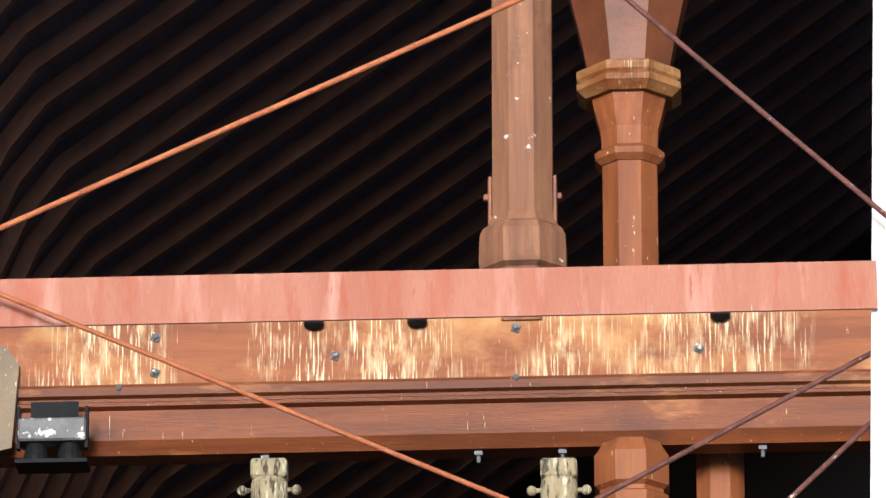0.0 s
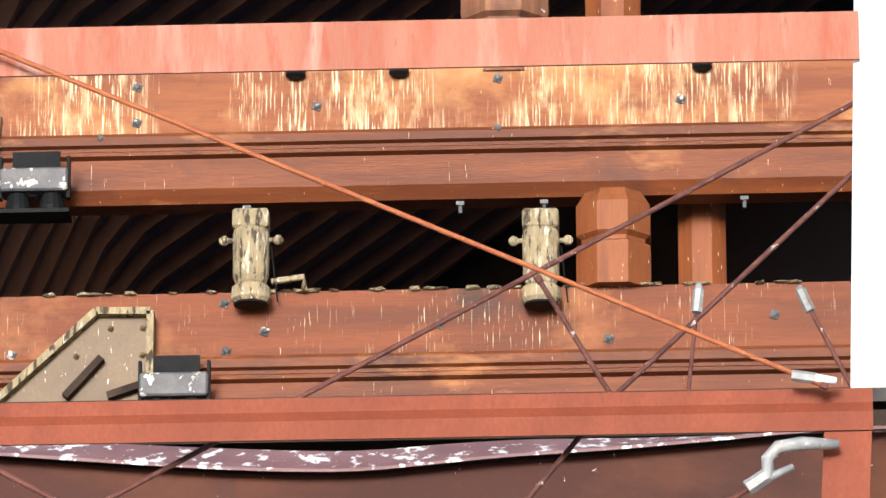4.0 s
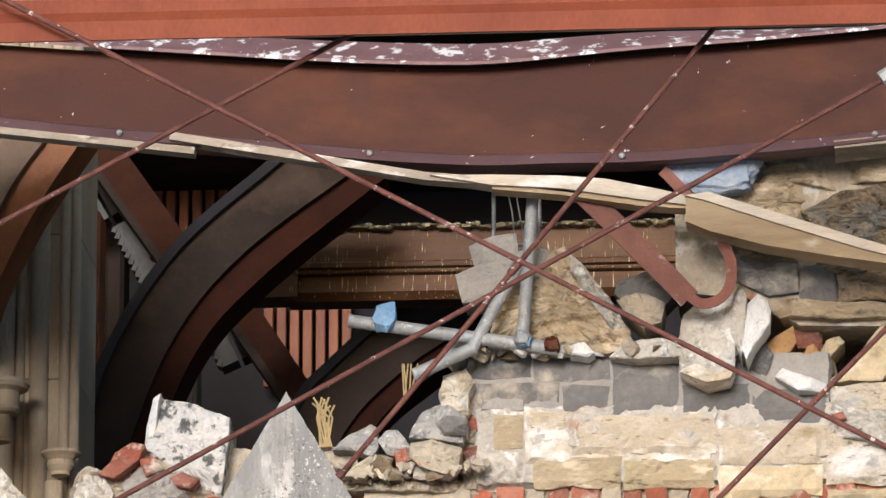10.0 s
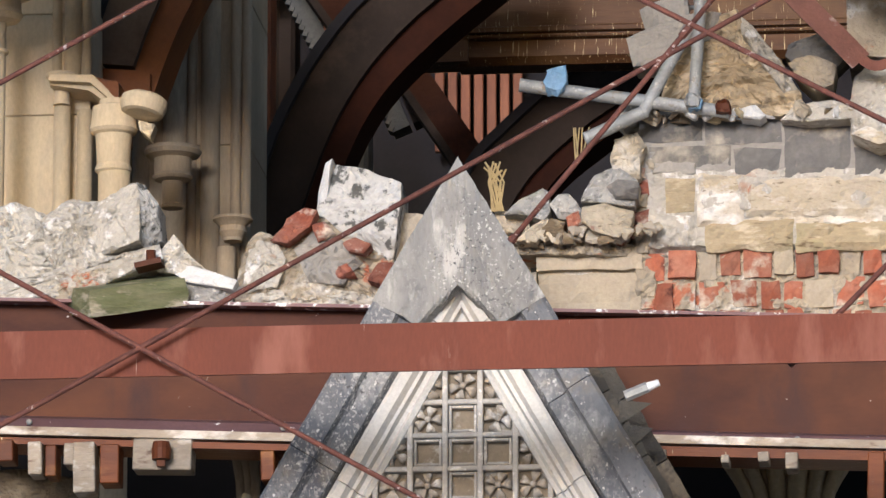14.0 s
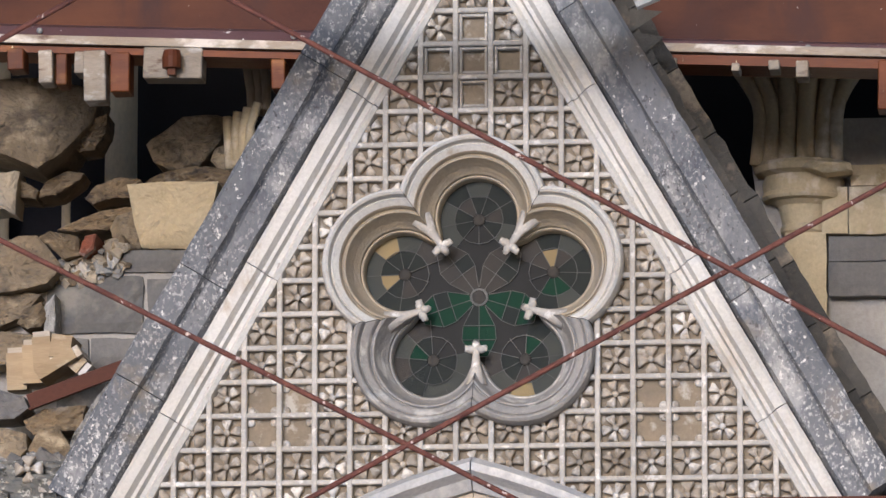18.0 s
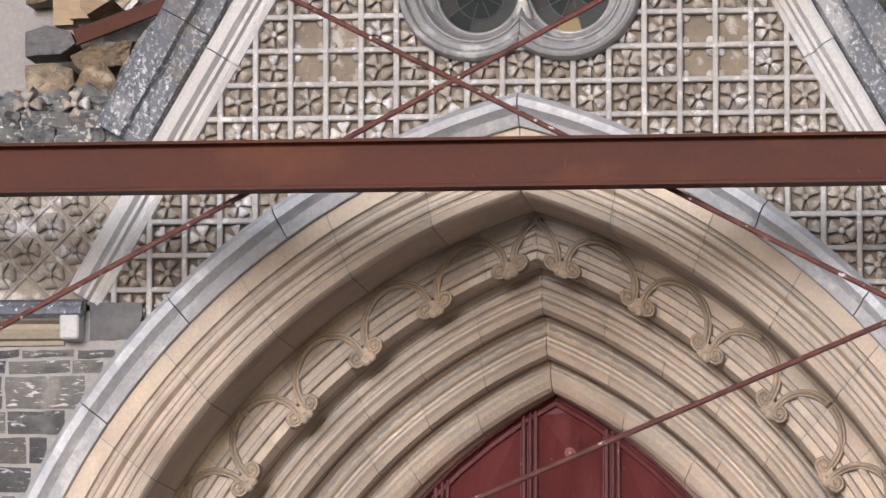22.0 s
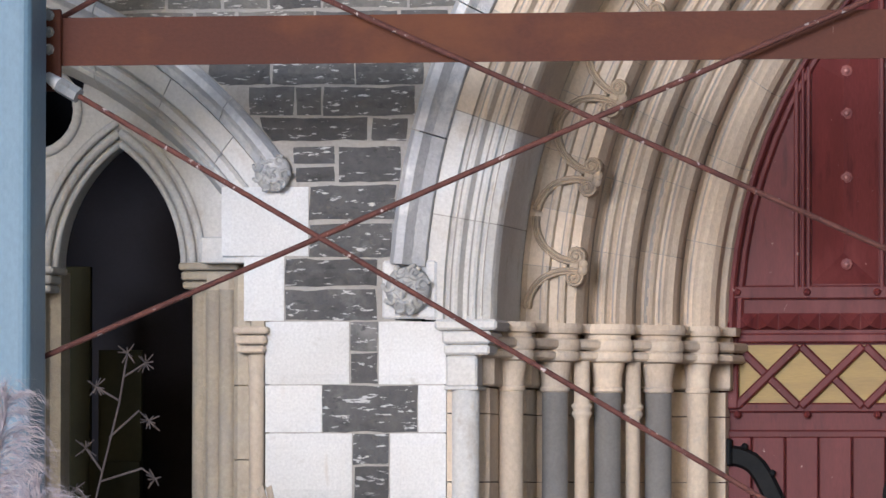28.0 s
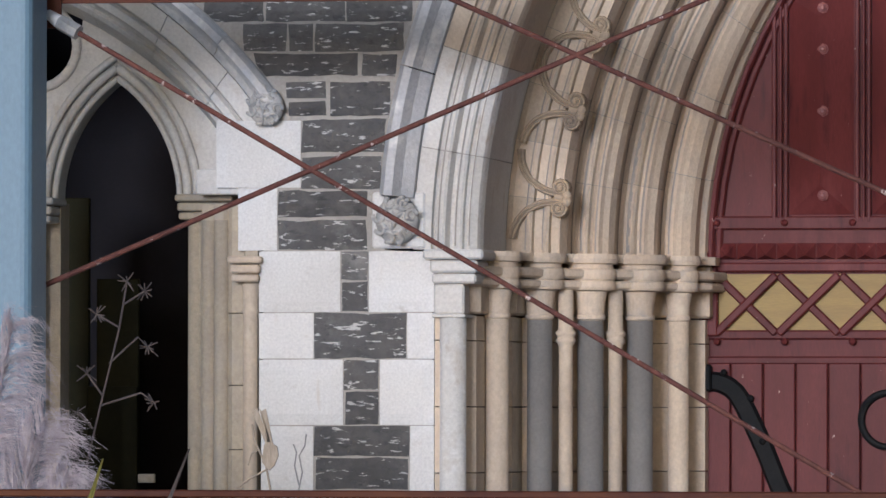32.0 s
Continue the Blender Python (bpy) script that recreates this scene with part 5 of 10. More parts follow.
# lower courses behind the hoarding
z = 0.0
while z < 1.31:
    block(-2.42, -2.11, z + 0.004, z + 0.214, -0.002, M["quoin"], wall, "quoin", 0.001)
    block(-2.10, -1.795, z + 0.004, z + 0.214, 0.004, M["basalt"], wall, "basalt_block", 0.005)
    z += 0.219

# string course and the carved panel beside the gable
string = thing("string_course", "weathered moulded limestone string course", "string course", kind="structure")
for x0, x1 in ((-4.4, -3.1), (-3.098, -2.2), (-2.198, -1.579)):
    bm = bm_new()
    rows = []
    prof = [(0.0, 4.04), (-0.10, 4.02), (-0.12, 4.0), (-0.12, 3.985), (-0.09, 3.965), (-0.05, 3.955), (-0.045, 3.94), (-0.065, 3.925), (-0.05, 3.905), (-0.02, 3.90), (-0.015, 3.885), (0.02, 3.88), (0.05, 3.88), (0.05, 4.04)]
    vs = strip(bm, [[(x, y, z_) for y, z_ in prof] for x in (x0, x1)], closed=True)
    bm.faces.new(vs[0][::-1])
    bm.faces.new(vs[1])
    part("string_stone", bm, M["pale"], string)
    bm = bm_new()
    vs = strip(bm, [[(x, y, z_) for y, z_ in [(0.0, 4.046), (-0.104, 4.026), (-0.126, 4.004), (-0.126, 3.984), (-0.10, 3.97), (-0.06, 3.99), (0.0, 4.0)]] for x in (x0, x1 + (0.075 if x1 > -1.6 else 0))], closed=True)
    bm.faces.new(vs[0][::-1])
    bm.faces.new(vs[1])
    part("weathered_top", bm, M["coping"], string, "grey weathered upper edge")
bm = bm_new()
slab(bm, [(-4.6, 4.04), (-1.40, 4.04), (-1.40, 4.70), (-4.6, 4.70)], 0.06, 0.5)
panel = solid("wall_panel", bm, M["diaper"], "carved limestone panel with diagonal diaper work", "wall", kind="structure")
for k in range(-9, 18):
    for s in (1, -1):
        x = -3.0 + k * 0.17
        z0, z1 = 4.05, 4.69
        bm = bm_new()
        pts = [(x, z0), (x + s * (z1 - z0), z1)]
        if max(pts[0][0], pts[1][0]) > -1.42:
            xm = -1.42
            if pts[0][0] > xm:
                if s > 0:
                    bm.free()
                    continue
                pts[0] = (xm, z0 + (pts[0][0] - xm))
                if pts[0][1] > z1 - 0.02:
                    bm.free()
                    continue
            elif pts[1][0] > xm:
                pts[1] = (xm, z0 + (xm - pts[0][0]))
        tube(bm, [(pts[0][0], 0.058, pts[0][1]), (pts[1][0], 0.058, pts[1][1])], 0.009, 6)
        part("rib", bm, M["diaper"], panel)
for i in range(0, 19):
    for j in range(8):
        x = -3.0 + i * 0.085 + 0.085 * 0
        z_ = 4.05 + j * 0.085
        if (i + j) % 2 == 0 and x < -1.44 and z_ < 4.66:
            ob = new("flower", FLOWERS[3])
            ob.parent = panel
            ob.matrix_basis = pose(x + 0.0, 0.055, z_ + 0.085, 0, 0, 0)
bm = bm_new()
box(bm, (-1.545, -0.055, 3.945), (0.066, 0.125, 0.095), bevel=0.006)
part("string_return", bm, M["arch_white"], string, "white end block of the string course")
for side in (-1, 1):
    block(-1.49 if side < 0 else 1.31, -1.31 if side < 0 else 1.49, 3.905, 4.03, -0.004, M["basalt_dusty"], gable, "kneeler", 0.008, clip=keep_out if side < 0 else None)
# plain porch wall to the right, and the porch roof behind the gable
bm = bm_new()
slab(bm, [(1.8, 0), (6.0, 0), (6.0, 4.7), (1.42, 4.7), (1.42, 4.0), (hood_x(3.6), 3.6), (hood_x(3.0), 3.0), (hood_x(2.4), 2.4), (1.97, SPRING), (1.8, SPRING)], 0.02, 0.5)
solid("wall_porch_south", bm, M["basalt_dusty"], "dusty basalt porch wall", "wall", kind="structure")
bm = bm_new()
slab(bm, [(-1.87, 0.0), (1.87, 0.0), (1.87, 2.18), (0.99, 2.18), (-0.99, 2.18), (-1.87, 2.18)], 1.40, 1.6)
slab(bm, [(-1.9, 2.185), (1.9, 2.185), (1.75, 3.2), (1.4, 3.9), (0.7, 4.45), (0, 4.8), (-0.7, 4.45), (-1.4, 3.9), (-1.75, 3.2)], 1.40, 1.6)
solid("wall_behind_door", bm, M["mortar"], "plain wall behind the door", "wall", kind="structure")

# ---- steel frame ----
def beam(name, profile, x0, x1, mat, label, group, lean=0.0):
    """A rolled section along x; profile in (depth, height)."""
    bm = bm_new()
    vs = strip(bm, [[(x, y, z_ + lean * (x - x0)) for y, z_ in profile] for x in (x0, x1)], closed=True)
    bm.faces.new(vs[0][::-1])
    bm.faces.new(vs[1])
    return solid(name, bm, mat, label, "beam", group)


def uc(y, z0, z1, b=0.155, t=0.012, w=0.009):
    """H section lying on its side: two upright flanges and a level web."""
    m_ = (z0 + z1) / 2
    return [(y, z0), (y, z1), (y + t, z1), (y + t, m_ + w / 2), (y + b - t, m_ + w / 2), (y + b - t, z1), (y + b, z1), (y + b, z0 + 0.058), (y + b - t, z0 + 0.058), (y + b - t, m_ - w / 2), (y + t, m_ - w / 2), (y + t, z0)]


FR = "steel propping frame"
beam("steel_beam", uc(-1.2, 9.452, 9.626), -3.0, 2.50, M["pink"], "faded red oxide steel beam with rain streaks", FR)
b1 = beam("steel_beam", [(-1.17, 8.288), (-1.17, 8.238), (-1.20, 8.198), (-1.20, 8.132), (-1.188, 8.132), (-1.188, 8.19), (-1.10, 8.21), (-1.05, 8.20), (-1.04, 8.20), (-1.04, 8.288), (-1.05, 8.288), (-1.06, 8.23), (-1.155, 8.23), (-1.155, 8.288)], -3.0, 2.52, M["orange"], "orange oxide steel beam", FR)
beam("steel_beam", uc(-1.2, 6.174, 6.336), -2.95, 2.40, M["rust_pale"], "rust red steel beam with pale streaks", FR)
b3 = beam("steel_beam", [(-1.2, 4.272), (-1.2, 4.282), (-1.155, 4.284), (-1.15, 4.29), (-1.15, 4.418), (-1.155, 4.424), (-1.2, 4.426), (-1.2, 4.436), (-1.08, 4.436), (-1.08, 4.272)], -2.95, 2.35, M["rust"], "rust red steel channel beam", FR)
b4 = beam("steel_beam", uc(-1.2, 2.99, 3.148), -2.875, 2.30, M["rust"], "rust brown steel beam with a pale drip", FR)

# buckled beam and the straight one behind the gable
def bent(name, x0, x1, n, top, bot, y, label):
    ob = thing(name, label, "beam", "steel beams against the wall")
    rows_w, rows_t, rows_b = [], [], []
    for k in range(n + 1):
        x = x0 + (x1 - x0) * k / n
        zt, zb, tilt = top(x), bot(x), 0.0
        rows_w.append([(x, y + 0.09, zb), (x, y + 0.09, zt), (x, y + 0.104, zt), (x, y + 0.104, zb)])
        lift = flange_lift(x) if name == "buckled_beam" else 0.012
        rows_t.append([(x, y, zt - 0.012), (x, y, zt), (x, y + 0.20, zt + lift), (x, y + 0.20, zt + lift - 0.012)])
        rows_b.append([(x, y - 0.01, zb - 0.055), (x, y + 0.02, zb - 0.01), (x, y + 0.09, zb + 0.012), (x, y + 0.2, zb - 0.02), (x, y + 0.2, zb - 0.034), (x, y + 0.02, zb - 0.055)])
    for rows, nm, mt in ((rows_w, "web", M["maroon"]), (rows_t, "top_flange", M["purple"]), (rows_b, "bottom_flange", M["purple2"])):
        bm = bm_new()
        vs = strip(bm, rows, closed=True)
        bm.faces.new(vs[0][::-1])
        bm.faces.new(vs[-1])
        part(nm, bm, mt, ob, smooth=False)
    return ob


def lerp(x, pts):
    for (xa, za), (xb, zb) in zip(pts, pts[1:]):
        if x <= xb:
            s = max(0.0, (x - xa) / (xb - xa))
            s2 = s
            return za + (zb - za) * s2
    return pts[-1][1]


def smooth_curve(pts):
    return lambda x: sum(lerp(x + d, pts) for d in (-0.12, -0.06, 0, 0.06, 0.12)) / 5


flange_lift = smooth_curve([(-3, 0.11), (-0.83, 0.115), (0.2, 0.13), (0.85, 0.125), (1.3, 0.11), (1.7, 0.085), (2.1, 0.06), (2.6, 0.045)])
BTOP = smooth_curve([(-3.0, 8.966), (-0.829, 8.774), (-0.456, 8.741), (-0.085, 8.709), (0.286, 8.683), (0.656, 8.674), (0.819, 8.691), (1.188, 8.723), (1.557, 8.741), (1.926, 8.767), (2.294, 8.799), (2.7, 8.809)])
BBOT = smooth_curve([(-3.0, 8.749), (-0.822, 8.467), (-0.451, 8.43), (-0.08, 8.39), (0.289, 8.35), (0.657, 8.325), (0.819, 8.335), (1.186, 8.329), (1.553, 8.352), (1.92, 8.379), (2.286, 8.418), (2.7, 8.438)])
bk = bent("buckled_beam", -3.0, 2.6, 60, BTOP, BBOT, 1.0, "maroon steel beam buckled and sagging, fouled with droppings")
hb = bent("wall_beam", -3.0, 2.6, 8, lambda x: 6.83 - 0.042 * (x - 0.36), lambda x: 6.41 - 0.043 * x, 0.9, "straight maroon steel beam bearing on timber packers")
for o, zf in ((bk, BBOT), (hb, lambda x: 6.41 - 0.043 * x)):
    for k in range(9):
        x = -2.6 + k * 0.93
        bm = bm_new()
        y = 0.985 if o is bk else 0.885
        bmesh.ops.create_uvsphere(bm, u_segments=8, v_segments=5, radius=0.012, matrix=Matrix.Translation((x, y + 0.005, zf(x) - 0.03)))
        part("bolt", bm, M["galv"], o)

# columns
col = thing("steel_column", "orange oxide steel column leaning out of plumb", "column", FR)
bm = bm_new()
pr = [(0, 0), (0.16, 0), (0.16, 0.01), (0.085, 0.01), (0.085, 0.15), (0.16, 0.15), (0.16, 0.16), (0, 0.16), (0, 0.15), (0.075, 0.15), (0.075, 0.01), (0, 0.01)]
vs = strip(bm, [[(x0 + u, -1.19 + v, z_) for u, v in pr] for x0, z_ in ((1.90, 0.0), (2.355, 8.13))], closed=True)
bm.faces.new(vs[0][::-1])
bm.faces.new(vs[1])
part("shaft", bm, M["orange"], col)
bm = bm_new()
box(bm, (1.98, -1.11, 0.01), (0.35, 0.35, 0.02))
part("base_plate", bm, M["orange"], col)
bm = bm_new()
vs = strip(bm, [[(x0 + u, -1.17 + v, z_) for u, v in ((0, 0), (0.2, 0), (0.2, 0.16), (0, 0.16))] for x0, z_ in ((2.447, 8.289), (2.53, 11.2))], closed=True)
bm.faces.new(vs[0][::-1])
bm.faces.new(vs[1])
solid("upper_post", bm, M["white"], "bright white painted steel post in full sun", "column", FR)


def hollow_post(x0, x1, y, z1, label, tilt=0.0):
    bm = bm_new()
    w, r = (x1 - x0) / 2, 0.035
    xm = (x0 + x1) / 2
    ring = []
    for cx_, cy_, a0 in ((w - r, -w + r, -90), (w - r, w - r, 0), (-w + r, w - r, 90), (-w + r, -w + r, 180)):
        for k in range(5):
            a_ = radians(a0 + 22.5 * k)
            ring.append((cx_ + r * math.cos(a_), cy_ + r * math.sin(a_)))
    vs = strip(bm, [[(xm + u + s * tilt, y + w + v, s) for u, v in ring] for s in (0.0, z1)], closed=True)
    bm.faces.new(vs[0][::-1])
    bm.faces.new(vs[1])
    return solid("blue_post", bm, M["blue"], label, "post", "pale blue props", smooth=False)


hollow_post(-3.15, -2.89, -1.55, 6.2, "pale blue painted steel post")
hollow_post(-3.45, -3.22, -1.45, 6.2, "pale blue painted steel post")
hollow_post(-3.02, -2.93, -1.62, 2.6, "slim pale blue raking prop", -0.13)

# ---- tie rods ----
def rod(x0, z0, x1, z1, y=-1.28, r=0.0095, mat="rod", label="thin rusty steel tie rod", turns=True):
    ob = thing("tie_rod", label, "tie rod", "crossed tie rods")
    bm = bm_new()
    n = max(2, int(math.hypot(x1 - x0, z1 - z0) / 0.25))
    tube(bm, [(x0 + (x1 - x0) * k / n, y, z0 + (z1 - z0) * k / n) for k in range(n + 1)], r, 8)
    part("bar", bm, M[mat], ob, smooth=True)
    for x, z_ in ((x0, z0), (x1, z1)):
        bm = bm_new()
        d = Vector((x1 - x0, 0, z1 - z0)).normalized() * (1 if (x, z_) == (x0, z0) else -1)
        p = Vector((x, y, z_))
        tube(bm, [p, p + d * 0.025], r * 1.5, 6)
        part("nut", bm, M["rod"], ob)
    return ob


rod(-2.9, 8.708, 1.9, 10.863, mat="rod_orange", r=0.0105, label="orange primed ribbed tie rod")
rod(-2.9, 10.617, 2.369, 8.259, mat="rod_orange", r=0.009, label="orange primed ribbed tie rod")
rod(1.2, 11.014, 2.6, 9.70)
rod(-2.967, 6.44, 2.56, 9.405, y=-1.0)
rod(0.286, 6.585, 0.872, 7.287)
rod(0.854, 7.360, 1.627, 8.305, y=-1.0)
rod(2.564, 9.197, 1.565, 8.248, y=-1.0)
rod(1.388, 8.758, 1.685, 8.246, y=-1.0, r=0.009)
rod(1.935, 8.665, 1.889, 8.245, y=-1.0, r=0.007)
rod(2.300, 8.658, 2.495, 8.255, y=-1.0, r=0.008)
rod(-2.9, 9.37, 2.26, 6.565)
rod(-2.9, 5.19, 2.119, 7.919)
rod(1.186, 6.209, 2.290, 7.323, y=-1.0)
rod(-2.9, 7.36, 2.2, 4.475)
rod(-2.967, 6.128, 2.250, 3.423, y=-1.0)
rod(-2.967, 3.135, 2.199, 5.885, y=-1.0)
rod(-2.6, 3.477, 1.9, 1.46)
rod(-3.05, 1.97, 2.2, 4.18)
rod(-2.86, 2.926, 1.0, 0.68)

# ---- nave: roof, trusses, walls (seen through the fallen west wall) ----
def bar_xz(bm, pts, half, y0, y1):
    """A timber along points in (x, z), half its width to each side, from depth y0 to y1."""
    rows = []
    for i, (x, z_) in enumerate(pts):
        a_, b_ = pts[max(0, i - 1)], pts[min(len(pts) - 1, i + 1)]
        d = Vector((b_[0] - a_[0], b_[1] - a_[1])).normalized()
        nx, nz = -d.y * half, d.x * half
        rows.append([(x + nx, y0, z_ + nz), (x - nx, y0, z_ - nz), (x - nx, y1, z_ - nz), (x + nx, y1, z_ + nz)])
    vs = strip(bm, rows, closed=True)
    bm.faces.new(vs[0][::-1])
    bm.faces.new(vs[-1])


roof = thing("roof", "dark nave roof of red-brown rafters, haze put into its boarding's colour", "roof", kind="structure")
LEFT = [(-7.6, 9.2), (-5.2, 13.2), (-3.75, 16.6), (-3.12, 18.05), (-2.85, 18.4), (0.2, 20.6), (3.2, 22.8)]
RIGHT = [(14.0, 9.2), (11.6, 13.2), (10.1, 16.6), (9.3, 18.4), (3.2, 22.8)]
for k in range(38):
    y = 9.8 + k * 0.62
    bm = bm_new()
    bar_xz(bm, LEFT, 0.06, y, y + 0.09)
    part("rafter", bm, M["board"], roof)
for k in range(22):
    y = 9.9 + k * 0.95
    bm = bm_new()
    bar_xz(bm, RIGHT, 0.06, y, y + 0.09)
    part("rafter", bm, M["board"], roof)
bm = bm_new()
for pts in (LEFT, RIGHT):
    strip(bm, [[(x + (-0.09 if pts is LEFT else 0.09), y, z_ + 0.08) for x, z_ in pts] for y in (9.6, 33.5)])
part("boarding", bm, M["roof_board"], roof)
# plain closing walls and floor, black in place of the nave's shade
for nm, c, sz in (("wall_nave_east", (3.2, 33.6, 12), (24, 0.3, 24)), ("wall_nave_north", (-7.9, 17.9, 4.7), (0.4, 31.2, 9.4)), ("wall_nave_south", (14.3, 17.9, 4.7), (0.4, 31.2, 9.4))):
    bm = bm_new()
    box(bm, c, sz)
    solid(nm, bm, M["black"], "closing wall of the nave, black in place of shade", "wall", kind="structure")
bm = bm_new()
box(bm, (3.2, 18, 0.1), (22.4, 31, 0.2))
solid("floor", bm, M["black"], "nave floor, black in place of shade", "floor", kind="structure")


def moulded_tie(name, x0, x1, y, ztop, h, dirty, label, rise=0.0):
    """A tie beam: fouled board, two mouldings and a chamfered lower board."""
    ob = thing(name, label, "beam", "nave tie beams")
    for nm, prof, mt in (("upper_board", [(0, rise), (0.0, -0.47 * h), (0.03, -0.47 * h), (0.22, -0.47 * h), (0.22, rise)], dirty),
                         ("moulding", [(-0.01, -0.472 * h), (-0.02, -0.50 * h), (-0.015, -0.56 * h), (0.015, -0.575 * h), (0.015, -0.60 * h), (-0.012, -0.62 * h), (-0.008, -0.645 * h), (0.03, -0.66 * h), (0.22, -0.66 * h), (0.22, -0.472 * h)], M["timber_brown"] if y < 8 else M["timber"]),
                         ("lower_board", [(0.03, -0.662 * h), (0.025, -0.90 * h), (0.07, -1.0 * h), (0.22, -1.0 * h), (0.22, -0.662 * h)], M["timber_brown"] if y < 8 else M["timber"])):
        bm = bm_new()
        vs = strip(bm, [[(x, y + v, ztop + w) for v, w in prof] for x in (x0, x1)], closed=True)
        bm.faces.new(vs[0][::-1])
        bm.faces.new(vs[1])
        part(nm, bm, mt, ob)
    return ob


def bolt(bm, x, y, z_, r=0.022):
    box(bm, (x, y - 0.006, z_), (r * 2, 0.012, r * 2), turn(0, 20, 0), bevel=0.004)
    bmesh.ops.create_uvsphere(bm, u_segments=8, v_segments=5, radius=r * 0.8, matrix=Matrix.Translation((x, y - 0.015, z_)))


TY = 9.0
tie_u = moulded_tie("tie_beam", -2.1, 6.5, TY, 13.115, 0.665, M["timber_dirty"], "orange stained timber tie beam streaked with bird droppings", 0.12)
tie_l = moulded_tie("tie_beam", -3.4, 6.5, TY, 11.957, 0.70, M["timber_low"], "lower orange stained timber tie beam with pale droppings")
for t_, pts in ((tie_u, [(0.795, 13.06), (0.795, 12.79), (-0.115, 12.93), (1.71, 12.93), (-1.02, 12.86), (-1.02, 13.05), (-1.2, 12.78)]), (tie_l, [(-0.37, 11.75), (2.16, 11.79), (-0.56, 11.65), (0.50, 11.77), (1.34, 11.68), (-1.63, 11.65), (-0.38, 11.91), (-0.57, 11.90)])):
    for x, z_ in pts:
        bm = bm_new()
        bolt(bm, x, TY, z_)
        part("bolt", bm, M["lamp_grey"], t_, "grey square bolt head with droppings")
for x in (-0.22, 0.30, 1.82):
    bm = bm_new()
    lathe(bm, [(0.03, 13.07), (0.05, 13.085), (0.05, 13.11), (0.03, 13.12)], (x, TY - 0.03), 12)
    part("black_cap", bm, M["iron"], tie_u)
for x in (-0.47, 0.60, 1.02, 2.02):
    bm = bm_new()
    box(bm, (x, TY + 0.1, 12.432), (0.04, 0.04, 0.02))
    lathe(bm, [(0.010, 12.385), (0.010, 12.44)], (x, TY + 0.1), 8)
    part("hanging_bolt", bm, M["lamp_grey"], tie_u)


rgd = random.Random(23)
for k in range(74):
    if rgd.random() < 0.5:
        continue
    bm = bm_new()
    rock(bm, (-1.9 + k * 0.057 + rgd.uniform(-0.02, 0.02), TY + 0.02, 11.958), (rgd.uniform(0.03, 0.09), 0.09, rgd.uniform(0.008, 0.020)), 950 + k, None, 0.25, 2, 0.6)
    part("dropping_crust", bm, M["guano"], tie_l)


def oct_post(name, x, y, rows, mat, label, bands=()):
    ob = thing(name, label, "post", "nave roof posts")
    bm = bm_new()
    lathe(bm, rows, (x, y), 8, 0.5)
    part("shaft", bm, mat, ob)
    for rws, m_, nm in bands:
        bm = bm_new()
        lathe(bm, rws, (x, y), 8, 0.5)
        part(nm, bm, m_, ob)
    return ob


pa = oct_post("roof_post", 0.825, TY + 0.2, [(0.165, 13.11), (0.165, 16.6)], M["timber_grey"], "octagonal weathered timber post with a stepped collar",
              [([(0.235, 13.10), (0.195, 13.36), (0.20, 13.40), (0.235, 13.42), (0.24, 13.45), (0.235, 13.60), (0.215, 13.64), (0.19, 13.66), (0.168, 13.72)], M["timber_grey"], "collar")])
for s in (-1, 1):
    bm = bm_new()
    box(bm, (0.825 + s * 0.165, TY + 0.18, 13.78), (0.02, 0.1, 0.3), bevel=0.004)
    box(bm, (0.825 + s * 0.185, TY + 0.18, 13.83), (0.03, 0.035, 0.035), bevel=0.005)
    part("iron_strap", bm, M["timber_red"], pa)
pb = oct_post("roof_post", 1.36, TY + 0.6, [(0.152, 12.0), (0.152, 14.25)], M["timber_up"], "octagonal orange timber post with moulded capital",
              [([(0.16, 14.13), (0.19, 14.16), (0.195, 14.19), (0.16, 14.22)], M["timber_up"], "neck_ring"), ([(0.155, 14.22), (0.16, 14.32), (0.20, 14.46), (0.205, 14.49)], M["timber_up"], "bell"), ([(0.24, 14.49), (0.29, 14.53), (0.29, 14.56), (0.275, 14.575), (0.29, 14.59), (0.29, 14.63), (0.26, 14.65)], M["timber_dirty"], "abacus"), ([(0.23, 14.65), (0.26, 14.8), (0.36, 15.2), (0.6, 15.8)], M["timber_red"], "flared_head")])
pc = oct_post("lower_post", 1.365, TY + 0.1, [(0.2, 11.95), (0.2, 12.17), (0.172, 12.185), (0.172, 12.205), (0.2, 12.225), (0.2, 12.38), (0.15, 12.46)], M["timber_up"], "stout octagonal timber block with a notched collar")
oct_post("lower_post", 1.80, TY + 0.5, [(0.13, 11.6), (0.13, 12.9)], M["timber_up"], "plain orange timber post")

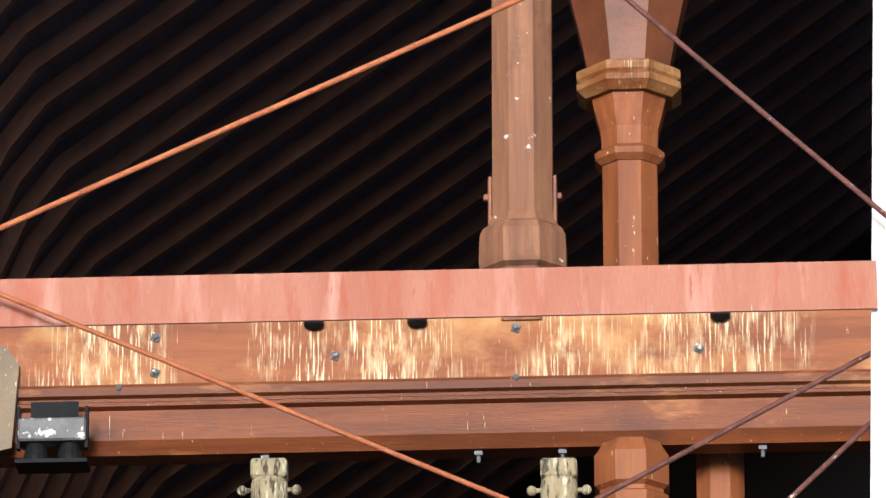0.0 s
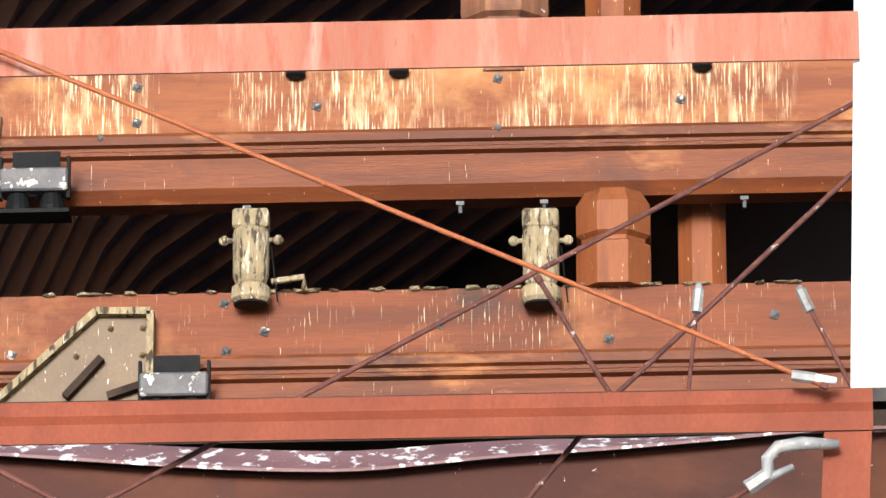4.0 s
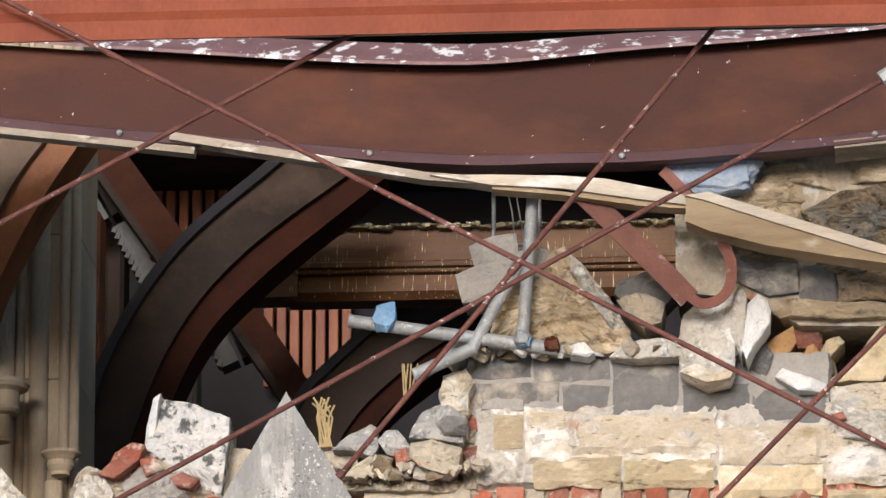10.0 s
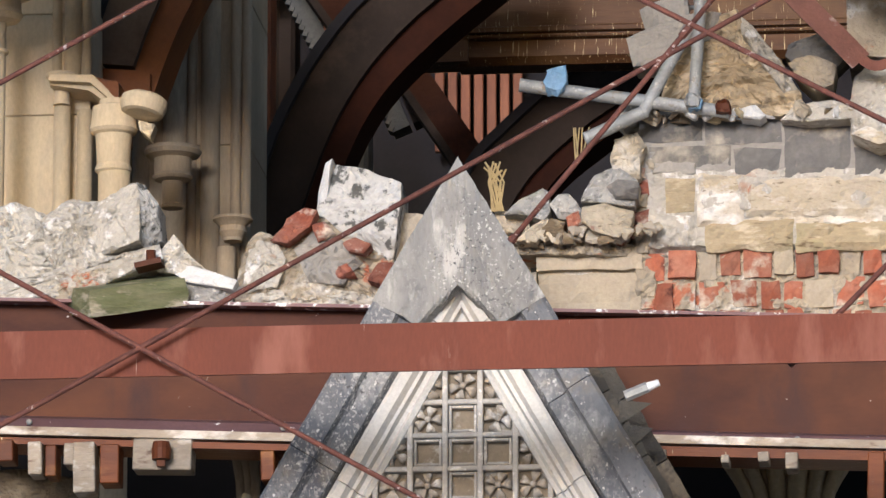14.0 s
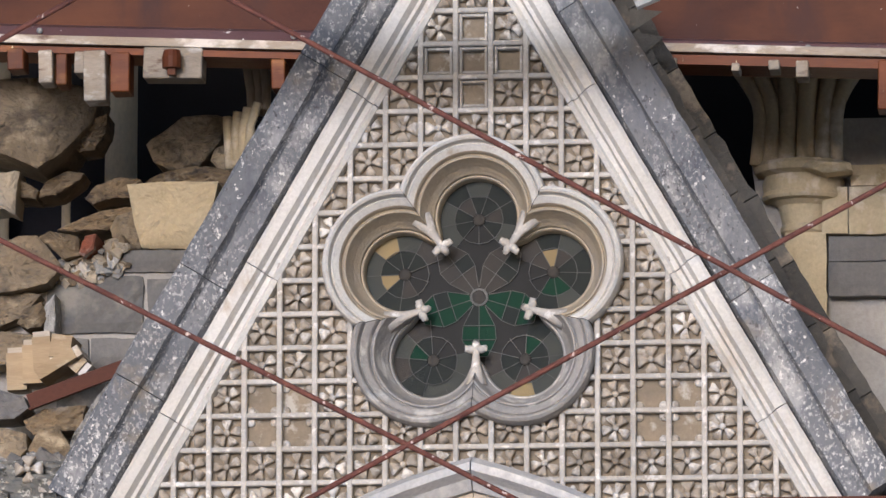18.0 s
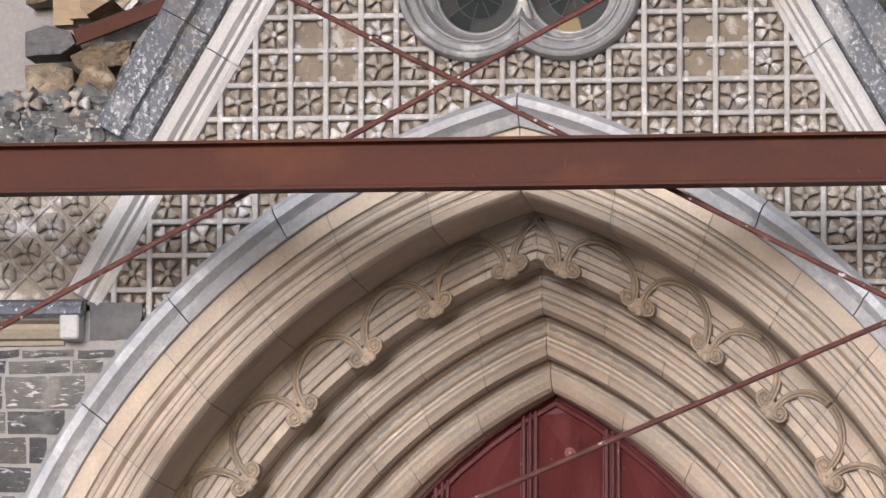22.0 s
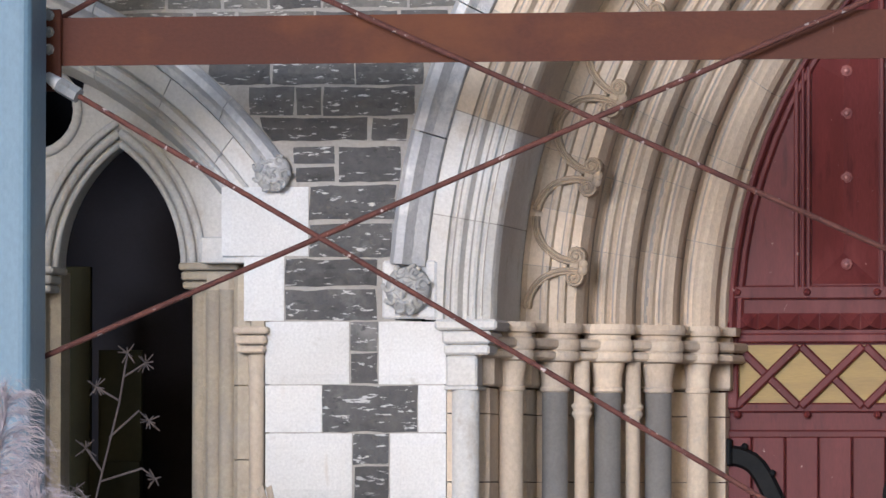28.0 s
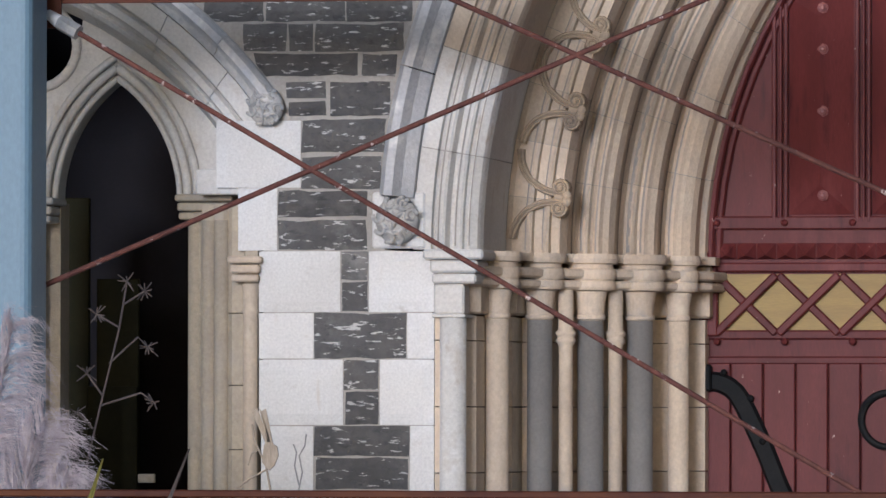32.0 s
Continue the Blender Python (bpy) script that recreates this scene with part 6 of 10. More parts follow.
# spotlights fouled with droppings
def spotlight(x, z0):
    ob = thing("spotlight", "theatre spotlight caked with pale bird droppings", "spotlight", "spotlights on the tie beam", at=(x, TY - 0.12, z0))
    def lp(nm, rows, mt, n=16):
        bm = bm_new()
        lathe(bm, rows, (0, 0), n)
        return part(nm, bm, M[mt], ob, smooth=False)
    barrel = lp("barrel", [(0.075, 0.10), (0.09, 0.14), (0.092, 0.36), (0.085, 0.38)], "guano")
    lp("hood", [(0.085, 0.0), (0.10, 0.02), (0.095, 0.08), (0.07, 0.10)], "guano")
    lp("lens_ring", [(0.06, -0.012), (0.085, -0.01), (0.085, 0.015), (0.06, 0.02)], "iron")
    bm = bm_new()
    box(bm, (0, 0, 0.43), (0.18, 0.14, 0.1), bevel=0.012)
    part("rear_housing", bm, M["guano"], ob)
    for s in (-1, 1):
        bm = bm_new()
        tube(bm, [(s * 0.09, 0, 0.33), (s * 0.13, 0, 0.33)], 0.012, 6)
        bmesh.ops.create_uvsphere(bm, u_segments=8, v_segments=6, radius=0.026, matrix=Matrix.Translation((s * 0.135, 0, 0.33)))
        part("knob", bm, M["guano"], barrel)
    bm = bm_new()
    tube(bm, [(0.1, 0, 0.3), (0.115, 0.02, 0.16), (0.13, 0.05, 0.02)], 0.004, 5)
    part("cable", bm, M["iron"], ob)
    return ob


sp = spotlight(-0.43, 11.86)
spotlight(1.01, 11.83)
bm = bm_new()
tube(bm, [(-0.33, TY - 0.1, 11.98), (-0.17, TY - 0.1, 12.0), (-0.17, TY - 0.05, 11.955)], 0.016, 6)
solid("lamp_bracket", bm, M["guano"], "bent steel bracket beside a spotlight", "bracket")


def floodlight(x, z_, label):
    ob = thing("floodlight", label, "floodlight", "twin floodlights", at=(x, TY - 0.15, z_))
    bm = bm_new()
    box(bm, (0, 0, 0), (0.34, 0.16, 0.12), bevel=0.01)
    housing = part("housing", bm, M["lamp_grey"], ob)
    for s in (-1, 1):
        bm = bm_new()
        box(bm, (s * 0.17, -0.02, 0.02), (0.016, 0.05, 0.22))
        part("bracket", bm, M["iron"], housing)
        bm = bm_new()
        lathe(bm, [(0.06, -0.16), (0.065, -0.13), (0.045, -0.05)], (s * 0.085, 0.0), 14)
        head = part("lamp_head", bm, M["iron"], ob)
        bm = bm_new()
        lathe(bm, [(0.045, -0.168), (0.05, -0.162)], (s * 0.085, 0.0), 14)
        part("lens", bm, GLASS[4], head, "dull grey lens")
    bm = bm_new()
    box(bm, (0, 0, -0.17), (0.36, 0.18, 0.02))
    part("lower_tray", bm, M["iron"], ob)
    bm = bm_new()
    box(bm, (0, 0.09, 0.05), (0.05, 0.14, 0.05))
    box(bm, (0, 0.04, 0.11), (0.24, 0.012, 0.14))
    part("wall_bracket", bm, M["iron"], ob)
    return ob


floodlight(-1.51, 12.50, "grey twin floodlight under the upper tie beam")
floodlight(-0.80, 11.42, "grey twin floodlight under the lower tie beam")
# olive gusset box
gus = thing("gusset", "olive steel gusset plate fouled with droppings", "gusset")
bm = bm_new()
slab(bm, [(-1.75, 11.33), (-1.20, 11.84), (-0.93, 11.835), (-0.93, 11.33)], TY - 0.06, TY - 0.005)
part("plate", bm, M["olive"], gus)
for pts in (((-1.75, 11.33), (-1.20, 11.84)), ((-1.20, 11.84), (-0.93, 11.835)), ((-0.93, 11.835), (-0.93, 11.35)), ((-1.35, 11.40), (-1.17, 11.60)), ((-1.14, 11.40), (-0.93, 11.47))):
    bm = bm_new()
    bar_xz(bm, list(pts), 0.018, TY - 0.12, TY - 0.05)
    part("edge_strip", bm, M["guano"] if pts[0][1] > 11.42 or pts[0][0] < -1.7 else M["timber_dark"], gus)
for x, z_ in ((-1.13, 11.76), (-0.97, 11.76), (-1.3, 11.62), (-0.97, 11.62)):
    bm = bm_new()
    bolt(bm, x, TY - 0.06, z_, 0.014)
    part("rivet", bm, M["olive"], gus)
bm = bm_new()
slab(bm, [(-2.0, 12.4), (-1.73, 12.46), (-1.70, 12.9), (-1.77, 13.0), (-2.0, 13.0)], TY - 0.06, TY - 0.01)
solid("gusset", bm, M["olive"], "olive steel gusset plate at the end of the upper tie beam", "gusset")

# ---- lower nave timbers and arcade ----
def brace_of(ob, y, top, edge, low, face="timber_dark", under="soffit"):
    """A curved brace: dark side between top and edge, red soffit down to low."""
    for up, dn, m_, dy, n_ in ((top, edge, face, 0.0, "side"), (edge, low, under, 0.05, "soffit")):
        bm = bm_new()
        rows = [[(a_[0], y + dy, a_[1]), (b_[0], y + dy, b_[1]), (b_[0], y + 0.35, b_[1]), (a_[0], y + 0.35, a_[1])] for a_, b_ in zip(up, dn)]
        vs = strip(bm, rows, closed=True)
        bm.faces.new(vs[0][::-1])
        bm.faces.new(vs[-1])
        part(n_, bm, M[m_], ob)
    bm = bm_new()
    bar_xz(bm, top, 0.022, y - 0.05, y + 0.02)
    part("upper_edge", bm, M["black"], ob)


ob = thing("arch_brace", "huge dark curved timber arch brace with a red soffit", "brace", "arch braces")
brace_of(ob, 6.0, spline([(-0.642, 9.717), (-1.118, 9.295), (-1.424, 8.789), (-1.572, 8.253)]), spline([(-0.250, 9.706), (-0.819, 9.276), (-1.142, 8.855), (-1.370, 8.248)]), spline([(-0.175, 9.639), (-0.731, 9.186), (-1.033, 8.831), (-1.265, 8.246)]))
bm = bm_new()
box(bm, (-1.42, 6.18, 4.22), (0.30, 0.34, 8.06), bevel=0.02)
part("post", bm, M["timber_dark"], ob)
ob = thing("arch_brace", "dark curved timber arch brace standing on a stone corbel", "brace", "arch braces")
brace_of(ob, 3.5, spline([(-1.527, 9.218), (-1.716, 8.959), (-1.830, 8.699), (-1.869, 8.469)]), spline([(-1.275, 9.235), (-1.483, 8.952), (-1.615, 8.669), (-1.692, 8.454)]), spline([(-1.147, 9.231), (-1.361, 8.908), (-1.514, 8.619), (-1.621, 8.329)]), "timber_brace", "timber_amber")
bm = bm_new()
slab(bm, [(-1.858, 8.454), (-1.690, 8.440), (-1.624, 8.425), (-1.628, 8.330), (-1.770, 8.328), (-1.856, 8.371)], 3.52, 3.8)
part("foot_block", bm, M["timber_amber"], ob, "orange stained foot of the brace")
bm = bm_new()
slab(bm, [(-1.86, 8.37), (-1.72, 8.335), (-1.72, 8.15), (-1.86, 8.15)], 3.3, 3.7)
part("bearing_block", bm, M["timber_amber"], ob)
ob = thing("arch_brace", "dark curved timber arch brace deeper in the nave", "brace", "arch braces")
brace_of(ob, 7.6, spline([(0.074, 9.764), (-0.033, 9.614), (-0.299, 9.398), (-0.565, 9.154), (-0.698, 9.014), (-0.830, 8.760)]), spline([(0.204, 9.521), (0.018, 9.308), (-0.168, 9.177), (-0.367, 9.005), (-0.486, 8.860), (-0.619, 8.620)]), spline([(0.283, 9.464), (0.097, 9.265), (-0.089, 9.121), (-0.288, 8.963), (-0.407, 8.804), (-0.540, 8.591)]))
tie2 = moulded_tie("tie_beam", -0.717, 6.0, 7.0, 9.648, 0.316, M["timber_brown"], "brown timber tie beam crusted with droppings")
bm = bm_new()
slab(bm, [(-0.665, 9.650), (-0.665, 9.341), (-0.957, 9.338), (-0.913, 9.396)], 7.0, 7.2)
part("sloping_end", bm, M["timber_brown"], tie2)
rgt = random.Random(17)
for k in range(60):
    bm = bm_new()
    rock(bm, (-0.659 + k * 0.045, 6.985, 9.648 + rgt.uniform(-0.004, 0.010)), (0.06, 0.10, rgt.uniform(0.008, 0.018)), 900 + k, None, 0.25, 2, 0.6)
    part("dropping_crust", bm, M["guano"], tie2)
timber = thing("brace_timber", "red-brown diagonal roof brace with a chamfered edge", "brace", "diagonal braces")
bm = bm_new()
bar_xz(bm, [(-1.746, 10.406), (-1.325, 9.802)], 0.083, 8.0, 8.25)
part("beam", bm, M["timber_mid"], timber)
bm = bm_new()
bar_xz(bm, [(-1.814, 10.359), (-1.393, 9.755)], 0.018, 7.97, 8.2)
part("chamfer_strip", bm, M["timber_dark"], timber)
timber = thing("brace_timber", "red-brown diagonal roof brace with a chamfered edge", "brace", "diagonal braces")
bm = bm_new()
bar_xz(bm, [(-1.059, 9.587), (-0.715, 9.069)], 0.072, 8.0, 8.25)
part("beam", bm, M["timber_mid"], timber)
bm = bm_new()
bar_xz(bm, [(-1.119, 9.547), (-0.775, 9.029)], 0.018, 7.97, 8.2)
part("chamfer_strip", bm, M["timber_dark"], timber)
bm = bm_new()
box(bm, (-1.929, 4.3, 4.821), (0.082, 0.25, 9.242), bevel=0.02)
solid("wall_post", bm, M["timber_red"], "dark red timber wall post", "post", "wall posts")
bm = bm_new()
box(bm, (-1.667, 7.4, 5.029), (0.103, 0.25, 9.658), bevel=0.02)
solid("wall_post", bm, M["timber_red"], "dark red timber wall post", "post", "wall posts")
bm = bm_new()
box(bm, (-1.736, 8.9, 5.339), (0.096, 0.25, 10.278), bevel=0.02)
solid("wall_post", bm, M["timber_dark"], "dark red timber wall post", "post", "wall posts")
bm = bm_new()
box(bm, (-1.365, 8.9, 4.898), (0.075, 0.25, 9.396), bevel=0.02)
solid("wall_post", bm, M["grey_stone"], "dim grey stone wall shaft", "post", "wall posts")
for x0, z0, x1, z1 in ((-1.935, 10.410, -1.756, 10.093), (-1.657, 10.085, -1.491, 9.765), (-1.211, 9.581, -1.124, 9.375), (-1.567, 9.520, -1.498, 9.351)):
    ob = thing("dogtooth_trim", "grey toothed stone moulding of a nave arch", "moulding", "nave arch mouldings")
    for off, hw, m_ in ((0.0, 0.045, "grey_stone"), (0.085, 0.022, "timber_dark"), (0.125, 0.016, "grey_stone")):
        dd = Vector((x1 - x0, z1 - z0)).normalized()
        bm = bm_new()
        bar_xz(bm, [(x0 - dd.y * off, z0 + dd.x * off), (x1 - dd.y * off, z1 + dd.x * off)], hw, 8.4, 8.55)
        part("fillet", bm, M[m_], ob)
    n = int(math.hypot(x1 - x0, z1 - z0) / 0.035)
    for k in range(n):
        u = (k + 0.5) / n
        bm = bm_new()
        box(bm, (x0 + (x1 - x0) * u + dd.y * 0.045, 8.44, z0 + (z1 - z0) * u - dd.x * 0.045), (0.024, 0.10, 0.024), turn(0, 45 + math.degrees(math.atan2(-dd.y, dd.x)), 0))
        part("tooth", bm, M["grey_stone"], ob)
screen = thing("boarded_screen", "screen of spaced vertical red-brown boards", "screen")
for x0, x1, z0, z1 in ((-1.855, -1.131, 10.493, 11.503), (-1.204, -0.703, 9.887, 10.365)):
    for k in range(int((x1 - x0) / 0.068)):
        bm = bm_new()
        box(bm, (x0 + k * 0.068, 11.0, (z0 + z1) / 2), (0.048, 0.05, z1 - z0), bevel=0.004)
        part("board", bm, M["board_red"], screen)
# black sheet in place of the shade behind the boards
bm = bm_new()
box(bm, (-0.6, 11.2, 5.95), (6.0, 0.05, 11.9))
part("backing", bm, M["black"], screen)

# unseen sheets added above the first bays to shade the nave below
bm = bm_new()
box(bm, (2.0, 5.6, 10.09), (14, 0.8, 0.10))
box(bm, (2.0, 12.65, 10.95), (14, 2.7, 0.10))
rows = []
for k in range(14):
    x = -7.55 + k * 1.3
    back = 3.0 if x > -1.4 else 2.0
    up = 0.286 + 0.0035 * max(0.0, -x) ** 1.2
    rows.append([(x, y, 1.6 + (y + 23.0) * up + dz) for y, dz in ((1.4, 0.0), (back, 0.0), (back, 0.06), (1.4, 0.06))])
strip(bm, rows, closed=True)
box(bm, (2.0, 9.4, 10.98), (16, 3.4, 0.06))
solid("loft_floor", bm, M["timber_dark"], "unseen dark lid added to shade the arch braces", "floor", kind="structure")
# added black sheet: stands in for the shade in the wall's cavities
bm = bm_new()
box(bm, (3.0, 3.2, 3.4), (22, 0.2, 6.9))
solid("wall_partition", bm, M["black"], "added black wall in place of the shade behind the west front", "wall", kind="structure")

# ---- remains of the west wall ----
west = thing("wall_west", "broken west wall of stone, brick and mortar with a ragged top", "wall", kind="structure")
bm = bm_new()
slab(bm, [(-6, 0), (-1.9, 0), (-1.9, 2.6), (1.9, 2.6), (1.9, 0), (12, 0), (12, 4.7), (1.0, 4.7), (0.9, 4.7), (-0.9, 4.7), (-1.3, 5.72), (-2.2, 5.4), (-2.2, 6.6), (-6, 6.6)], 1.95, 2.4)
part("core", bm, M["mortar"], west)
bm = bm_new()
slab(bm, [(0.13, 6.5), (3.6, 6.5), (3.6, 7.9), (2.6, 7.62), (2.2, 7.42), (1.9, 7.44), (1.6, 7.46), (1.3, 7.58), (0.56, 7.64), (0.53, 7.2), (0.15, 7.13)], 1.335, 1.9)
part("core", bm, M["rubble"], west)
bm = bm_new()
slab(bm, [(-2.6, 6.55), (-0.30, 6.55), (-0.34, 6.95), (-0.6, 7.1), (-1.0, 6.95), (-1.3, 6.95), (-1.9, 7.0), (-2.6, 7.0)], 1.2, 1.9)
part("core", bm, M["rubble"], west)
bm = bm_new()
slab(bm, [(-0.34, 6.5), (0.15, 6.5), (0.15, 7.05), (-0.34, 7.0)], 1.25, 1.9)
part("core", bm, M["rubble"], west)
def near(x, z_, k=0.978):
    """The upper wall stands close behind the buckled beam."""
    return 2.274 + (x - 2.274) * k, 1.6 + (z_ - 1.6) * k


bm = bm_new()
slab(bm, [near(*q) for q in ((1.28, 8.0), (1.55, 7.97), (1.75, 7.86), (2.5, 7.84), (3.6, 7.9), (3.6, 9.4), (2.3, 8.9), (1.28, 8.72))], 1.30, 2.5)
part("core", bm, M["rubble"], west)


def W(x0, x1, z0, z1, y, mat, name, rough=0.012):
    return block(x0 + 0.005, x1 - 0.005, z0 + 0.005, z1 - 0.005, y, M[mat], west, name, rough, 0.12)


rgw = random.Random(21)
# dusty basalt courses
for x0, x1, z0, z1 in ((0.524, 0.773, 7.537, 7.659), (0.769, 1.061, 7.522, 7.644), (1.061, 1.315, 7.385, 7.620), (1.320, 1.573, 7.385, 7.507), (1.574, 1.856, 7.349, 7.483), (0.560, 0.873, 7.440, 7.529), (0.877, 1.057, 7.401, 7.512)):
    W(x0, x1, z0, z1, 1.295, "basalt_dusty", "basalt_block", 0.009)
# pale stone course, eroded and smeared with mortar
def crust(x0, x1, z0, z1, y, amp, mat, name, seed, cell=0.013, freq=7.0, label="", top=None):
    """An uneven skin of mortar: it stands proud of the stones here and sinks behind them there."""
    nx, nz = max(3, int((x1 - x0) / cell)), max(3, int((z1 - z0) / cell))
    rows = []
    for j in range(nz + 1):
        row = []
        for i in range(nx + 1):
            x, z_ = x0 + (x1 - x0) * i / nx, z0 + (z1 - z0) * j / nz
            if top:
                z_ = z0 + (top(x) - z0) * j / nz
            q = Vector((x * freq, seed, z_ * freq * 1.5))
            h = noise.fractal(q, 0.7, 2.1, 6)
            rim = i in (0, nx) or j in (0, nz)
            row.append((x + 0.012 * noise.noise(q * 3), y - amp * h + (0.05 if rim else 0), z_ + 0.012 * noise.noise(q * 3 + Vector((7, 0, 0)))))
        rows.append(row)
    bm = bm_new()
    strip(bm, rows)
    return part(name, bm, M[mat], west, label)


for x0, x1, z0, z1, m_, ro in ((0.623, 0.740, 7.266, 7.403, "olive_stone", 0.008), (0.565, 0.740, 7.139, 7.267, "bleached", 0.014), (0.740, 0.915, 7.204, 7.418, "facing", 0.014), (0.915, 1.446, 7.237, 7.395, "facing", 0.012), (0.769, 1.102, 7.113, 7.241, "olive_stone", 0.012), (1.102, 1.439, 7.108, 7.223, "olive_stone", 0.012), (1.448, 1.838, 7.192, 7.346, "facing", 0.012), (1.447, 1.837, 7.069, 7.192, "yellowstone", 0.014), (1.846, 2.140, 7.110, 7.319, "facing", 0.012), (2.143, 2.407, 7.055, 7.183, "bleached", 0.016), (1.844, 2.138, 7.038, 7.106, "olive_stone", 0.012)):
    W(x0, x1, z0, z1, 1.285, m_, "limestone_block", ro)
for x0, x1, z0, z1 in ((0.145, 0.545, 7.06, 7.155), (0.15, 0.535, 6.86, 7.055), (0.15, 0.54, 6.62, 6.855)):
    W(x0, x1, z0, z1, 1.30, "pale", "limestone_block", 0.01)
crust(0.749, 1.457, 7.263, 7.408, 1.279, 0.014, "bleached", "mortar_skin", 1.0)
crust(0.573, 0.748, 7.407, 7.472, 1.284, 0.014, "mortar", "mortar_skin", 2.0)
crust(1.456, 2.120, 7.210, 7.347, 1.281, 0.012, "facing", "mortar_skin", 3.0)
crust(0.811, 1.435, 7.200, 7.260, 1.286, 0.016, "facing", "mortar_skin", 5.0)
crust(0.545, 2.42, 7.13, 7.44, 1.291, 0.010, "bleached", "mortar_skin", 31.0)
# brick courses, on edge, half hidden by mortar
for row, (z0, z1) in enumerate(((7.022, 7.135), (6.908, 7.018), (6.79, 6.904), (6.68, 6.786))):
    x = 0.545 + 0.03 * (row % 2)
    while x < 2.35:
        w = rgw.choice((0.076, 0.08, 0.078, 0.11))
        if rgw.random() < 0.93:
            mat = "brick_pink" if rgw.random() < 0.84 else ("pale" if rgw.random() < 0.5 else "rubble")
            dz = rgw.uniform(-0.012, 0.006)
            W(x, x + w, z0 + dz, z1 + dz, 1.305 + rgw.uniform(-0.02, 0.012), mat, "brick", 0.010)
        x += w + 0.004
crust(0.55, 2.42, 6.66, 7.13, 1.320, 0.034, "rubble", "mortar_skin", 9.0, freq=9.0)
# toothed edge of brick up the broken side
for k in range(7):
    z0 = 7.12 + k * 0.055
    W(0.50 + rgw.uniform(-0.02, 0.02), 0.585 + rgw.uniform(-0.03, 0.01), z0, z0 + 0.06, 1.29, "brick" if k % 3 else "rubble", "brick", 0.02)
crust(0.50, 0.60, 6.9, 7.50, 1.30, 0.03, "rubble", "mortar_skin", 14.0)
crust(0.528, 1.874, 7.363, 7.631, 1.297, 0.007, "mortar", "mortar_skin", 15.0)
# great rough stones at the upper right
for outline, y, m_, seed, ro, tl, fr in (
        ([(1.464, 8.196), (1.528, 8.260), (1.758, 8.256), (1.904, 8.219), (1.778, 8.148), (1.756, 8.040), (1.506, 8.109)], 1.25, "tan_rock", 865, 0.02, (0, 0), 14),
        ([(1.768, 8.141), (1.904, 8.216), (2.093, 8.248), (2.256, 8.254), (2.251, 7.960), (2.089, 7.954), (1.881, 7.992)], 1.24, "rock", 866, 0.034, (0, 0.1), 10),
        ([(1.915, 8.256), (1.926, 8.347), (2.144, 8.352), (2.143, 8.257), (2.093, 8.258)], 1.26, "tan_rock", 867, 0.006, (0, 0), 14),
        ([(2.149, 8.261), (2.151, 8.357), (2.345, 8.357), (2.344, 8.266)], 1.26, "tan_rock", 868, 0.006, (0, 0), 14),
        ([(1.569, 8.252), (1.633, 8.331), (1.910, 8.348), (1.908, 8.231), (1.758, 8.260)], 1.262, "tan_rock", 869, 0.01, (0, 0), 14),
        ([(2.260, 8.259), (2.385, 8.270), (2.380, 7.945), (2.259, 7.947)], 1.26, "mortar", 870, 0.012, (0, 0), 14),
        ([(1.484, 8.051), (1.651, 8.079), (1.703, 8.000), (1.755, 7.956), (1.629, 7.958), (1.504, 8.003)], 1.26, "rock", 871, 0.022, (0, 0.2), 20),
        ([(1.494, 8.006), (1.629, 7.987), (1.755, 7.967), (1.757, 7.846), (1.649, 7.827), (1.503, 7.898)], 1.27, "basalt_dusty", 872, 0.012, (0, 0.1), 14),
        ([(1.761, 7.939), (1.880, 7.945), (1.904, 7.889), (1.899, 7.790), (1.759, 7.801)], 1.26, "basalt_dusty", 873, 0.006, (0, 0), 14),
        ([(1.776, 7.953), (1.880, 7.977), (2.172, 7.946), (2.191, 7.806), (1.903, 7.796), (1.900, 7.908)], 1.25, "rock", 874, 0.026, (0, 0.1), 14),
        ([(1.650, 7.823), (1.899, 7.793), (2.149, 7.798), (2.161, 7.759), (2.086, 7.739), (1.898, 7.729), (1.690, 7.749), (1.649, 7.780)], 1.24, "tan_rock", 875, 0.008, (0, -0.1), 14),
        ([(2.155, 7.903), (2.296, 7.897), (2.379, 7.878), (2.377, 7.792), (2.190, 7.800)], 1.25, "rock", 876, 0.016, (0, 0), 14)):
    bm = bm_new()
    chunk(bm, outline, y, 0.2, seed, ro, tl, 2.0, 0.013, 3, fr)
    part("rough_stone", bm, M[m_], west)
bm = bm_new()
rock(bm, (1.439, 1.17, 8.348), (0.34, 0.12, 0.24), 5, rough=0.2, cuts=9)
part("membrane", bm, M["bluetarp"], west, "torn blue-grey membrane")
# lower left courses
for x0, x1, z0, z1 in ((-1.473, -1.174, 5.644, 5.737), (-1.731, -1.360, 5.419, 5.639), (-1.354, -1.173, 5.419, 5.630), (-1.561, -1.172, 5.290, 5.410), (-1.772, -1.565, 5.278, 5.411), (-1.686, -1.182, 5.148, 5.285), (-1.769, -1.265, 4.982, 5.145)):
    W(x0, x1, z0, z1, 1.45, "course_grey", "stone_block", 0.010)
bm = bm_new()
slab(bm, [(-2.6, 4.6), (-0.7, 4.6), (-0.7, 5.2), (-1.104, 5.736), (-1.693, 5.640), (-2.0, 5.385), (-2.6, 5.0)], 1.47, 1.95)
part("core", bm, M["mortar"], west)
# pier wall at the lower right
bm = bm_new()
slab(bm, [(0.7, 4.7), (2.6, 4.7), (2.6, 6.331), (1.169, 6.331), (0.835, 6.163), (0.9, 5.7)], 2.28, 2.6)
part("core", bm, M["mortar"], west)

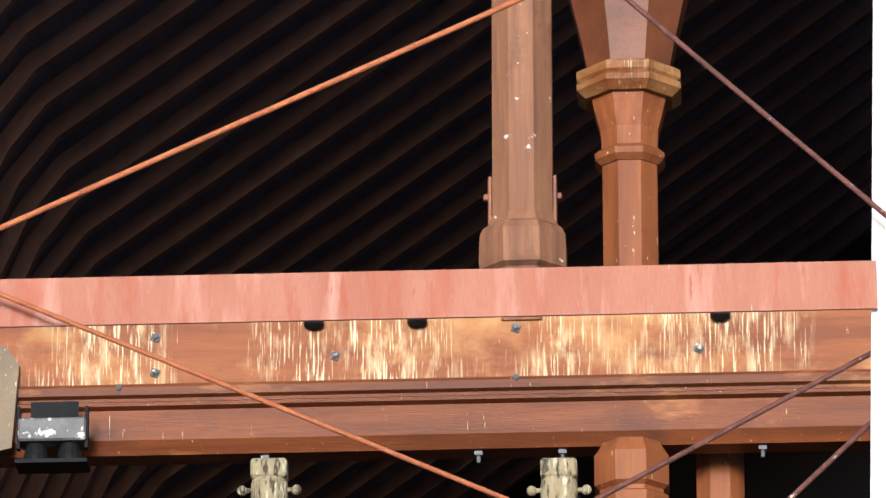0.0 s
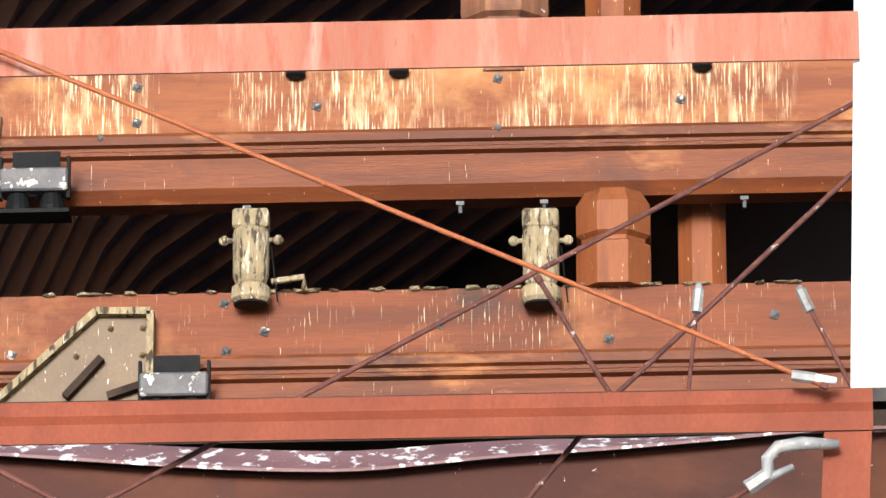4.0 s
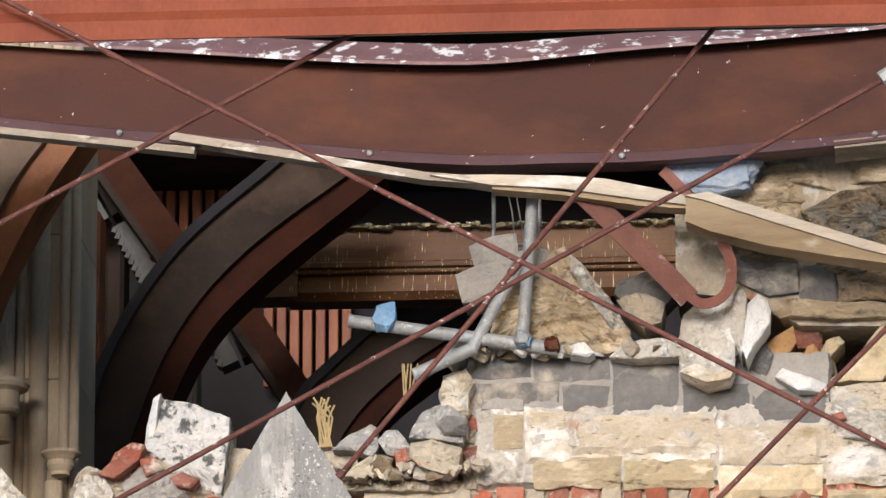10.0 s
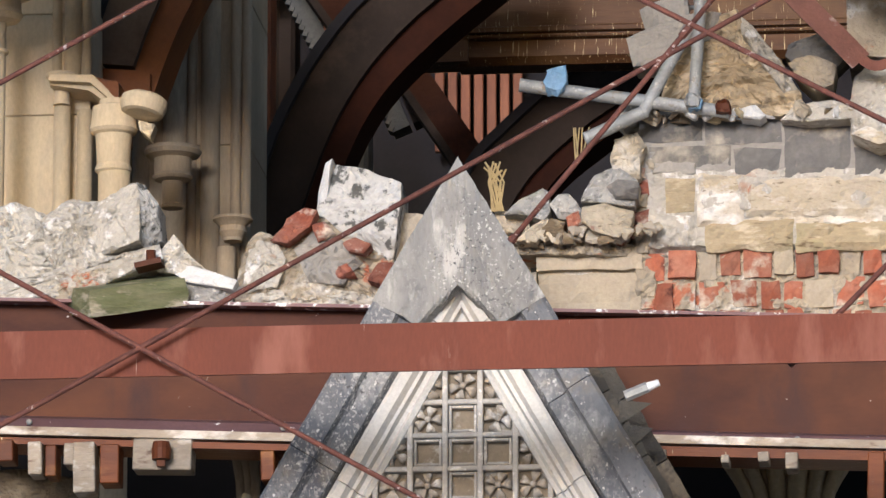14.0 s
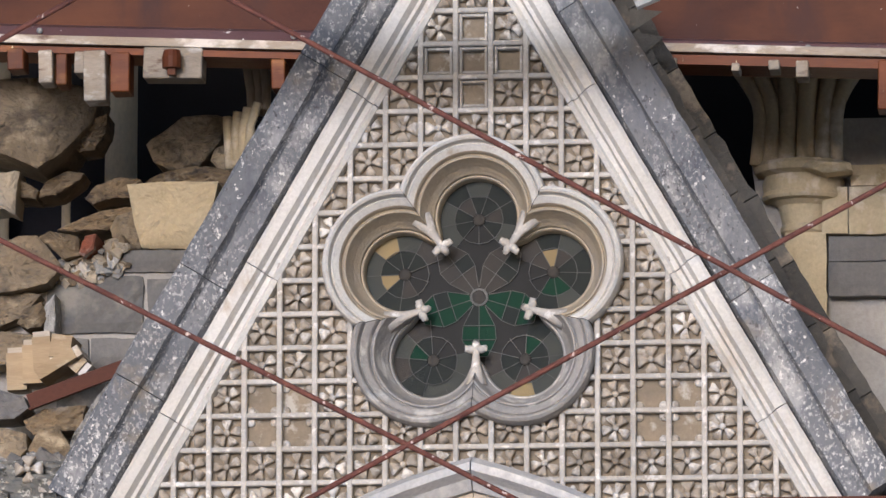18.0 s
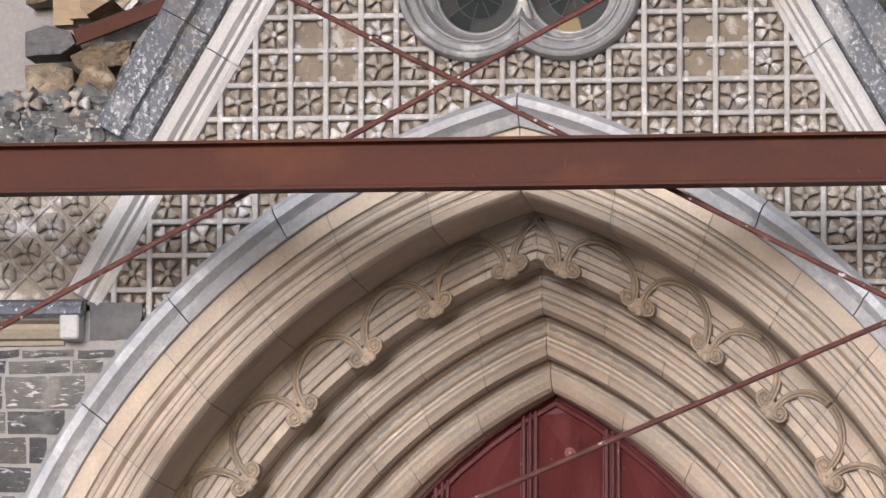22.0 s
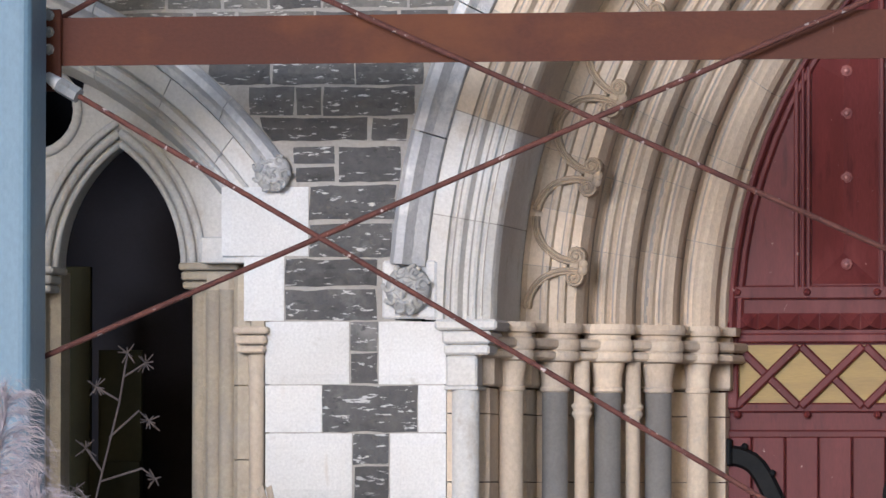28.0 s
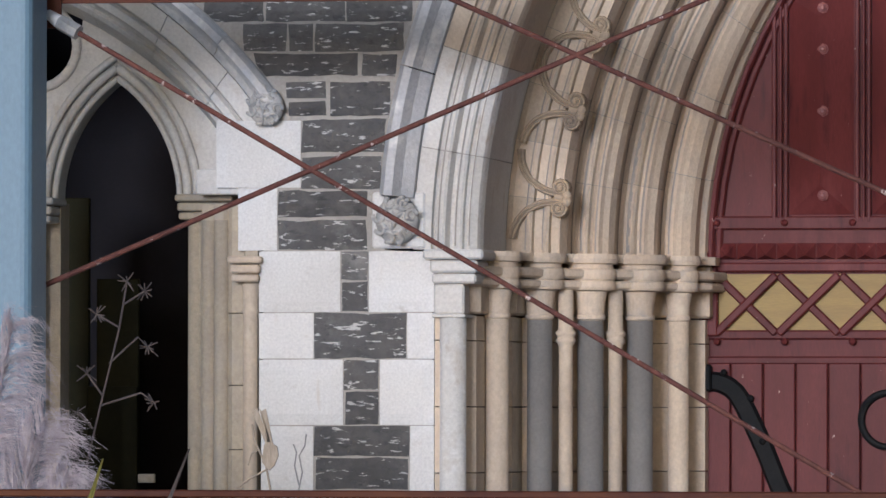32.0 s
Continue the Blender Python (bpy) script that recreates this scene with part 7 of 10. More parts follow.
# ---- rubble ----
def stone(c, s, seed, mat, label, rx=0, ry=0, rz=0, rough=0.18, blocky=0.7, cuts=3, cat="stone", name="rubble_stone", group="fallen rubble"):
    bm = bm_new()
    if mat in ("rock", "lichen", "basalt_dusty", "yellowstone", "brick", "pale") and blocky < 0.9:
        shard(bm, c, [v * 1.08 for v in s], seed, turn(rx, ry, rz), 15 if max(s) > 0.15 else 10)
    else:
        rock(bm, c, s, seed, turn(rx, ry, rz), rough, cuts + (8 if cuts > 2 and max(s) > 0.25 else 4 if cuts > 2 else 1), blocky)
    if len(label.split()) < 4:
        label += " among the rubble"
    return solid(name, bm, M[mat], label, cat, group)


def piece(name, label, mat, outline, y, deep, seed, rough=0.012, tilt=(0, 0), chips=5, freq=16.0, strata=1.4):
    bm = bm_new()
    chunk(bm, outline, y, deep, seed, rough, tilt, strata, 0.012, chips, freq)
    if len(label.split()) < 4:
        label += " among the rubble"
    return solid(name, bm, M[mat], label, "stone", "fallen rubble")


piece("rubble_stone", "bright bleached limestone lump on the wall head", "bleached", [(-1.977, 6.965), (-1.961, 7.241), (-1.878, 7.282), (-1.762, 7.318), (-1.635, 7.263), (-1.597, 7.052), (-1.705, 6.969)], 1.02, 0.22, 801, 0.022, (-0.2, 0.25), 5, 16.0, 1.4)
piece("rubble_stone", "bright bleached limestone lump on the wall head", "bleached", [(-1.659, 7.229), (-1.564, 7.323), (-1.496, 7.307), (-1.417, 7.292), (-1.378, 7.042), (-1.608, 7.016)], 1.0, 0.22, 802, 0.026, (0.1, 0.2), 5, 16.0, 1.4)
piece("rubble_stone", "squared bleached block with a pitted broken end", "bleached", [(-1.479, 7.227), (-1.438, 7.289), (-1.317, 7.355), (-1.286, 7.358), (-1.275, 7.126), (-1.446, 7.084)], 0.96, 0.22, 803, 0.012, (-0.25, 0.15), 3, 16.0, 1.4)
piece("rubble_stone", "pitted broken end of a bleached block", "spotted", [(-1.298, 7.361), (-1.269, 7.356), (-1.222, 7.281), (-1.213, 7.153), (-1.279, 7.116)], 0.99, 0.22, 804, 0.018, (0.6, 0.1), 3, 16.0, 1.4)
piece("rubble_stone", "flat bleached slab among the rubble", "bleached", [(-1.944, 6.927), (-1.903, 6.979), (-1.694, 7.002), (-1.402, 7.080), (-1.211, 7.122), (-1.193, 7.067), (-1.287, 7.023), (-1.525, 6.918)], 0.95, 0.22, 805, 0.014, (0, 0.3), 5, 16.0, 1.4)
piece("rubble_stone", "crumbled mortar under the slab", "rubble", [(-1.689, 6.917), (-1.628, 6.979), (-1.399, 7.038), (-1.326, 7.025), (-1.439, 6.943), (-1.543, 6.903)], 0.93, 0.22, 806, 0.016, (0, 0.3), 5, 16.0, 1.4)
piece("rubble_stone", "small broken mortar lump on the wall head", "bleached", [(-1.232, 7.039), (-1.218, 7.102), (-1.164, 7.167), (-1.134, 7.132), (-1.107, 7.093), (-1.023, 7.019), (-1.116, 7.004)], 1.0, 0.22, 807, 0.018, (0, 0), 5, 16.0, 1.4)
piece("rubble_stone", "white flat slab lying on the beam", "quoin", [(-1.160, 7.018), (-1.125, 7.059), (-1.047, 7.030), (-0.922, 6.983), (-0.936, 6.943), (-1.113, 6.979)], 0.98, 0.22, 808, 0.008, (0, 0.5), 2, 16.0, 1.4)
piece("rubble_stone", "flat lichened slab among the rubble", "lichen", [(-1.127, 6.990), (-0.939, 6.954), (-0.949, 6.895), (-1.105, 6.898)], 1.0, 0.22, 809, 0.01, (0, 0), 5, 16.0, 1.4)
piece("rubble_stone", "brick and mortar rubble mass", "rubble", [(-0.949, 6.912), (-0.935, 7.035), (-0.888, 7.166), (-0.847, 7.190), (-0.794, 7.142), (-0.736, 7.247), (-0.586, 7.233), (-0.540, 7.179), (-0.471, 7.135), (-0.366, 7.086), (-0.352, 6.973), (-0.376, 6.900)], 1.08, 0.4, 810, 0.03, (0, 0.3), 7, 16.0, 1.4)
piece("rubble_stone", "pale broken mortar lump", "bleached", [(-0.892, 7.112), (-0.861, 7.171), (-0.788, 7.135), (-0.746, 7.066), (-0.776, 6.961), (-0.912, 6.943)], 1.03, 0.22, 811, 0.02, (-0.2, 0.2), 5, 16.0, 1.4)
piece("rubble_stone", "grey broken mortar lump", "mortar", [(-0.724, 7.106), (-0.662, 7.179), (-0.547, 7.144), (-0.474, 7.058), (-0.536, 6.964), (-0.661, 6.977)], 1.02, 0.22, 812, 0.02, (0.1, 0.2), 5, 16.0, 1.4)
piece("rubble_stone", "crumbled pale mortar at the foot", "bleached", [(-0.932, 6.901), (-0.880, 6.974), (-0.745, 6.950), (-0.579, 6.957), (-0.392, 6.931), (-0.360, 6.888)], 1.03, 0.22, 813, 0.02, (0, 0.3), 5, 16.0, 1.4)
piece("broken_brick", "broken red brick in the rubble", "brick", [(-0.811, 7.142), (-0.759, 7.183), (-0.743, 7.218), (-0.680, 7.257), (-0.635, 7.248), (-0.659, 7.185), (-0.742, 7.123)], 1.0, 0.12, 814, 0.01, (0.1, 0.1), 4, 16.0, 1.4)
piece("broken_brick", "broken red brick in the rubble", "brick", [(-0.659, 7.195), (-0.607, 7.205), (-0.566, 7.157), (-0.628, 7.125)], 1.0, 0.12, 815, 0.01, (0.1, 0.1), 4, 16.0, 1.4)
piece("broken_brick", "broken red brick in the rubble", "brick", [(-0.538, 7.118), (-0.493, 7.143), (-0.434, 7.116), (-0.461, 7.078), (-0.517, 7.084)], 1.0, 0.12, 816, 0.01, (0.1, 0.1), 4, 16.0, 1.4)
piece("broken_brick", "broken red brick in the rubble", "brick", [(-0.447, 6.979), (-0.409, 7.041), (-0.343, 7.050), (-0.335, 7.004), (-0.388, 6.956)], 1.0, 0.12, 817, 0.01, (0.1, 0.1), 4, 16.0, 1.4)
piece("broken_brick", "broken red brick in the rubble", "brick", [(-0.575, 7.024), (-0.524, 7.044), (-0.492, 7.001), (-0.550, 6.981)], 1.0, 0.12, 818, 0.01, (0.1, 0.1), 4, 16.0, 1.4)
piece("carved_stone", "squared lichen-spotted stone block leaning on the rubble", "spotted", [(-0.614, 7.437), (-0.589, 7.462), (-0.463, 7.416), (-0.333, 7.362), (-0.333, 7.302), (-0.354, 7.137), (-0.379, 7.063), (-0.462, 7.086), (-0.613, 7.239), (-0.651, 7.250), (-0.641, 7.335)], 1.1, 0.3, 819, 0.014, (-0.1, 0.1), 3, 16.0, 1.4)
piece("carved_stone", "pale edge of the leaning block", "quoin", [(-0.654, 7.257), (-0.646, 7.351), (-0.618, 7.453), (-0.592, 7.467), (-0.605, 7.363), (-0.613, 7.245)], 1.13, 0.2, 820, 0.008, (-1.0, 0), 2, 16.0, 1.4)
piece("rubble_stone", "small weathered block", "pale", [(-0.367, 7.293), (-0.267, 7.269), (-0.275, 7.094), (-0.392, 7.084)], 1.22, 0.22, 821, 0.01, (0, 0), 3, 16.0, 1.4)
piece("rubble_stone", "small weathered block", "pale", [(-0.007, 7.284), (0.108, 7.277), (0.129, 7.211), (0.076, 7.159), (0.014, 7.224)], 1.24, 0.22, 822, 0.012, (0, 0), 5, 16.0, 1.4)
piece("rubble_stone", "grey broken stone", "lichen", [(0.042, 7.248), (0.094, 7.300), (0.178, 7.351), (0.199, 7.340), (0.209, 7.261), (0.188, 7.223), (0.094, 7.246)], 1.16, 0.22, 823, 0.01, (0.2, 0.3), 5, 16.0, 1.4)
piece("rubble_stone", "yellow split stone", "facing", [(0.085, 7.142), (0.137, 7.196), (0.195, 7.242), (0.208, 7.210), (0.162, 7.140)], 1.15, 0.22, 824, 0.012, (0.5, 0), 5, 16.0, 1.4)
piece("rubble_stone", "grey broken stone", "lichen", [(0.206, 7.291), (0.237, 7.333), (0.275, 7.337), (0.324, 7.267), (0.312, 7.234), (0.237, 7.242)], 1.2, 0.22, 825, 0.014, (0.1, 0.2), 5, 16.0, 1.4)
piece("rubble_stone", "brown broken stone", "rock", [(0.161, 7.177), (0.209, 7.231), (0.265, 7.221), (0.256, 7.166), (0.188, 7.142)], 1.16, 0.22, 826, 0.012, (0, 0), 5, 16.0, 1.4)
piece("broken_brick", "brick fragment", "brick_pink", [(0.266, 7.236), (0.312, 7.260), (0.328, 7.207), (0.278, 7.180)], 1.15, 0.22, 827, 0.008, (0, 0), 5, 16.0, 1.4)
piece("rubble_stone", "yellow broken stone", "facing", [(0.325, 7.275), (0.419, 7.281), (0.516, 7.257), (0.507, 7.190), (0.466, 7.144), (0.366, 7.176), (0.325, 7.215)], 1.14, 0.2, 828, 0.014, (0, 0.2), 4, 16.0, 1.4)
piece("rubble_stone", "grey broken stone", "lichen", [(0.324, 7.290), (0.335, 7.328), (0.371, 7.387), (0.446, 7.432), (0.529, 7.366), (0.520, 7.272), (0.418, 7.279)], 1.15, 0.22, 829, 0.014, (-0.2, 0.2), 5, 16.0, 1.4)
piece("rubble_stone", "blue-grey broken stone", "basalt_dusty", [(0.420, 7.338), (0.461, 7.367), (0.538, 7.357), (0.534, 7.297), (0.451, 7.291)], 1.13, 0.22, 830, 0.008, (0, 0), 5, 16.0, 1.4)
piece("rubble_stone", "yellow-brown broken stone", "facing", [(0.427, 7.446), (0.444, 7.510), (0.542, 7.514), (0.541, 7.385), (0.458, 7.375)], 1.18, 0.22, 831, 0.016, (0, 0), 5, 16.0, 1.4)
piece("rubble_stone", "low mortar rubble behind the gable", "rubble", [(0.001, 7.165), (0.085, 7.201), (0.252, 7.212), (0.357, 7.195), (0.540, 7.152), (0.539, 7.106), (0.001, 7.118)], 1.26, 0.22, 832, 0.02, (0, 0.4), 5, 16.0, 1.4)
piece("rubble_stone", "grey dressed fragment", "mortar", [(0.531, 8.059), (0.621, 8.088), (0.710, 8.101), (0.722, 8.006), (0.554, 7.971)], 1.3, 0.22, 833, 0.005, (0, 0), 2, 16.0, 1.4)
piece("rubble_stone", "large grey dressed fragment", "mortar", [(0.483, 7.941), (0.556, 7.970), (0.733, 8.023), (0.838, 8.026), (0.812, 7.931), (0.707, 7.846), (0.510, 7.828)], 1.27, 0.22, 834, 0.006, (-0.1, 0), 2, 16.0, 1.4)
piece("rubble_stone", "great brown split stone lying on the wall head", "tan_rock", [(0.603, 7.637), (0.624, 7.759), (0.719, 7.909), (0.834, 8.019), (0.901, 8.037), (0.949, 7.970), (1.054, 7.838), (1.130, 7.703), (1.115, 7.618), (0.875, 7.613)], 1.26, 0.5, 835, 0.03, (0.1, 0.15), 5, 11.0, 2.2)
piece("rubble_stone", "pale broken edge of the great stone", "bleached", [(0.909, 8.008), (0.957, 7.960), (1.057, 7.833), (1.131, 7.703), (1.119, 7.638), (1.002, 7.791), (0.919, 7.922)], 1.24, 0.2, 836, 0.02, (0.4, 0.2), 5, 16.0, 1.4)
piece("rubble_stone", "grey angular stone", "basalt_dusty", [(1.073, 7.857), (1.086, 7.895), (1.174, 7.924), (1.232, 7.947), (1.320, 7.861), (1.263, 7.806), (1.096, 7.831)], 1.25, 0.22, 837, 0.008, (0, 0.3), 5, 16.0, 1.4)
piece("rubble_stone", "pale angular stone", "pale", [(1.083, 7.823), (1.166, 7.848), (1.266, 7.803), (1.253, 7.728), (1.187, 7.701), (1.118, 7.762)], 1.22, 0.22, 838, 0.014, (0, 0.1), 5, 16.0, 1.4)
piece("rubble_stone", "flat pale slab on the wall head", "bleached", [(1.057, 7.594), (1.099, 7.634), (1.176, 7.659), (1.255, 7.662), (1.348, 7.624), (1.338, 7.586), (1.171, 7.575)], 1.18, 0.22, 839, 0.01, (0, 0.4), 5, 16.0, 1.4)
piece("rubble_stone", "small broken fragment on the wall head", "quoin", [(0.918, 7.641), (0.968, 7.645), (1.005, 7.606), (0.980, 7.589), (0.914, 7.599)], 1.17, 0.22, 840, 0.012, (0, 0), 5, 16.0, 1.4)
piece("rubble_stone", "small broken fragment on the wall head", "bleached", [(0.445, 7.618), (0.503, 7.670), (0.545, 7.659), (0.524, 7.616), (0.472, 7.592)], 1.2, 0.22, 841, 0.012, (0, 0), 5, 16.0, 1.4)
piece("rubble_stone", "yellow broken stone at the broken wall end", "facing", [(0.441, 7.532), (0.524, 7.563), (0.562, 7.509), (0.520, 7.402), (0.452, 7.403)], 1.2, 0.22, 842, 0.016, (0, 0), 5, 16.0, 1.4)
frag = thing("carved_stone", "broken white moulded stone with fluted face", "stone", "fallen rubble")
bm = bm_new()
chunk(bm, [(1.314, 7.654), (1.331, 7.754), (1.373, 7.794), (1.523, 7.826), (1.530, 7.676), (1.520, 7.527), (1.421, 7.490), (1.317, 7.526)], 1.16, 0.18, 843, 0.01, (-0.1, 0.3))
part("flute", bm, M["bleached"], frag)
bm = bm_new()
chunk(bm, [(1.506, 7.666), (1.524, 7.812), (1.553, 7.828), (1.570, 7.794), (1.560, 7.666), (1.547, 7.555)], 1.12, 0.18, 844, 0.006, (-0.3, 0))
part("flute", bm, M["bleached"], frag)
bm = bm_new()
chunk(bm, [(1.551, 7.583), (1.569, 7.771), (1.607, 7.813), (1.640, 7.795), (1.656, 7.748), (1.651, 7.696), (1.593, 7.599), (1.567, 7.544)], 1.13, 0.18, 845, 0.008, (0.3, 0.2))
part("flute", bm, M["quoin"], frag)
bm = bm_new()
chunk(bm, [(1.319, 7.516), (1.381, 7.551), (1.526, 7.534), (1.505, 7.485), (1.422, 7.463)], 1.12, 0.18, 846, 0.012, (0, 0.5))
part("flute", bm, M["facing"], frag)
piece("rubble_stone", "yellow-brown stone fragment", "orange_stone", [(1.603, 7.630), (1.666, 7.693), (1.734, 7.739), (1.743, 7.675), (1.703, 7.606), (1.645, 7.594)], 1.34, 0.22, 847, 0.008, (0.2, 0.1), 3, 16.0, 1.4)
piece("broken_brick", "orange brick fragment", "brick", [(1.720, 7.724), (1.796, 7.744), (1.837, 7.726), (1.840, 7.644), (1.749, 7.659)], 1.38, 0.22, 848, 0.01, (0, 0), 5, 16.0, 1.4)
piece("rubble_stone", "orange stone fragment", "orange_stone", [(1.762, 7.588), (1.783, 7.648), (1.808, 7.658), (1.850, 7.599), (1.816, 7.552)], 1.32, 0.22, 849, 0.006, (0.3, 0.2), 4, 16.0, 1.4)
piece("rubble_stone", "yellow stone fragment", "yellowstone", [(1.829, 7.626), (1.854, 7.677), (1.900, 7.696), (1.921, 7.672), (1.866, 7.608)], 1.34, 0.22, 850, 0.008, (-0.2, 0.2), 5, 16.0, 1.4)
piece("rubble_stone", "dark brown stone deep in the gap", "rock", [(1.684, 7.561), (1.717, 7.647), (1.874, 7.644), (1.893, 7.558), (1.809, 7.527)], 1.4, 0.22, 851, 0.01, (0, 0), 5, 16.0, 1.4)
piece("carved_stone", "sawn yellow limestone slab leaning in the gap", "yellowstone", [(1.841, 7.509), (1.947, 7.571), (2.026, 7.682), (2.068, 7.733), (2.131, 7.742), (2.168, 7.701), (2.162, 7.615), (2.057, 7.505)], 1.3, 0.16, 852, 0.006, (0.05, 0.1), 2, 16.0, 1.4)
# side of the yellow slab above: darker stone colour stands in for its shade
piece("rubble_stone", "shaded split face of the leaning slab", "rock", [(2.061, 7.500), (2.135, 7.610), (2.167, 7.664), (2.178, 7.524), (2.134, 7.499)], 1.28, 0.22, 853, 0.01, (0.7, 0), 5, 16.0, 1.4)
piece("rubble_stone", "yellow stone upright", "yellowstone", [(2.161, 7.534), (2.172, 7.706), (2.215, 7.791), (2.235, 7.748), (2.228, 7.533)], 1.32, 0.22, 854, 0.01, (0, 0), 5, 16.0, 1.4)
piece("rubble_stone", "brick and mortar lump beside the column", "rubble", [(2.211, 7.502), (2.232, 7.781), (2.295, 7.823), (2.367, 7.800), (2.360, 7.350), (2.246, 7.395)], 1.28, 0.22, 855, 0.02, (0, 0), 5, 16.0, 1.4)
piece("rubble_stone", "grey stone fragment", "basalt_dusty", [(1.559, 7.549), (1.584, 7.617), (1.630, 7.659), (1.659, 7.611), (1.633, 7.530)], 1.27, 0.22, 856, 0.008, (0.2, 0), 5, 16.0, 1.4)
piece("rubble_stone", "white stone fragment", "quoin", [(1.664, 7.518), (1.693, 7.547), (1.772, 7.516), (1.854, 7.489), (1.858, 7.450), (1.750, 7.456)], 1.22, 0.22, 857, 0.008, (0, 0.4), 5, 16.0, 1.4)
piece("rubble_stone", "pale stone ledge", "facing", [(1.854, 7.487), (2.062, 7.495), (2.238, 7.513), (2.242, 7.385), (2.122, 7.362), (1.874, 7.412)], 1.24, 0.22, 858, 0.012, (0, 0.3), 5, 16.0, 1.4)
piece("rubble_stone", "pale mortared lump", "bleached", [(1.852, 7.301), (1.874, 7.429), (1.958, 7.460), (2.081, 7.383), (2.225, 7.338), (2.265, 7.253), (2.120, 7.223), (1.955, 7.279)], 1.22, 0.22, 859, 0.018, (0, 0.3), 5, 16.0, 1.4)
piece("rubble_stone", "brick and mortar lump", "rubble", [(2.080, 7.306), (2.245, 7.293), (2.327, 7.249), (2.325, 7.101), (2.161, 7.167), (2.079, 7.232)], 1.21, 0.22, 860, 0.018, (0, 0), 5, 16.0, 1.4)
piece("broken_brick", "worn brick set in mortar", "brick_pink", [(2.085, 7.325), (2.151, 7.332), (2.162, 7.275), (2.100, 7.265)], 1.19, 0.22, 861, 0.008, (0, 0), 2, 16.0, 1.4)
piece("broken_brick", "worn brick set in mortar", "brick_pink", [(2.167, 7.285), (2.253, 7.293), (2.265, 7.248), (2.182, 7.238)], 1.19, 0.22, 862, 0.008, (0, 0), 2, 16.0, 1.4)
piece("broken_brick", "worn brick set in mortar", "brick_pink", [(2.192, 7.154), (2.256, 7.161), (2.267, 7.112), (2.207, 7.103)], 1.19, 0.22, 863, 0.008, (0, 0), 2, 16.0, 1.4)
piece("broken_brick", "worn brick set in mortar", "brick_pink", [(1.874, 7.360), (1.914, 7.368), (1.926, 7.342), (1.890, 7.332)], 1.19, 0.22, 864, 0.008, (0, 0), 2, 16.0, 1.4)
rgw = random.Random(33)
for i in range(44):
    x = 0.007 + rgw.random() * 0.60
    stone((x, 1.15 + rgw.random() * 0.1, 7.146 + rgw.random() * 0.05), (0.02 + rgw.random() * 0.04, 0.05, 0.015 + rgw.random() * 0.025), 100 + i, rgw.choice(("rubble", "rock", "pale", "facing")), "crumb of broken mortar", rgw.random() * 60, rgw.random() * 90, 0, 0.2, 0.6, 1)
for i in range(46):
    x = 0.55 + rgw.random() * 1.0
    stone((x, 1.17 + rgw.random() * 0.10, 7.611 - 0.02 * max(0, x - 1.1) + rgw.random() * 0.02), (0.02 + rgw.random() * 0.06, 0.06, 0.015 + rgw.random() * 0.025), 140 + i, rgw.choice(("pale", "quoin", "rubble", "yellowstone", "rock")), "small broken fragment on the wall head", rgw.random() * 40, rgw.random() * 50, 0, 0.22, 0.65, 1)

# bent steel strap
strap = thing("steel_strap", "rusty flat steel strap bent into a hook", "strap")
for nm, pts, wide, mt in (("arm", spline([(0.978, 8.168), (1.067, 8.076), (1.180, 7.956), (1.284, 7.848), (1.362, 7.761)], 12), 0.042, "strap_rust"), ("bend", spline([(1.362, 7.772), (1.407, 7.745), (1.465, 7.759), (1.507, 7.808), (1.516, 7.897), (1.481, 7.983), (1.430, 8.049), (1.368, 8.146), (1.306, 8.223), (1.265, 8.267)], 24), 0.020, "strap_rust")):
    rows = []
    for i, (x, z_) in enumerate(pts):
        a_, b_ = pts[max(0, i - 1)], pts[min(len(pts) - 1, i + 1)]
        d = Vector((b_[0] - a_[0], b_[1] - a_[1])).normalized()
        y0 = 1.02 if nm == "arm" else 1.02 + 0.002 * i
        rows.append([(x - d.y * wide * q, y0 + w, z_ + d.x * wide * q) for q, w in ((-1, 0.0), (1, 0.012), (1, 0.022), (-1, 0.010))])
    bm = bm_new()
    vs = strip(bm, rows, closed=True)
    bm.faces.new(vs[0][::-1])
    bm.faces.new(vs[-1])
    part(nm, bm, M[mt], strap)

# scaffold tubes
def pipe(name, a_, b_, r, label, cap=True):
    ob = thing("scaffold_tube", label, "tube", "bent scaffold tubes")
    bm = bm_new()
    va, vb = Vector(a_), Vector(b_)
    d = (vb - va).normalized()
    tube(bm, [va, vb], r, 14, caps=False)
    tube(bm, [va, vb], r * 0.86, 14, caps=False)
    part("tube", bm, M["galv"], ob, smooth=True)
    for p, s in ((va, 1), (vb, -1)):
        bm = bm_new()
        tube(bm, [p, p + d * s * 0.012], r * 1.04, 14, caps=False)
        rim = part("rim", bm, M["galv"], ob)
        # dark disc added inside the open end, in place of the bore's shade
        bm = bm_new()
        tube(bm, [p + d * s * 0.2, p + d * s * 0.201], r * 0.85, 14)
        part("plug", bm, M["timber_dark"], rim)
    return ob


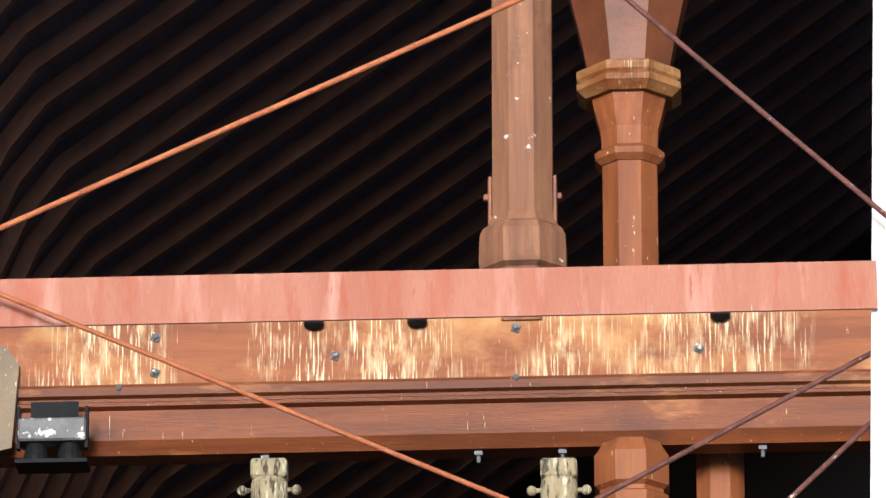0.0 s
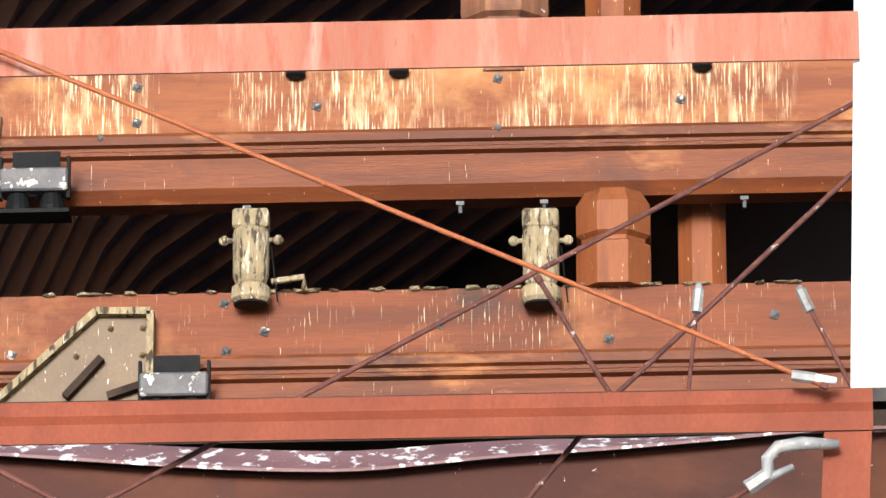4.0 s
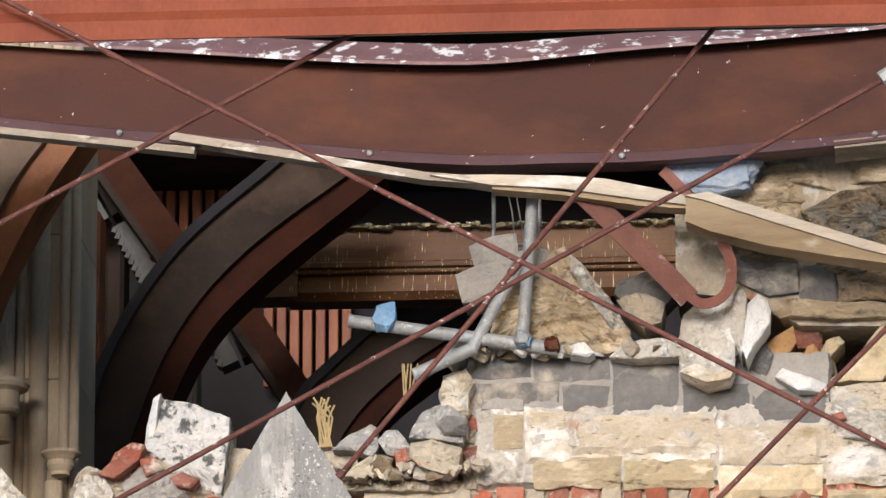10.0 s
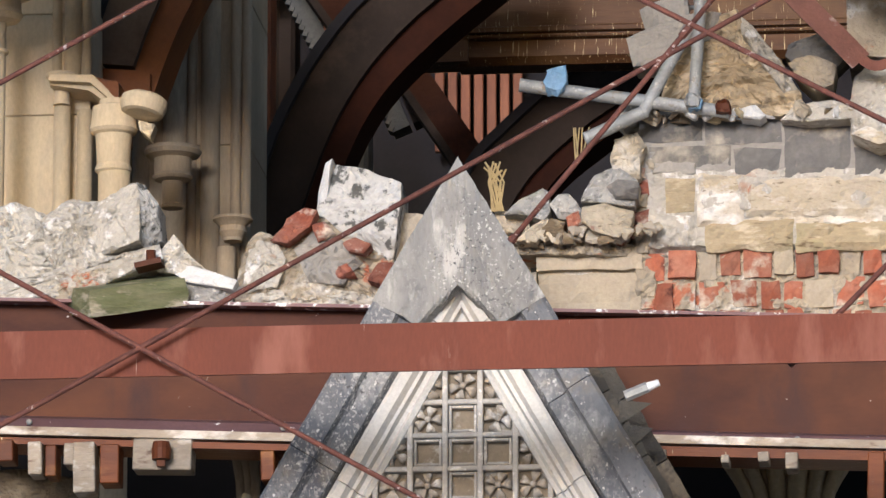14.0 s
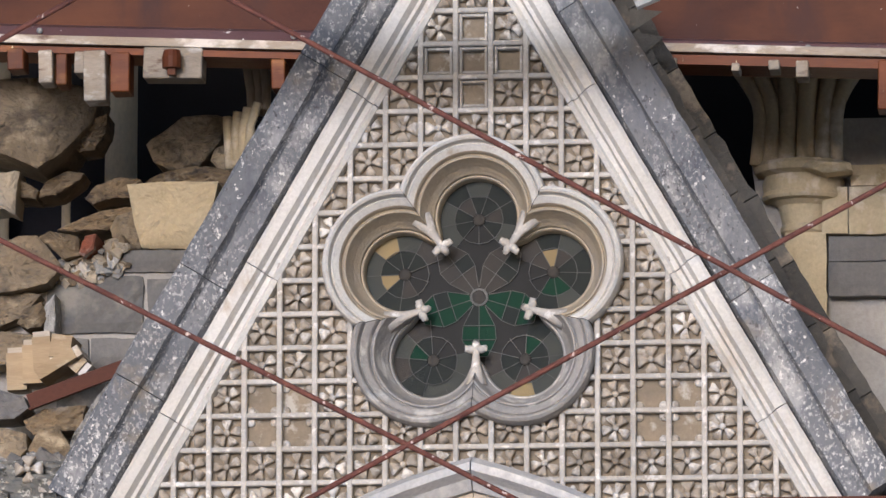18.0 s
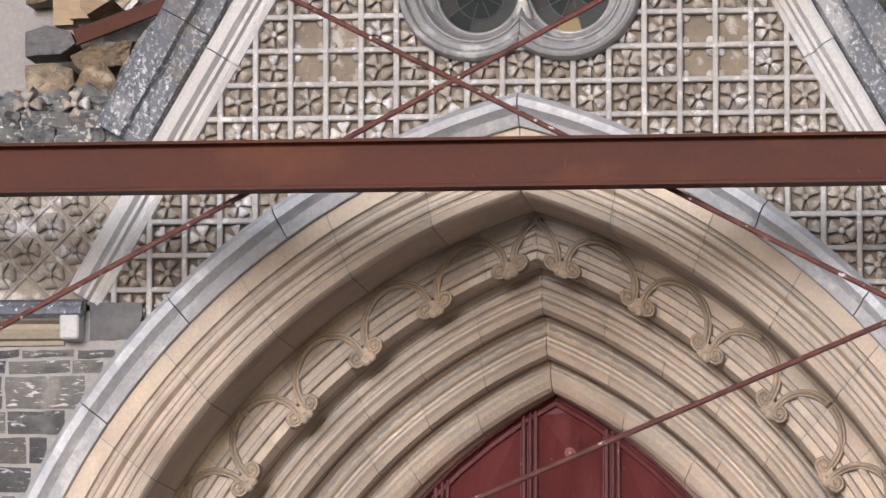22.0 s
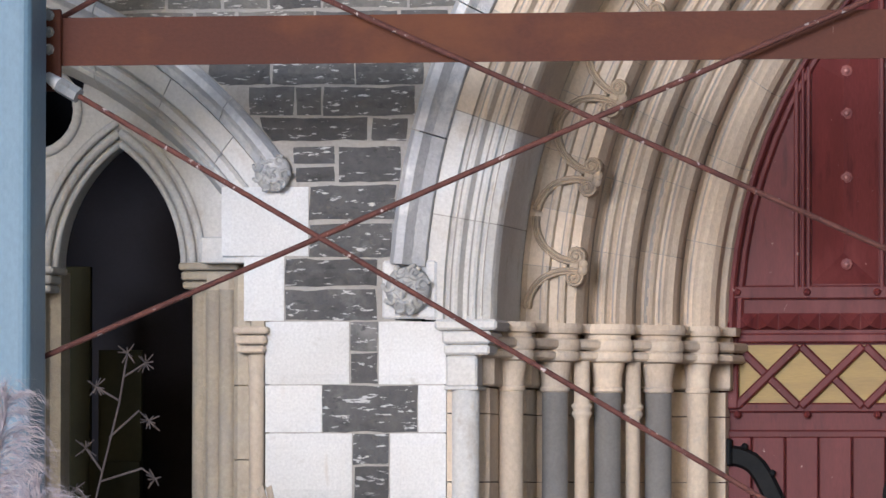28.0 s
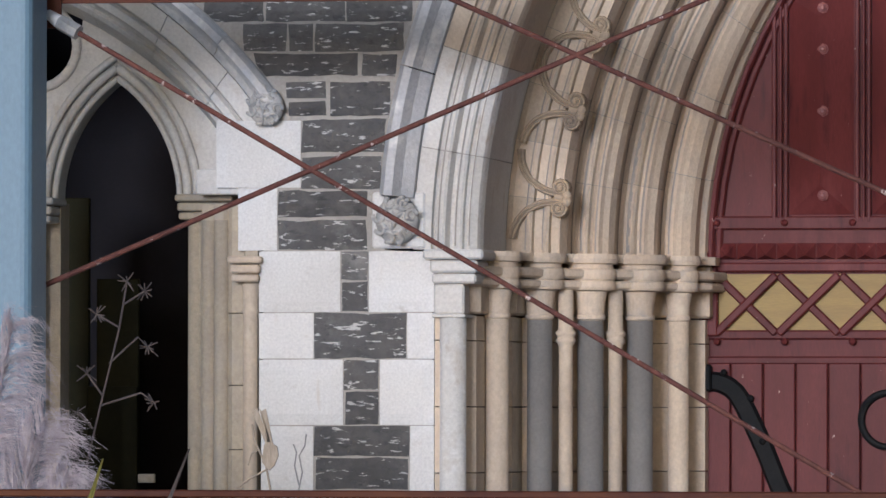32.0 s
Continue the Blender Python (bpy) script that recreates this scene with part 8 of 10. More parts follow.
tb = pipe("t", (0.105, 1.08, 7.717), (0.871, 1.16, 7.615), 0.0245, "galvanised scaffold tube with an open end and a blue rag")
pipe("t", (0.742, 1.13, 7.625), (0.784, 1.13, 8.20), 0.023, "upright galvanised scaffold tube")
pipe("t", (0.345, 1.1, 7.511), (0.567, 1.12, 7.617), 0.0245, "bent galvanised scaffold tube, lower length")
pipe("t", (0.554, 1.12, 7.607), (0.728, 1.13, 7.931), 0.0235, "bent galvanised scaffold tube, upper length")
for p, m_ in (((0.242, 1.08, 7.727), "bluecloth"), ((0.748, 1.12, 7.64), "bluecloth"), ((0.742, 1.10, 7.645), "galv"), ((0.85, 1.14, 7.625), "rust")):
    bm = bm_new()
    rock(bm, p, (0.075, 0.08, 0.09) if p[0] < 0.5 else (0.05, 0.07, 0.05), 80 + int(p[0] * 100), None, 0.25, 2, 0.5)
    if m_ == "bluecloth":
        solid("rag", bm, M[m_], "pale blue rag tied round a scaffold tube", "rag")
    else:
        solid("coupler", bm, M[m_], "scaffold coupler clamped on tubes", "coupler")
# floodlight frame hanging behind the tubes
bm = bm_new()
tube(bm, [(0.62, 1.4, 8.32), (0.62, 1.4, 8.10), (0.64, 1.4, 8.08), (0.77, 1.4, 8.08), (0.79, 1.4, 8.10), (0.79, 1.4, 8.32)], 0.008, 6)
tube(bm, [(0.70, 1.4, 8.34), (0.71, 1.38, 8.24), (0.73, 1.4, 8.12), (0.735, 1.4, 8.02)], 0.003, 5)
tube(bm, [(0.66, 1.4, 8.34), (0.69, 1.38, 8.2), (0.70, 1.4, 8.1)], 0.003, 5)
solid("wire_frame", bm, M["galv"], "bent wire frame with loose cables", "frame")

# timbers under the steel beams
def plank(pts, h, y0, y1, mat, label, name="timber_packer"):
    bm = bm_new()
    bar_xz(bm, pts, h / 2, y0, y1)
    return solid(name, bm, M[mat], label, "timber", "timber packing")


plank([(-3.0, 8.665), (-1.85, 8.532), (-0.46, 8.352)], 0.026, 0.98, 1.05, "weathered", "split pale timber under the buckled beam")
plank([(-0.549, 8.409), (0.018, 8.305), (0.394, 8.234), (0.768, 8.197), (0.976, 8.168)], 0.030, 0.97, 1.05, "weathered", "split pale timber under the buckled beam")
splint = thing("timber_packer", "torn white timber splint under the buckled beam", "timber", "timber packing")
for pts, mt, nm in (([(0.416, 8.232), (0.645, 8.228), (0.894, 8.219), (1.060, 8.204), (1.268, 8.157), (1.354, 8.134), (1.354, 8.100), (1.184, 8.124), (0.894, 8.172), (0.645, 8.189)], "raw", "bleached_face"), ([(0.644, 8.195), (0.893, 8.178), (1.184, 8.130), (1.353, 8.105), (1.353, 8.090), (1.183, 8.104), (0.893, 8.152), (0.644, 8.178)], "plank_side", "torn_underside")):
    bm = bm_new()
    slab(bm, pts, 0.95 if mt == "raw" else 0.97, 1.06)
    part(nm, bm, M[mt], splint)
slant = thing("timber_packer", "pale squared timber split loose and slanting down", "timber", "timber packing")
bm = bm_new()
slab(bm, [(1.355, 8.122), (1.430, 8.110), (1.681, 8.016), (1.989, 7.917), (2.296, 7.835), (2.296, 7.814), (2.132, 7.850), (1.885, 7.889), (1.639, 7.936), (1.443, 7.992), (1.355, 8.030)], 0.93, 1.06)
part("split_side", bm, M["plank_side"], slant)
# paler strip along the top: light on the upper face, put into the colour
bm = bm_new()
slab(bm, [(1.352, 8.125), (1.439, 8.136), (1.682, 8.055), (1.989, 7.951), (2.296, 7.852), (2.300, 7.827), (1.989, 7.913), (1.681, 8.016), (1.430, 8.104)], 0.915, 1.07)
part("weathered_face", bm, M["raw"], slant, "bleached upper face, its light also put into the colour")
plank([(1.9, 8.33), (2.6, 8.385)], 0.03, 1.0, 1.2, "weathered", "thin pale timber wedge")
for a_, b_, h in (((-3.0, 6.478), (-0.69, 6.372), 0.03), ((0.58, 6.342), (2.6, 6.25), 0.03)):
    plank([a_, b_], h, 0.87, 1.1, "weathered", "pale timber packer along the steel beam")
for a_, b_, h in (((-3.0, 6.442), (-0.69, 6.338), 0.024), ((0.58, 6.302), (2.6, 6.215), 0.035)):
    plank([a_, b_], h, 0.89, 1.1, "timber", "brown timber packer along the steel beam")
PK = [(-1.64, 0.05, 6.37, 6.25, "weathered"), (-1.585, 0.04, 6.36, 6.245, "timber"), (-1.52, 0.04, 6.37, 6.29, "weathered"), (-1.46, 0.08, 6.365, 6.18, "weathered"), (-1.37, 0.07, 6.36, 6.215, "timber"), (-1.18, 0.215, 6.38, 6.265, "weathered"), (-0.79, 0.05, 6.32, 6.21, "timber"), (0.62, 0.06, 6.30, 6.23, "weathered"), (0.86, 0.03, 6.28, 6.25, "weathered"), (1.0, 0.04, 6.28, 6.245, "weathered"), (1.10, 0.045, 6.28, 6.22, "weathered"), (1.40, 0.06, 6.28, 6.10, "timber"), (-1.75, 0.06, 6.38, 6.3, "timber")]
for i, (x, w, z1, z0, m_) in enumerate(PK):
    bm = bm_new()
    box(bm, (x, 0.90 + 0.02 * (i % 3), (z0 + z1) / 2), (w, 0.12, z1 - z0), turn(0, (i % 3 - 1) * 1.5, 0), bevel=0.004)
    solid("timber_block", bm, M[m_], "sawn timber block end hanging below the packer", "timber", "timber packing")
bm = bm_new()
lathe(bm, [(0.034, 6.29), (0.036, 6.33), (0.03, 6.355)], (-1.175, 0.825), 14)
box(bm, (-1.175, 0.83, 6.30), (0.03, 0.03, 0.07))
solid("anchor_bolt", bm, M["rust"], "rusty anchor bolt with a round washer", "bolt")
# mossy block resting on the beam
blk = thing("timber_block", "mossy green timber block lying askew on the beam", "timber")
bm = bm_new()
rock(bm, (-1.318, 0.93, 6.920), (0.38, 0.26, 0.10), 90, turn(14, -11, 24), 0.03, 6, 0.96)
part("block", bm, M["green"], blk)
bm = bm_new()
box(bm, (-1.24, 0.93, 7.035), (0.10, 0.10, 0.02), turn(0, -12, 0))
lathe(bm, [(0.018, 7.03), (0.018, 7.09)], (-1.235, 0.93), 8)
part("steel_plate", bm, M["rust"], blk, "rusty plate and stud")

# dark cavity under the straight beam: tumbled stones
piece("rubble_stone", "large grey-brown dressed stone tipped on its corner", "rock_grey", [(-2.028, 6.335), (-1.901, 6.371), (-1.774, 6.388), (-1.551, 6.356), (-1.582, 6.242), (-1.682, 6.099), (-1.758, 6.037), (-1.898, 6.094), (-2.025, 6.118)], 1.4, 0.5, 1201, 0.01, (0.25, 0.1), 3, 16.0, 1.4)
piece("rubble_stone", "split stone tumbled in the dark cavity", "rock", [(-1.659, 6.181), (-1.595, 6.249), (-1.532, 6.286), (-1.540, 6.213), (-1.582, 6.145), (-1.637, 6.138)], 1.62, 0.22, 1202, 0.02, (0.3, 0), 5, 16.0, 1.4)
piece("rubble_stone", "split stone tumbled in the dark cavity", "rock", [(-1.802, 5.958), (-1.760, 6.021), (-1.676, 6.067), (-1.620, 6.057), (-1.633, 6.027), (-1.717, 5.969)], 1.6, 0.22, 1203, 0.012, (0.2, 0.3), 5, 16.0, 1.4)
piece("rubble_stone", "pale moulded fragment in the cavity", "pale", [(-1.947, 5.892), (-1.948, 6.023), (-1.859, 6.047), (-1.842, 6.043), (-1.853, 5.881), (-1.894, 5.899)], 1.45, 0.22, 1204, 0.01, (0.4, 0), 5, 16.0, 1.4)
piece("rubble_stone", "broken stone in the cavity", "rock", [(-1.872, 6.036), (-1.782, 5.983), (-1.790, 5.949), (-1.862, 5.954)], 1.55, 0.22, 1205, 0.012, (0, 0), 5, 16.0, 1.4)
piece("rubble_stone", "broad split stone in the cavity", "rock", [(-1.631, 5.976), (-1.584, 6.018), (-1.521, 6.051), (-1.422, 6.050), (-1.430, 5.981), (-1.520, 5.970), (-1.594, 5.950)], 1.7, 0.22, 1206, 0.02, (0.1, 0.3), 5, 16.0, 1.4)
piece("rubble_stone", "broken stone in the cavity", "rock", [(-1.719, 5.844), (-1.635, 5.881), (-1.567, 5.910), (-1.433, 5.933), (-1.454, 5.863), (-1.528, 5.837), (-1.655, 5.835)], 1.62, 0.22, 1207, 0.016, (0, 0.3), 5, 16.0, 3)
piece("rubble_stone", "broken stone in the cavity", "rock_grey", [(-1.514, 5.839), (-1.493, 5.892), (-1.428, 5.908), (-1.397, 5.827), (-1.401, 5.763), (-1.492, 5.769)], 1.6, 0.22, 1208, 0.012, (0, 0.1), 5, 16.0, 1.4)
piece("rubble_stone", "large tan split stone in the cavity", "rock_grey", [(-1.405, 6.184), (-1.337, 6.243), (-1.273, 6.296), (-1.149, 6.309), (-1.089, 6.290), (-1.115, 6.217), (-1.208, 6.107), (-1.319, 6.088), (-1.379, 6.119)], 1.78, 0.4, 1209, 0.012, (0.1, 0.2), 4, 16.0, 1.4)
piece("rubble_stone", "small stone in the cavity", "rock_grey", [(-1.154, 6.107), (-1.138, 6.156), (-1.070, 6.180), (-1.052, 6.090), (-1.116, 6.070)], 1.7, 0.22, 1210, 0.012, (0, 0), 5, 16.0, 1.4)
piece("rubble_stone", "mortar ledge in the cavity", "rock", [(-1.429, 6.008), (-1.382, 6.050), (-1.280, 6.070), (-1.206, 6.086), (-1.047, 6.066), (-1.057, 5.997), (-1.301, 5.993)], 1.66, 0.22, 1211, 0.02, (0, 0.4), 5, 16.0, 1.4)
piece("carved_stone", "bright cream dressed stone standing on a ledge", "yellowstone", [(-1.439, 5.989), (-1.278, 5.997), (-1.094, 5.991), (-1.125, 5.843), (-1.188, 5.747), (-1.382, 5.750), (-1.412, 5.848)], 1.5, 0.3, 1212, 0.005, (-0.05, 0), 1, 16.0, 1.4)
ribf = thing("carved_stone", "cream moulded vault rib fragment", "stone", "fallen rubble")
bm = bm_new()
tube(bm, [(x, 1.58, z_) for x, z_ in [(-1.061, 6.052), (-1.070, 6.158), (-1.075, 6.250)]], [0.020, 0.018, 0.018], 8)
part("roll", bm, M["yellowstone"], ribf, smooth=True)
bm = bm_new()
tube(bm, [(x, 1.57, z_) for x, z_ in [(-1.036, 6.064), (-1.041, 6.175), (-1.035, 6.265)]], [0.020, 0.018, 0.018], 8)
part("roll", bm, M["yellowstone"], ribf, smooth=True)
bm = bm_new()
tube(bm, [(x, 1.56, z_) for x, z_ in [(-1.011, 6.076), (-1.011, 6.192), (-0.995, 6.279)]], [0.020, 0.018, 0.018], 8)
part("roll", bm, M["yellowstone"], ribf, smooth=True)
bm = bm_new()
tube(bm, [(x, 1.54, z_) for x, z_ in [(-0.985, 6.089), (-0.982, 6.208), (-0.954, 6.293)]], [0.020, 0.018, 0.018], 8)
part("roll", bm, M["yellowstone"], ribf, smooth=True)
# upper rolls in the darker, shaded copy of the stone
bm = bm_new()
tube(bm, [(x, 1.66, z_) for x, z_ in [(-0.988, 6.268), (-0.993, 6.365), (-1.015, 6.494)]], 0.022, 8)
part("upper_roll", bm, M["stained_shaded_stone"], ribf, smooth=True)
bm = bm_new()
tube(bm, [(x, 1.66, z_) for x, z_ in [(-0.967, 6.268), (-0.967, 6.364), (-0.985, 6.493)]], 0.022, 8)
part("upper_roll", bm, M["stained_shaded_stone"], ribf, smooth=True)
bm = bm_new()
tube(bm, [(x, 1.66, z_) for x, z_ in [(-0.946, 6.267), (-0.942, 6.364), (-0.955, 6.493)]], 0.022, 8)
part("upper_roll", bm, M["stained_shaded_stone"], ribf, smooth=True)
piece("rubble_stone", "large tumbled stone in the heap beside the gable", "rock_grey", [(-2.001, 5.555), (-1.982, 5.723), (-1.877, 5.746), (-1.815, 5.775), (-1.747, 5.774), (-1.649, 5.654), (-1.699, 5.588), (-1.833, 5.556)], 1.3, 0.22, 1213, 0.014, (0.1, 0.2), 5, 16.0, 1.4)
piece("rubble_stone", "orange-brown split stone in the heap", "rock", [(-1.749, 5.775), (-1.702, 5.796), (-1.601, 5.773), (-1.592, 5.705), (-1.651, 5.689)], 1.36, 0.22, 1214, 0.016, (0.2, 0.2), 5, 16.0, 1.4)
piece("broken_brick", "broken brick in the heap beside the gable", "brick_pink", [(-1.593, 5.706), (-1.569, 5.769), (-1.527, 5.777), (-1.535, 5.722), (-1.572, 5.691)], 1.34, 0.22, 1215, 0.008, (0.1, 0.1), 5, 16.0, 1.4)
piece("rubble_stone", "tumbled stone in the heap beside the gable", "rock_grey", [(-1.986, 5.424), (-1.966, 5.561), (-1.819, 5.569), (-1.735, 5.557), (-1.797, 5.474), (-1.881, 5.433)], 1.34, 0.22, 1216, 0.014, (0.1, 0.1), 5, 16.0, 1.4)
piece("rubble_stone", "brown split stone in the heap beside the gable", "rock", [(-1.808, 5.436), (-1.784, 5.486), (-1.721, 5.519), (-1.696, 5.459), (-1.720, 5.422), (-1.766, 5.414)], 1.26, 0.22, 1217, 0.012, (0.1, 0.3), 5, 16.0, 1.4)
piece("rubble_stone", "small grey stone in the heap", "lichen", [(-1.719, 5.491), (-1.674, 5.549), (-1.668, 5.402), (-1.706, 5.382)], 1.3, 0.22, 1218, 0.012, (0, 0), 5, 16.0, 1.4)
piece("rubble_stone", "grey broken stone in the heap", "rock_grey", [(-1.954, 5.383), (-1.870, 5.413), (-1.786, 5.401), (-1.681, 5.378), (-1.701, 5.295), (-1.953, 5.278)], 1.28, 0.22, 1219, 0.014, (0, 0.2), 5, 16.0, 1.4)
piece("rubble_stone", "blue-grey broken stone in the heap", "basalt_dusty", [(-1.899, 5.129), (-1.817, 5.149), (-1.734, 5.127), (-1.713, 5.081), (-1.764, 5.041), (-1.898, 5.036)], 0.98, 0.22, 1220, 0.01, (0.1, 0.3), 5, 16.0, 1.4)
piece("rubble_stone", "brown stone in the heap beside the gable", "rock", [(-1.716, 4.926), (-1.675, 4.995), (-1.614, 5.023), (-1.568, 4.957), (-1.547, 4.903), (-1.579, 4.850), (-1.646, 4.886)], 0.96, 0.22, 1221, 0.01, (0.1, 0.2), 5, 16.0, 1.4)
piece("rubble_stone", "grey broken stone in the heap", "rock_grey", [(-1.889, 4.856), (-1.891, 5.000), (-1.808, 5.009), (-1.722, 4.985), (-1.713, 4.923), (-1.766, 4.858)], 0.94, 0.22, 1222, 0.012, (0.1, 0.2), 5, 16.0, 1.4)
piece("rubble_stone", "lichened stone in the heap beside the gable", "lichen", [(-1.574, 4.921), (-1.529, 5.019), (-1.472, 5.113), (-1.428, 5.175), (-1.370, 5.157), (-1.414, 5.042), (-1.488, 4.949), (-1.528, 4.896)], 1.0, 0.22, 1223, 0.02, (0.1, 0.2), 5, 16.0, 1.4)
piece("rubble_stone", "dark brown stone deep in the heap", "rock", [(-1.739, 5.040), (-1.657, 5.080), (-1.513, 5.098), (-1.532, 5.006), (-1.698, 4.987)], 1.02, 0.22, 1224, 0.02, (0, 0.2), 5, 16.0, 1.4)
piece("rubble_stone", "mossy stone in the heap beside the gable", "lichen", [(-1.712, 4.810), (-1.680, 4.881), (-1.619, 4.894), (-1.593, 4.849), (-1.622, 4.808)], 0.92, 0.22, 1225, 0.014, (0, 0.2), 5, 16.0, 1.4)
piece("rubble_stone", "dark stone in the heap beside the gable", "basalt_dusty", [(-1.890, 4.754), (-1.870, 4.847), (-1.747, 4.855), (-1.684, 4.813), (-1.725, 4.752)], 0.95, 0.22, 1226, 0.012, (0, 0.2), 5, 16.0, 1.4)
piece("rubble_stone", "lichened stone at the foot of the heap", "ledge", [(-1.686, 4.725), (-1.672, 4.806), (-1.604, 4.830), (-1.512, 4.812), (-1.507, 4.722)], 0.9, 0.22, 1227, 0.014, (0, 0.1), 5, 16.0, 1.4)
piece("rubble_stone", "lichened stone at the foot of the heap", "ledge", [(-1.511, 4.763), (-1.491, 4.828), (-1.434, 4.840), (-1.389, 4.792), (-1.409, 4.741)], 0.9, 0.22, 1228, 0.014, (0, 0.1), 5, 16.0, 1.4)
piece("rubble_stone", "lichened stone at the foot of the heap", "ledge", [(-1.439, 4.717), (-1.399, 4.786), (-1.337, 4.769), (-1.322, 4.716)], 0.9, 0.22, 1229, 0.014, (0, 0.1), 5, 16.0, 1.4)
for i in range(90):
    u = rgw.random()
    x, z_ = -1.675 + u * 0.24, 5.636 + rgw.random() * 0.10 * (0.5 + u)
    w = 0.012 + rgw.random() ** 2 * 0.035
    stone((x, 1.41 + rgw.random() * 0.05, z_ - 0.015), (w * 1.4, 0.05, w), 300 + i, rgw.choice(("rubble", "rock", "pale", "rock", "lichen")), "loose rubble fragment beside the gable", rgw.random() * 90, rgw.random() * 90, 0, 0.22, 0.6, 1)

for i, (a_, b_, hw) in enumerate((((-1.775, 5.165), (-1.780, 5.301), 0.036), ((-1.709, 5.185), (-1.714, 5.326), 0.040), ((-1.672, 5.226), (-1.681, 5.351), 0.034), ((-1.610, 5.308), (-1.526, 5.234), 0.030), ((-1.594, 5.350), (-1.606, 5.267), 0.038), ((-1.682, 5.201), (-1.548, 5.282), 0.022))):
    block_ = thing("timber_block", "fresh cut timber block in the rubble heap", "timber", "timber packing")
    bm = bm_new()
    bar_xz(bm, [a_, b_], hw, 1.10 - 0.025 * i, 1.22)
    part("long_face", bm, M["plank_side"], block_)
    bm = bm_new()
    d = Vector((b_[0] - a_[0], b_[1] - a_[1])).normalized()
    bar_xz(bm, [b_, (b_[0] + d.x * 0.022, b_[1] + d.y * 0.022)], hw * 0.92, 1.115 - 0.025 * i, 1.22)
    part("end_grain", bm, M["raw"], block_, "pale sawn end")
bm = bm_new()
bar_xz(bm, [(-1.713, 5.106), (-1.347, 5.234)], 0.024, 0.975, 0.985)
bar_xz(bm, [(-1.705, 5.074), (-1.343, 5.207)], 0.004, 0.955, 0.985)
solid("steel_strap", bm, M["rust"], "dark rusty steel strap in the rubble heap", "strap")
ledge = thing("ledge", "lichened stone ledge of the porch roof", "ledge", kind="structure")
for row, z_ in enumerate((4.60, 4.67, 4.735)):
    x = -2.6 + 0.05 * row
    while x < -1.33 - 0.06 * row:
        w = rgw.uniform(0.10, 0.24)
        bm = bm_new()
        rock(bm, (x + w / 2, 0.12 + 0.08 * row, z_), (w, 0.34, 0.075), 500 + int(x * 100) + row * 37, turn(0, rgw.uniform(-5, 5), 0), 0.09, 6, 0.88)
        part("ledge_stone", bm, M["ledge"], ledge)
        x += w * 0.98
for i in range(14):
    stone((-1.86 + i * 0.036, 0.1 + rgw.random() * 0.2, 4.755 + rgw.random() * 0.03), (0.05 + rgw.random() * 0.05, 0.08, 0.03 + rgw.random() * 0.04), 520 + i, rgw.choice(("lichen", "rock", "basalt_dusty")), "small stone on the ledge", 0, rgw.random() * 60, 0, 0.2, 0.6, 1)

# ---- interior piers at the left and the vault shaft at the right ----
def cluster(name, x0, x1, y, z0, z1, n, label, mat="interior"):
    """Bundle of engaged shafts."""
    ob = thing(name, label, "pier", "nave piers")
    w = (x1 - x0) / n
    for k in range(0, n, 2):
        bm = bm_new()
        lathe(bm, [(w * 0.42, z0), (w * 0.42, z1)], (x0 + w * (k + 0.9), y + 0.05), 14)
        part("shaft", bm, M[mat], ob, smooth=True)
    bm = bm_new()
    box(bm, ((x0 + x1) / 2, y + 0.3, (z0 + z1) / 2), (x1 - x0, 0.5, z1 - z0))
    part("core", bm, M[mat], ob)
    return ob


p1 = thing("pier", "tall cream limestone nave pier with engaged shafts", "pier", "nave piers")
def pier_core(ob, x0, x1, y, z0, z1, mat, course=0.42):
    """Ashlar core in courses with fine joints."""
    z = z0
    while z < z1 - 0.01:
        top = min(z + course, z1)
        bm = bm_new()
        box(bm, ((x0 + x1) / 2, y + 0.3, (z + top) / 2), (x1 - x0, 0.6, top - z - 0.003), bevel=0.004)
        part("ashlar_block", bm, M[mat], ob)
        z = top


def pier_shaft(ob, x, y, r, z0, z1, mat):
    bm = bm_new()
    lathe(bm, [(r, z0), (r, z1)], (x, y), 18)
    part("shaft", bm, M[mat], ob, smooth=True)


def pier_cap(ob, x, y, z1, rows, mat, label="round moulded capital"):
    """Turned capital: rows of (radius, drop below z1)."""
    bm = bm_new()
    lathe(bm, [(r, z1 - d) for r, d in reversed(rows)], (x, y), 28)
    part("capital", bm, M[mat], ob, label, smooth=False)


pier_core(p1, -2.678, -1.820, 3.2, 0.2, 10.4, "interior")
pier_shaft(p1, -1.958, 3.2, 0.020, 8.301, 10.4, "interior")
pier_shaft(p1, -1.893, 3.2, 0.035, 8.301, 10.4, "interior")
pier_shaft(p1, -1.836, 3.2, 0.018, 8.301, 10.4, "interior")
pier_shaft(p1, -1.922, 3.13, 0.035, 0.2, 8.236, "interior")
pier_shaft(p1, -1.836, 3.17, 0.031, 0.2, 8.188, "interior")
pier_cap(p1, -1.920, 3.1, 8.326, [(0.057, 0.000), (0.064, 0.009), (0.062, 0.022), (0.044, 0.031), (0.053, 0.040), (0.048, 0.057), (0.031, 0.070), (0.035, 0.132)], "interior")
bm = bm_new()
slab(bm, [(-1.954, 8.297), (-1.781, 8.292), (-1.714, 8.225), (-1.713, 8.167), (-1.794, 8.227), (-1.954, 8.255)], 3.0, 3.25)
slab(bm, [(-1.951, 8.274), (-1.768, 8.265), (-1.683, 8.184), (-1.690, 8.165), (-1.782, 8.247), (-1.951, 8.260)], 2.95, 3.25)
part("corbel_moulding", bm, M["interior"], p1, "moulded corbel course")
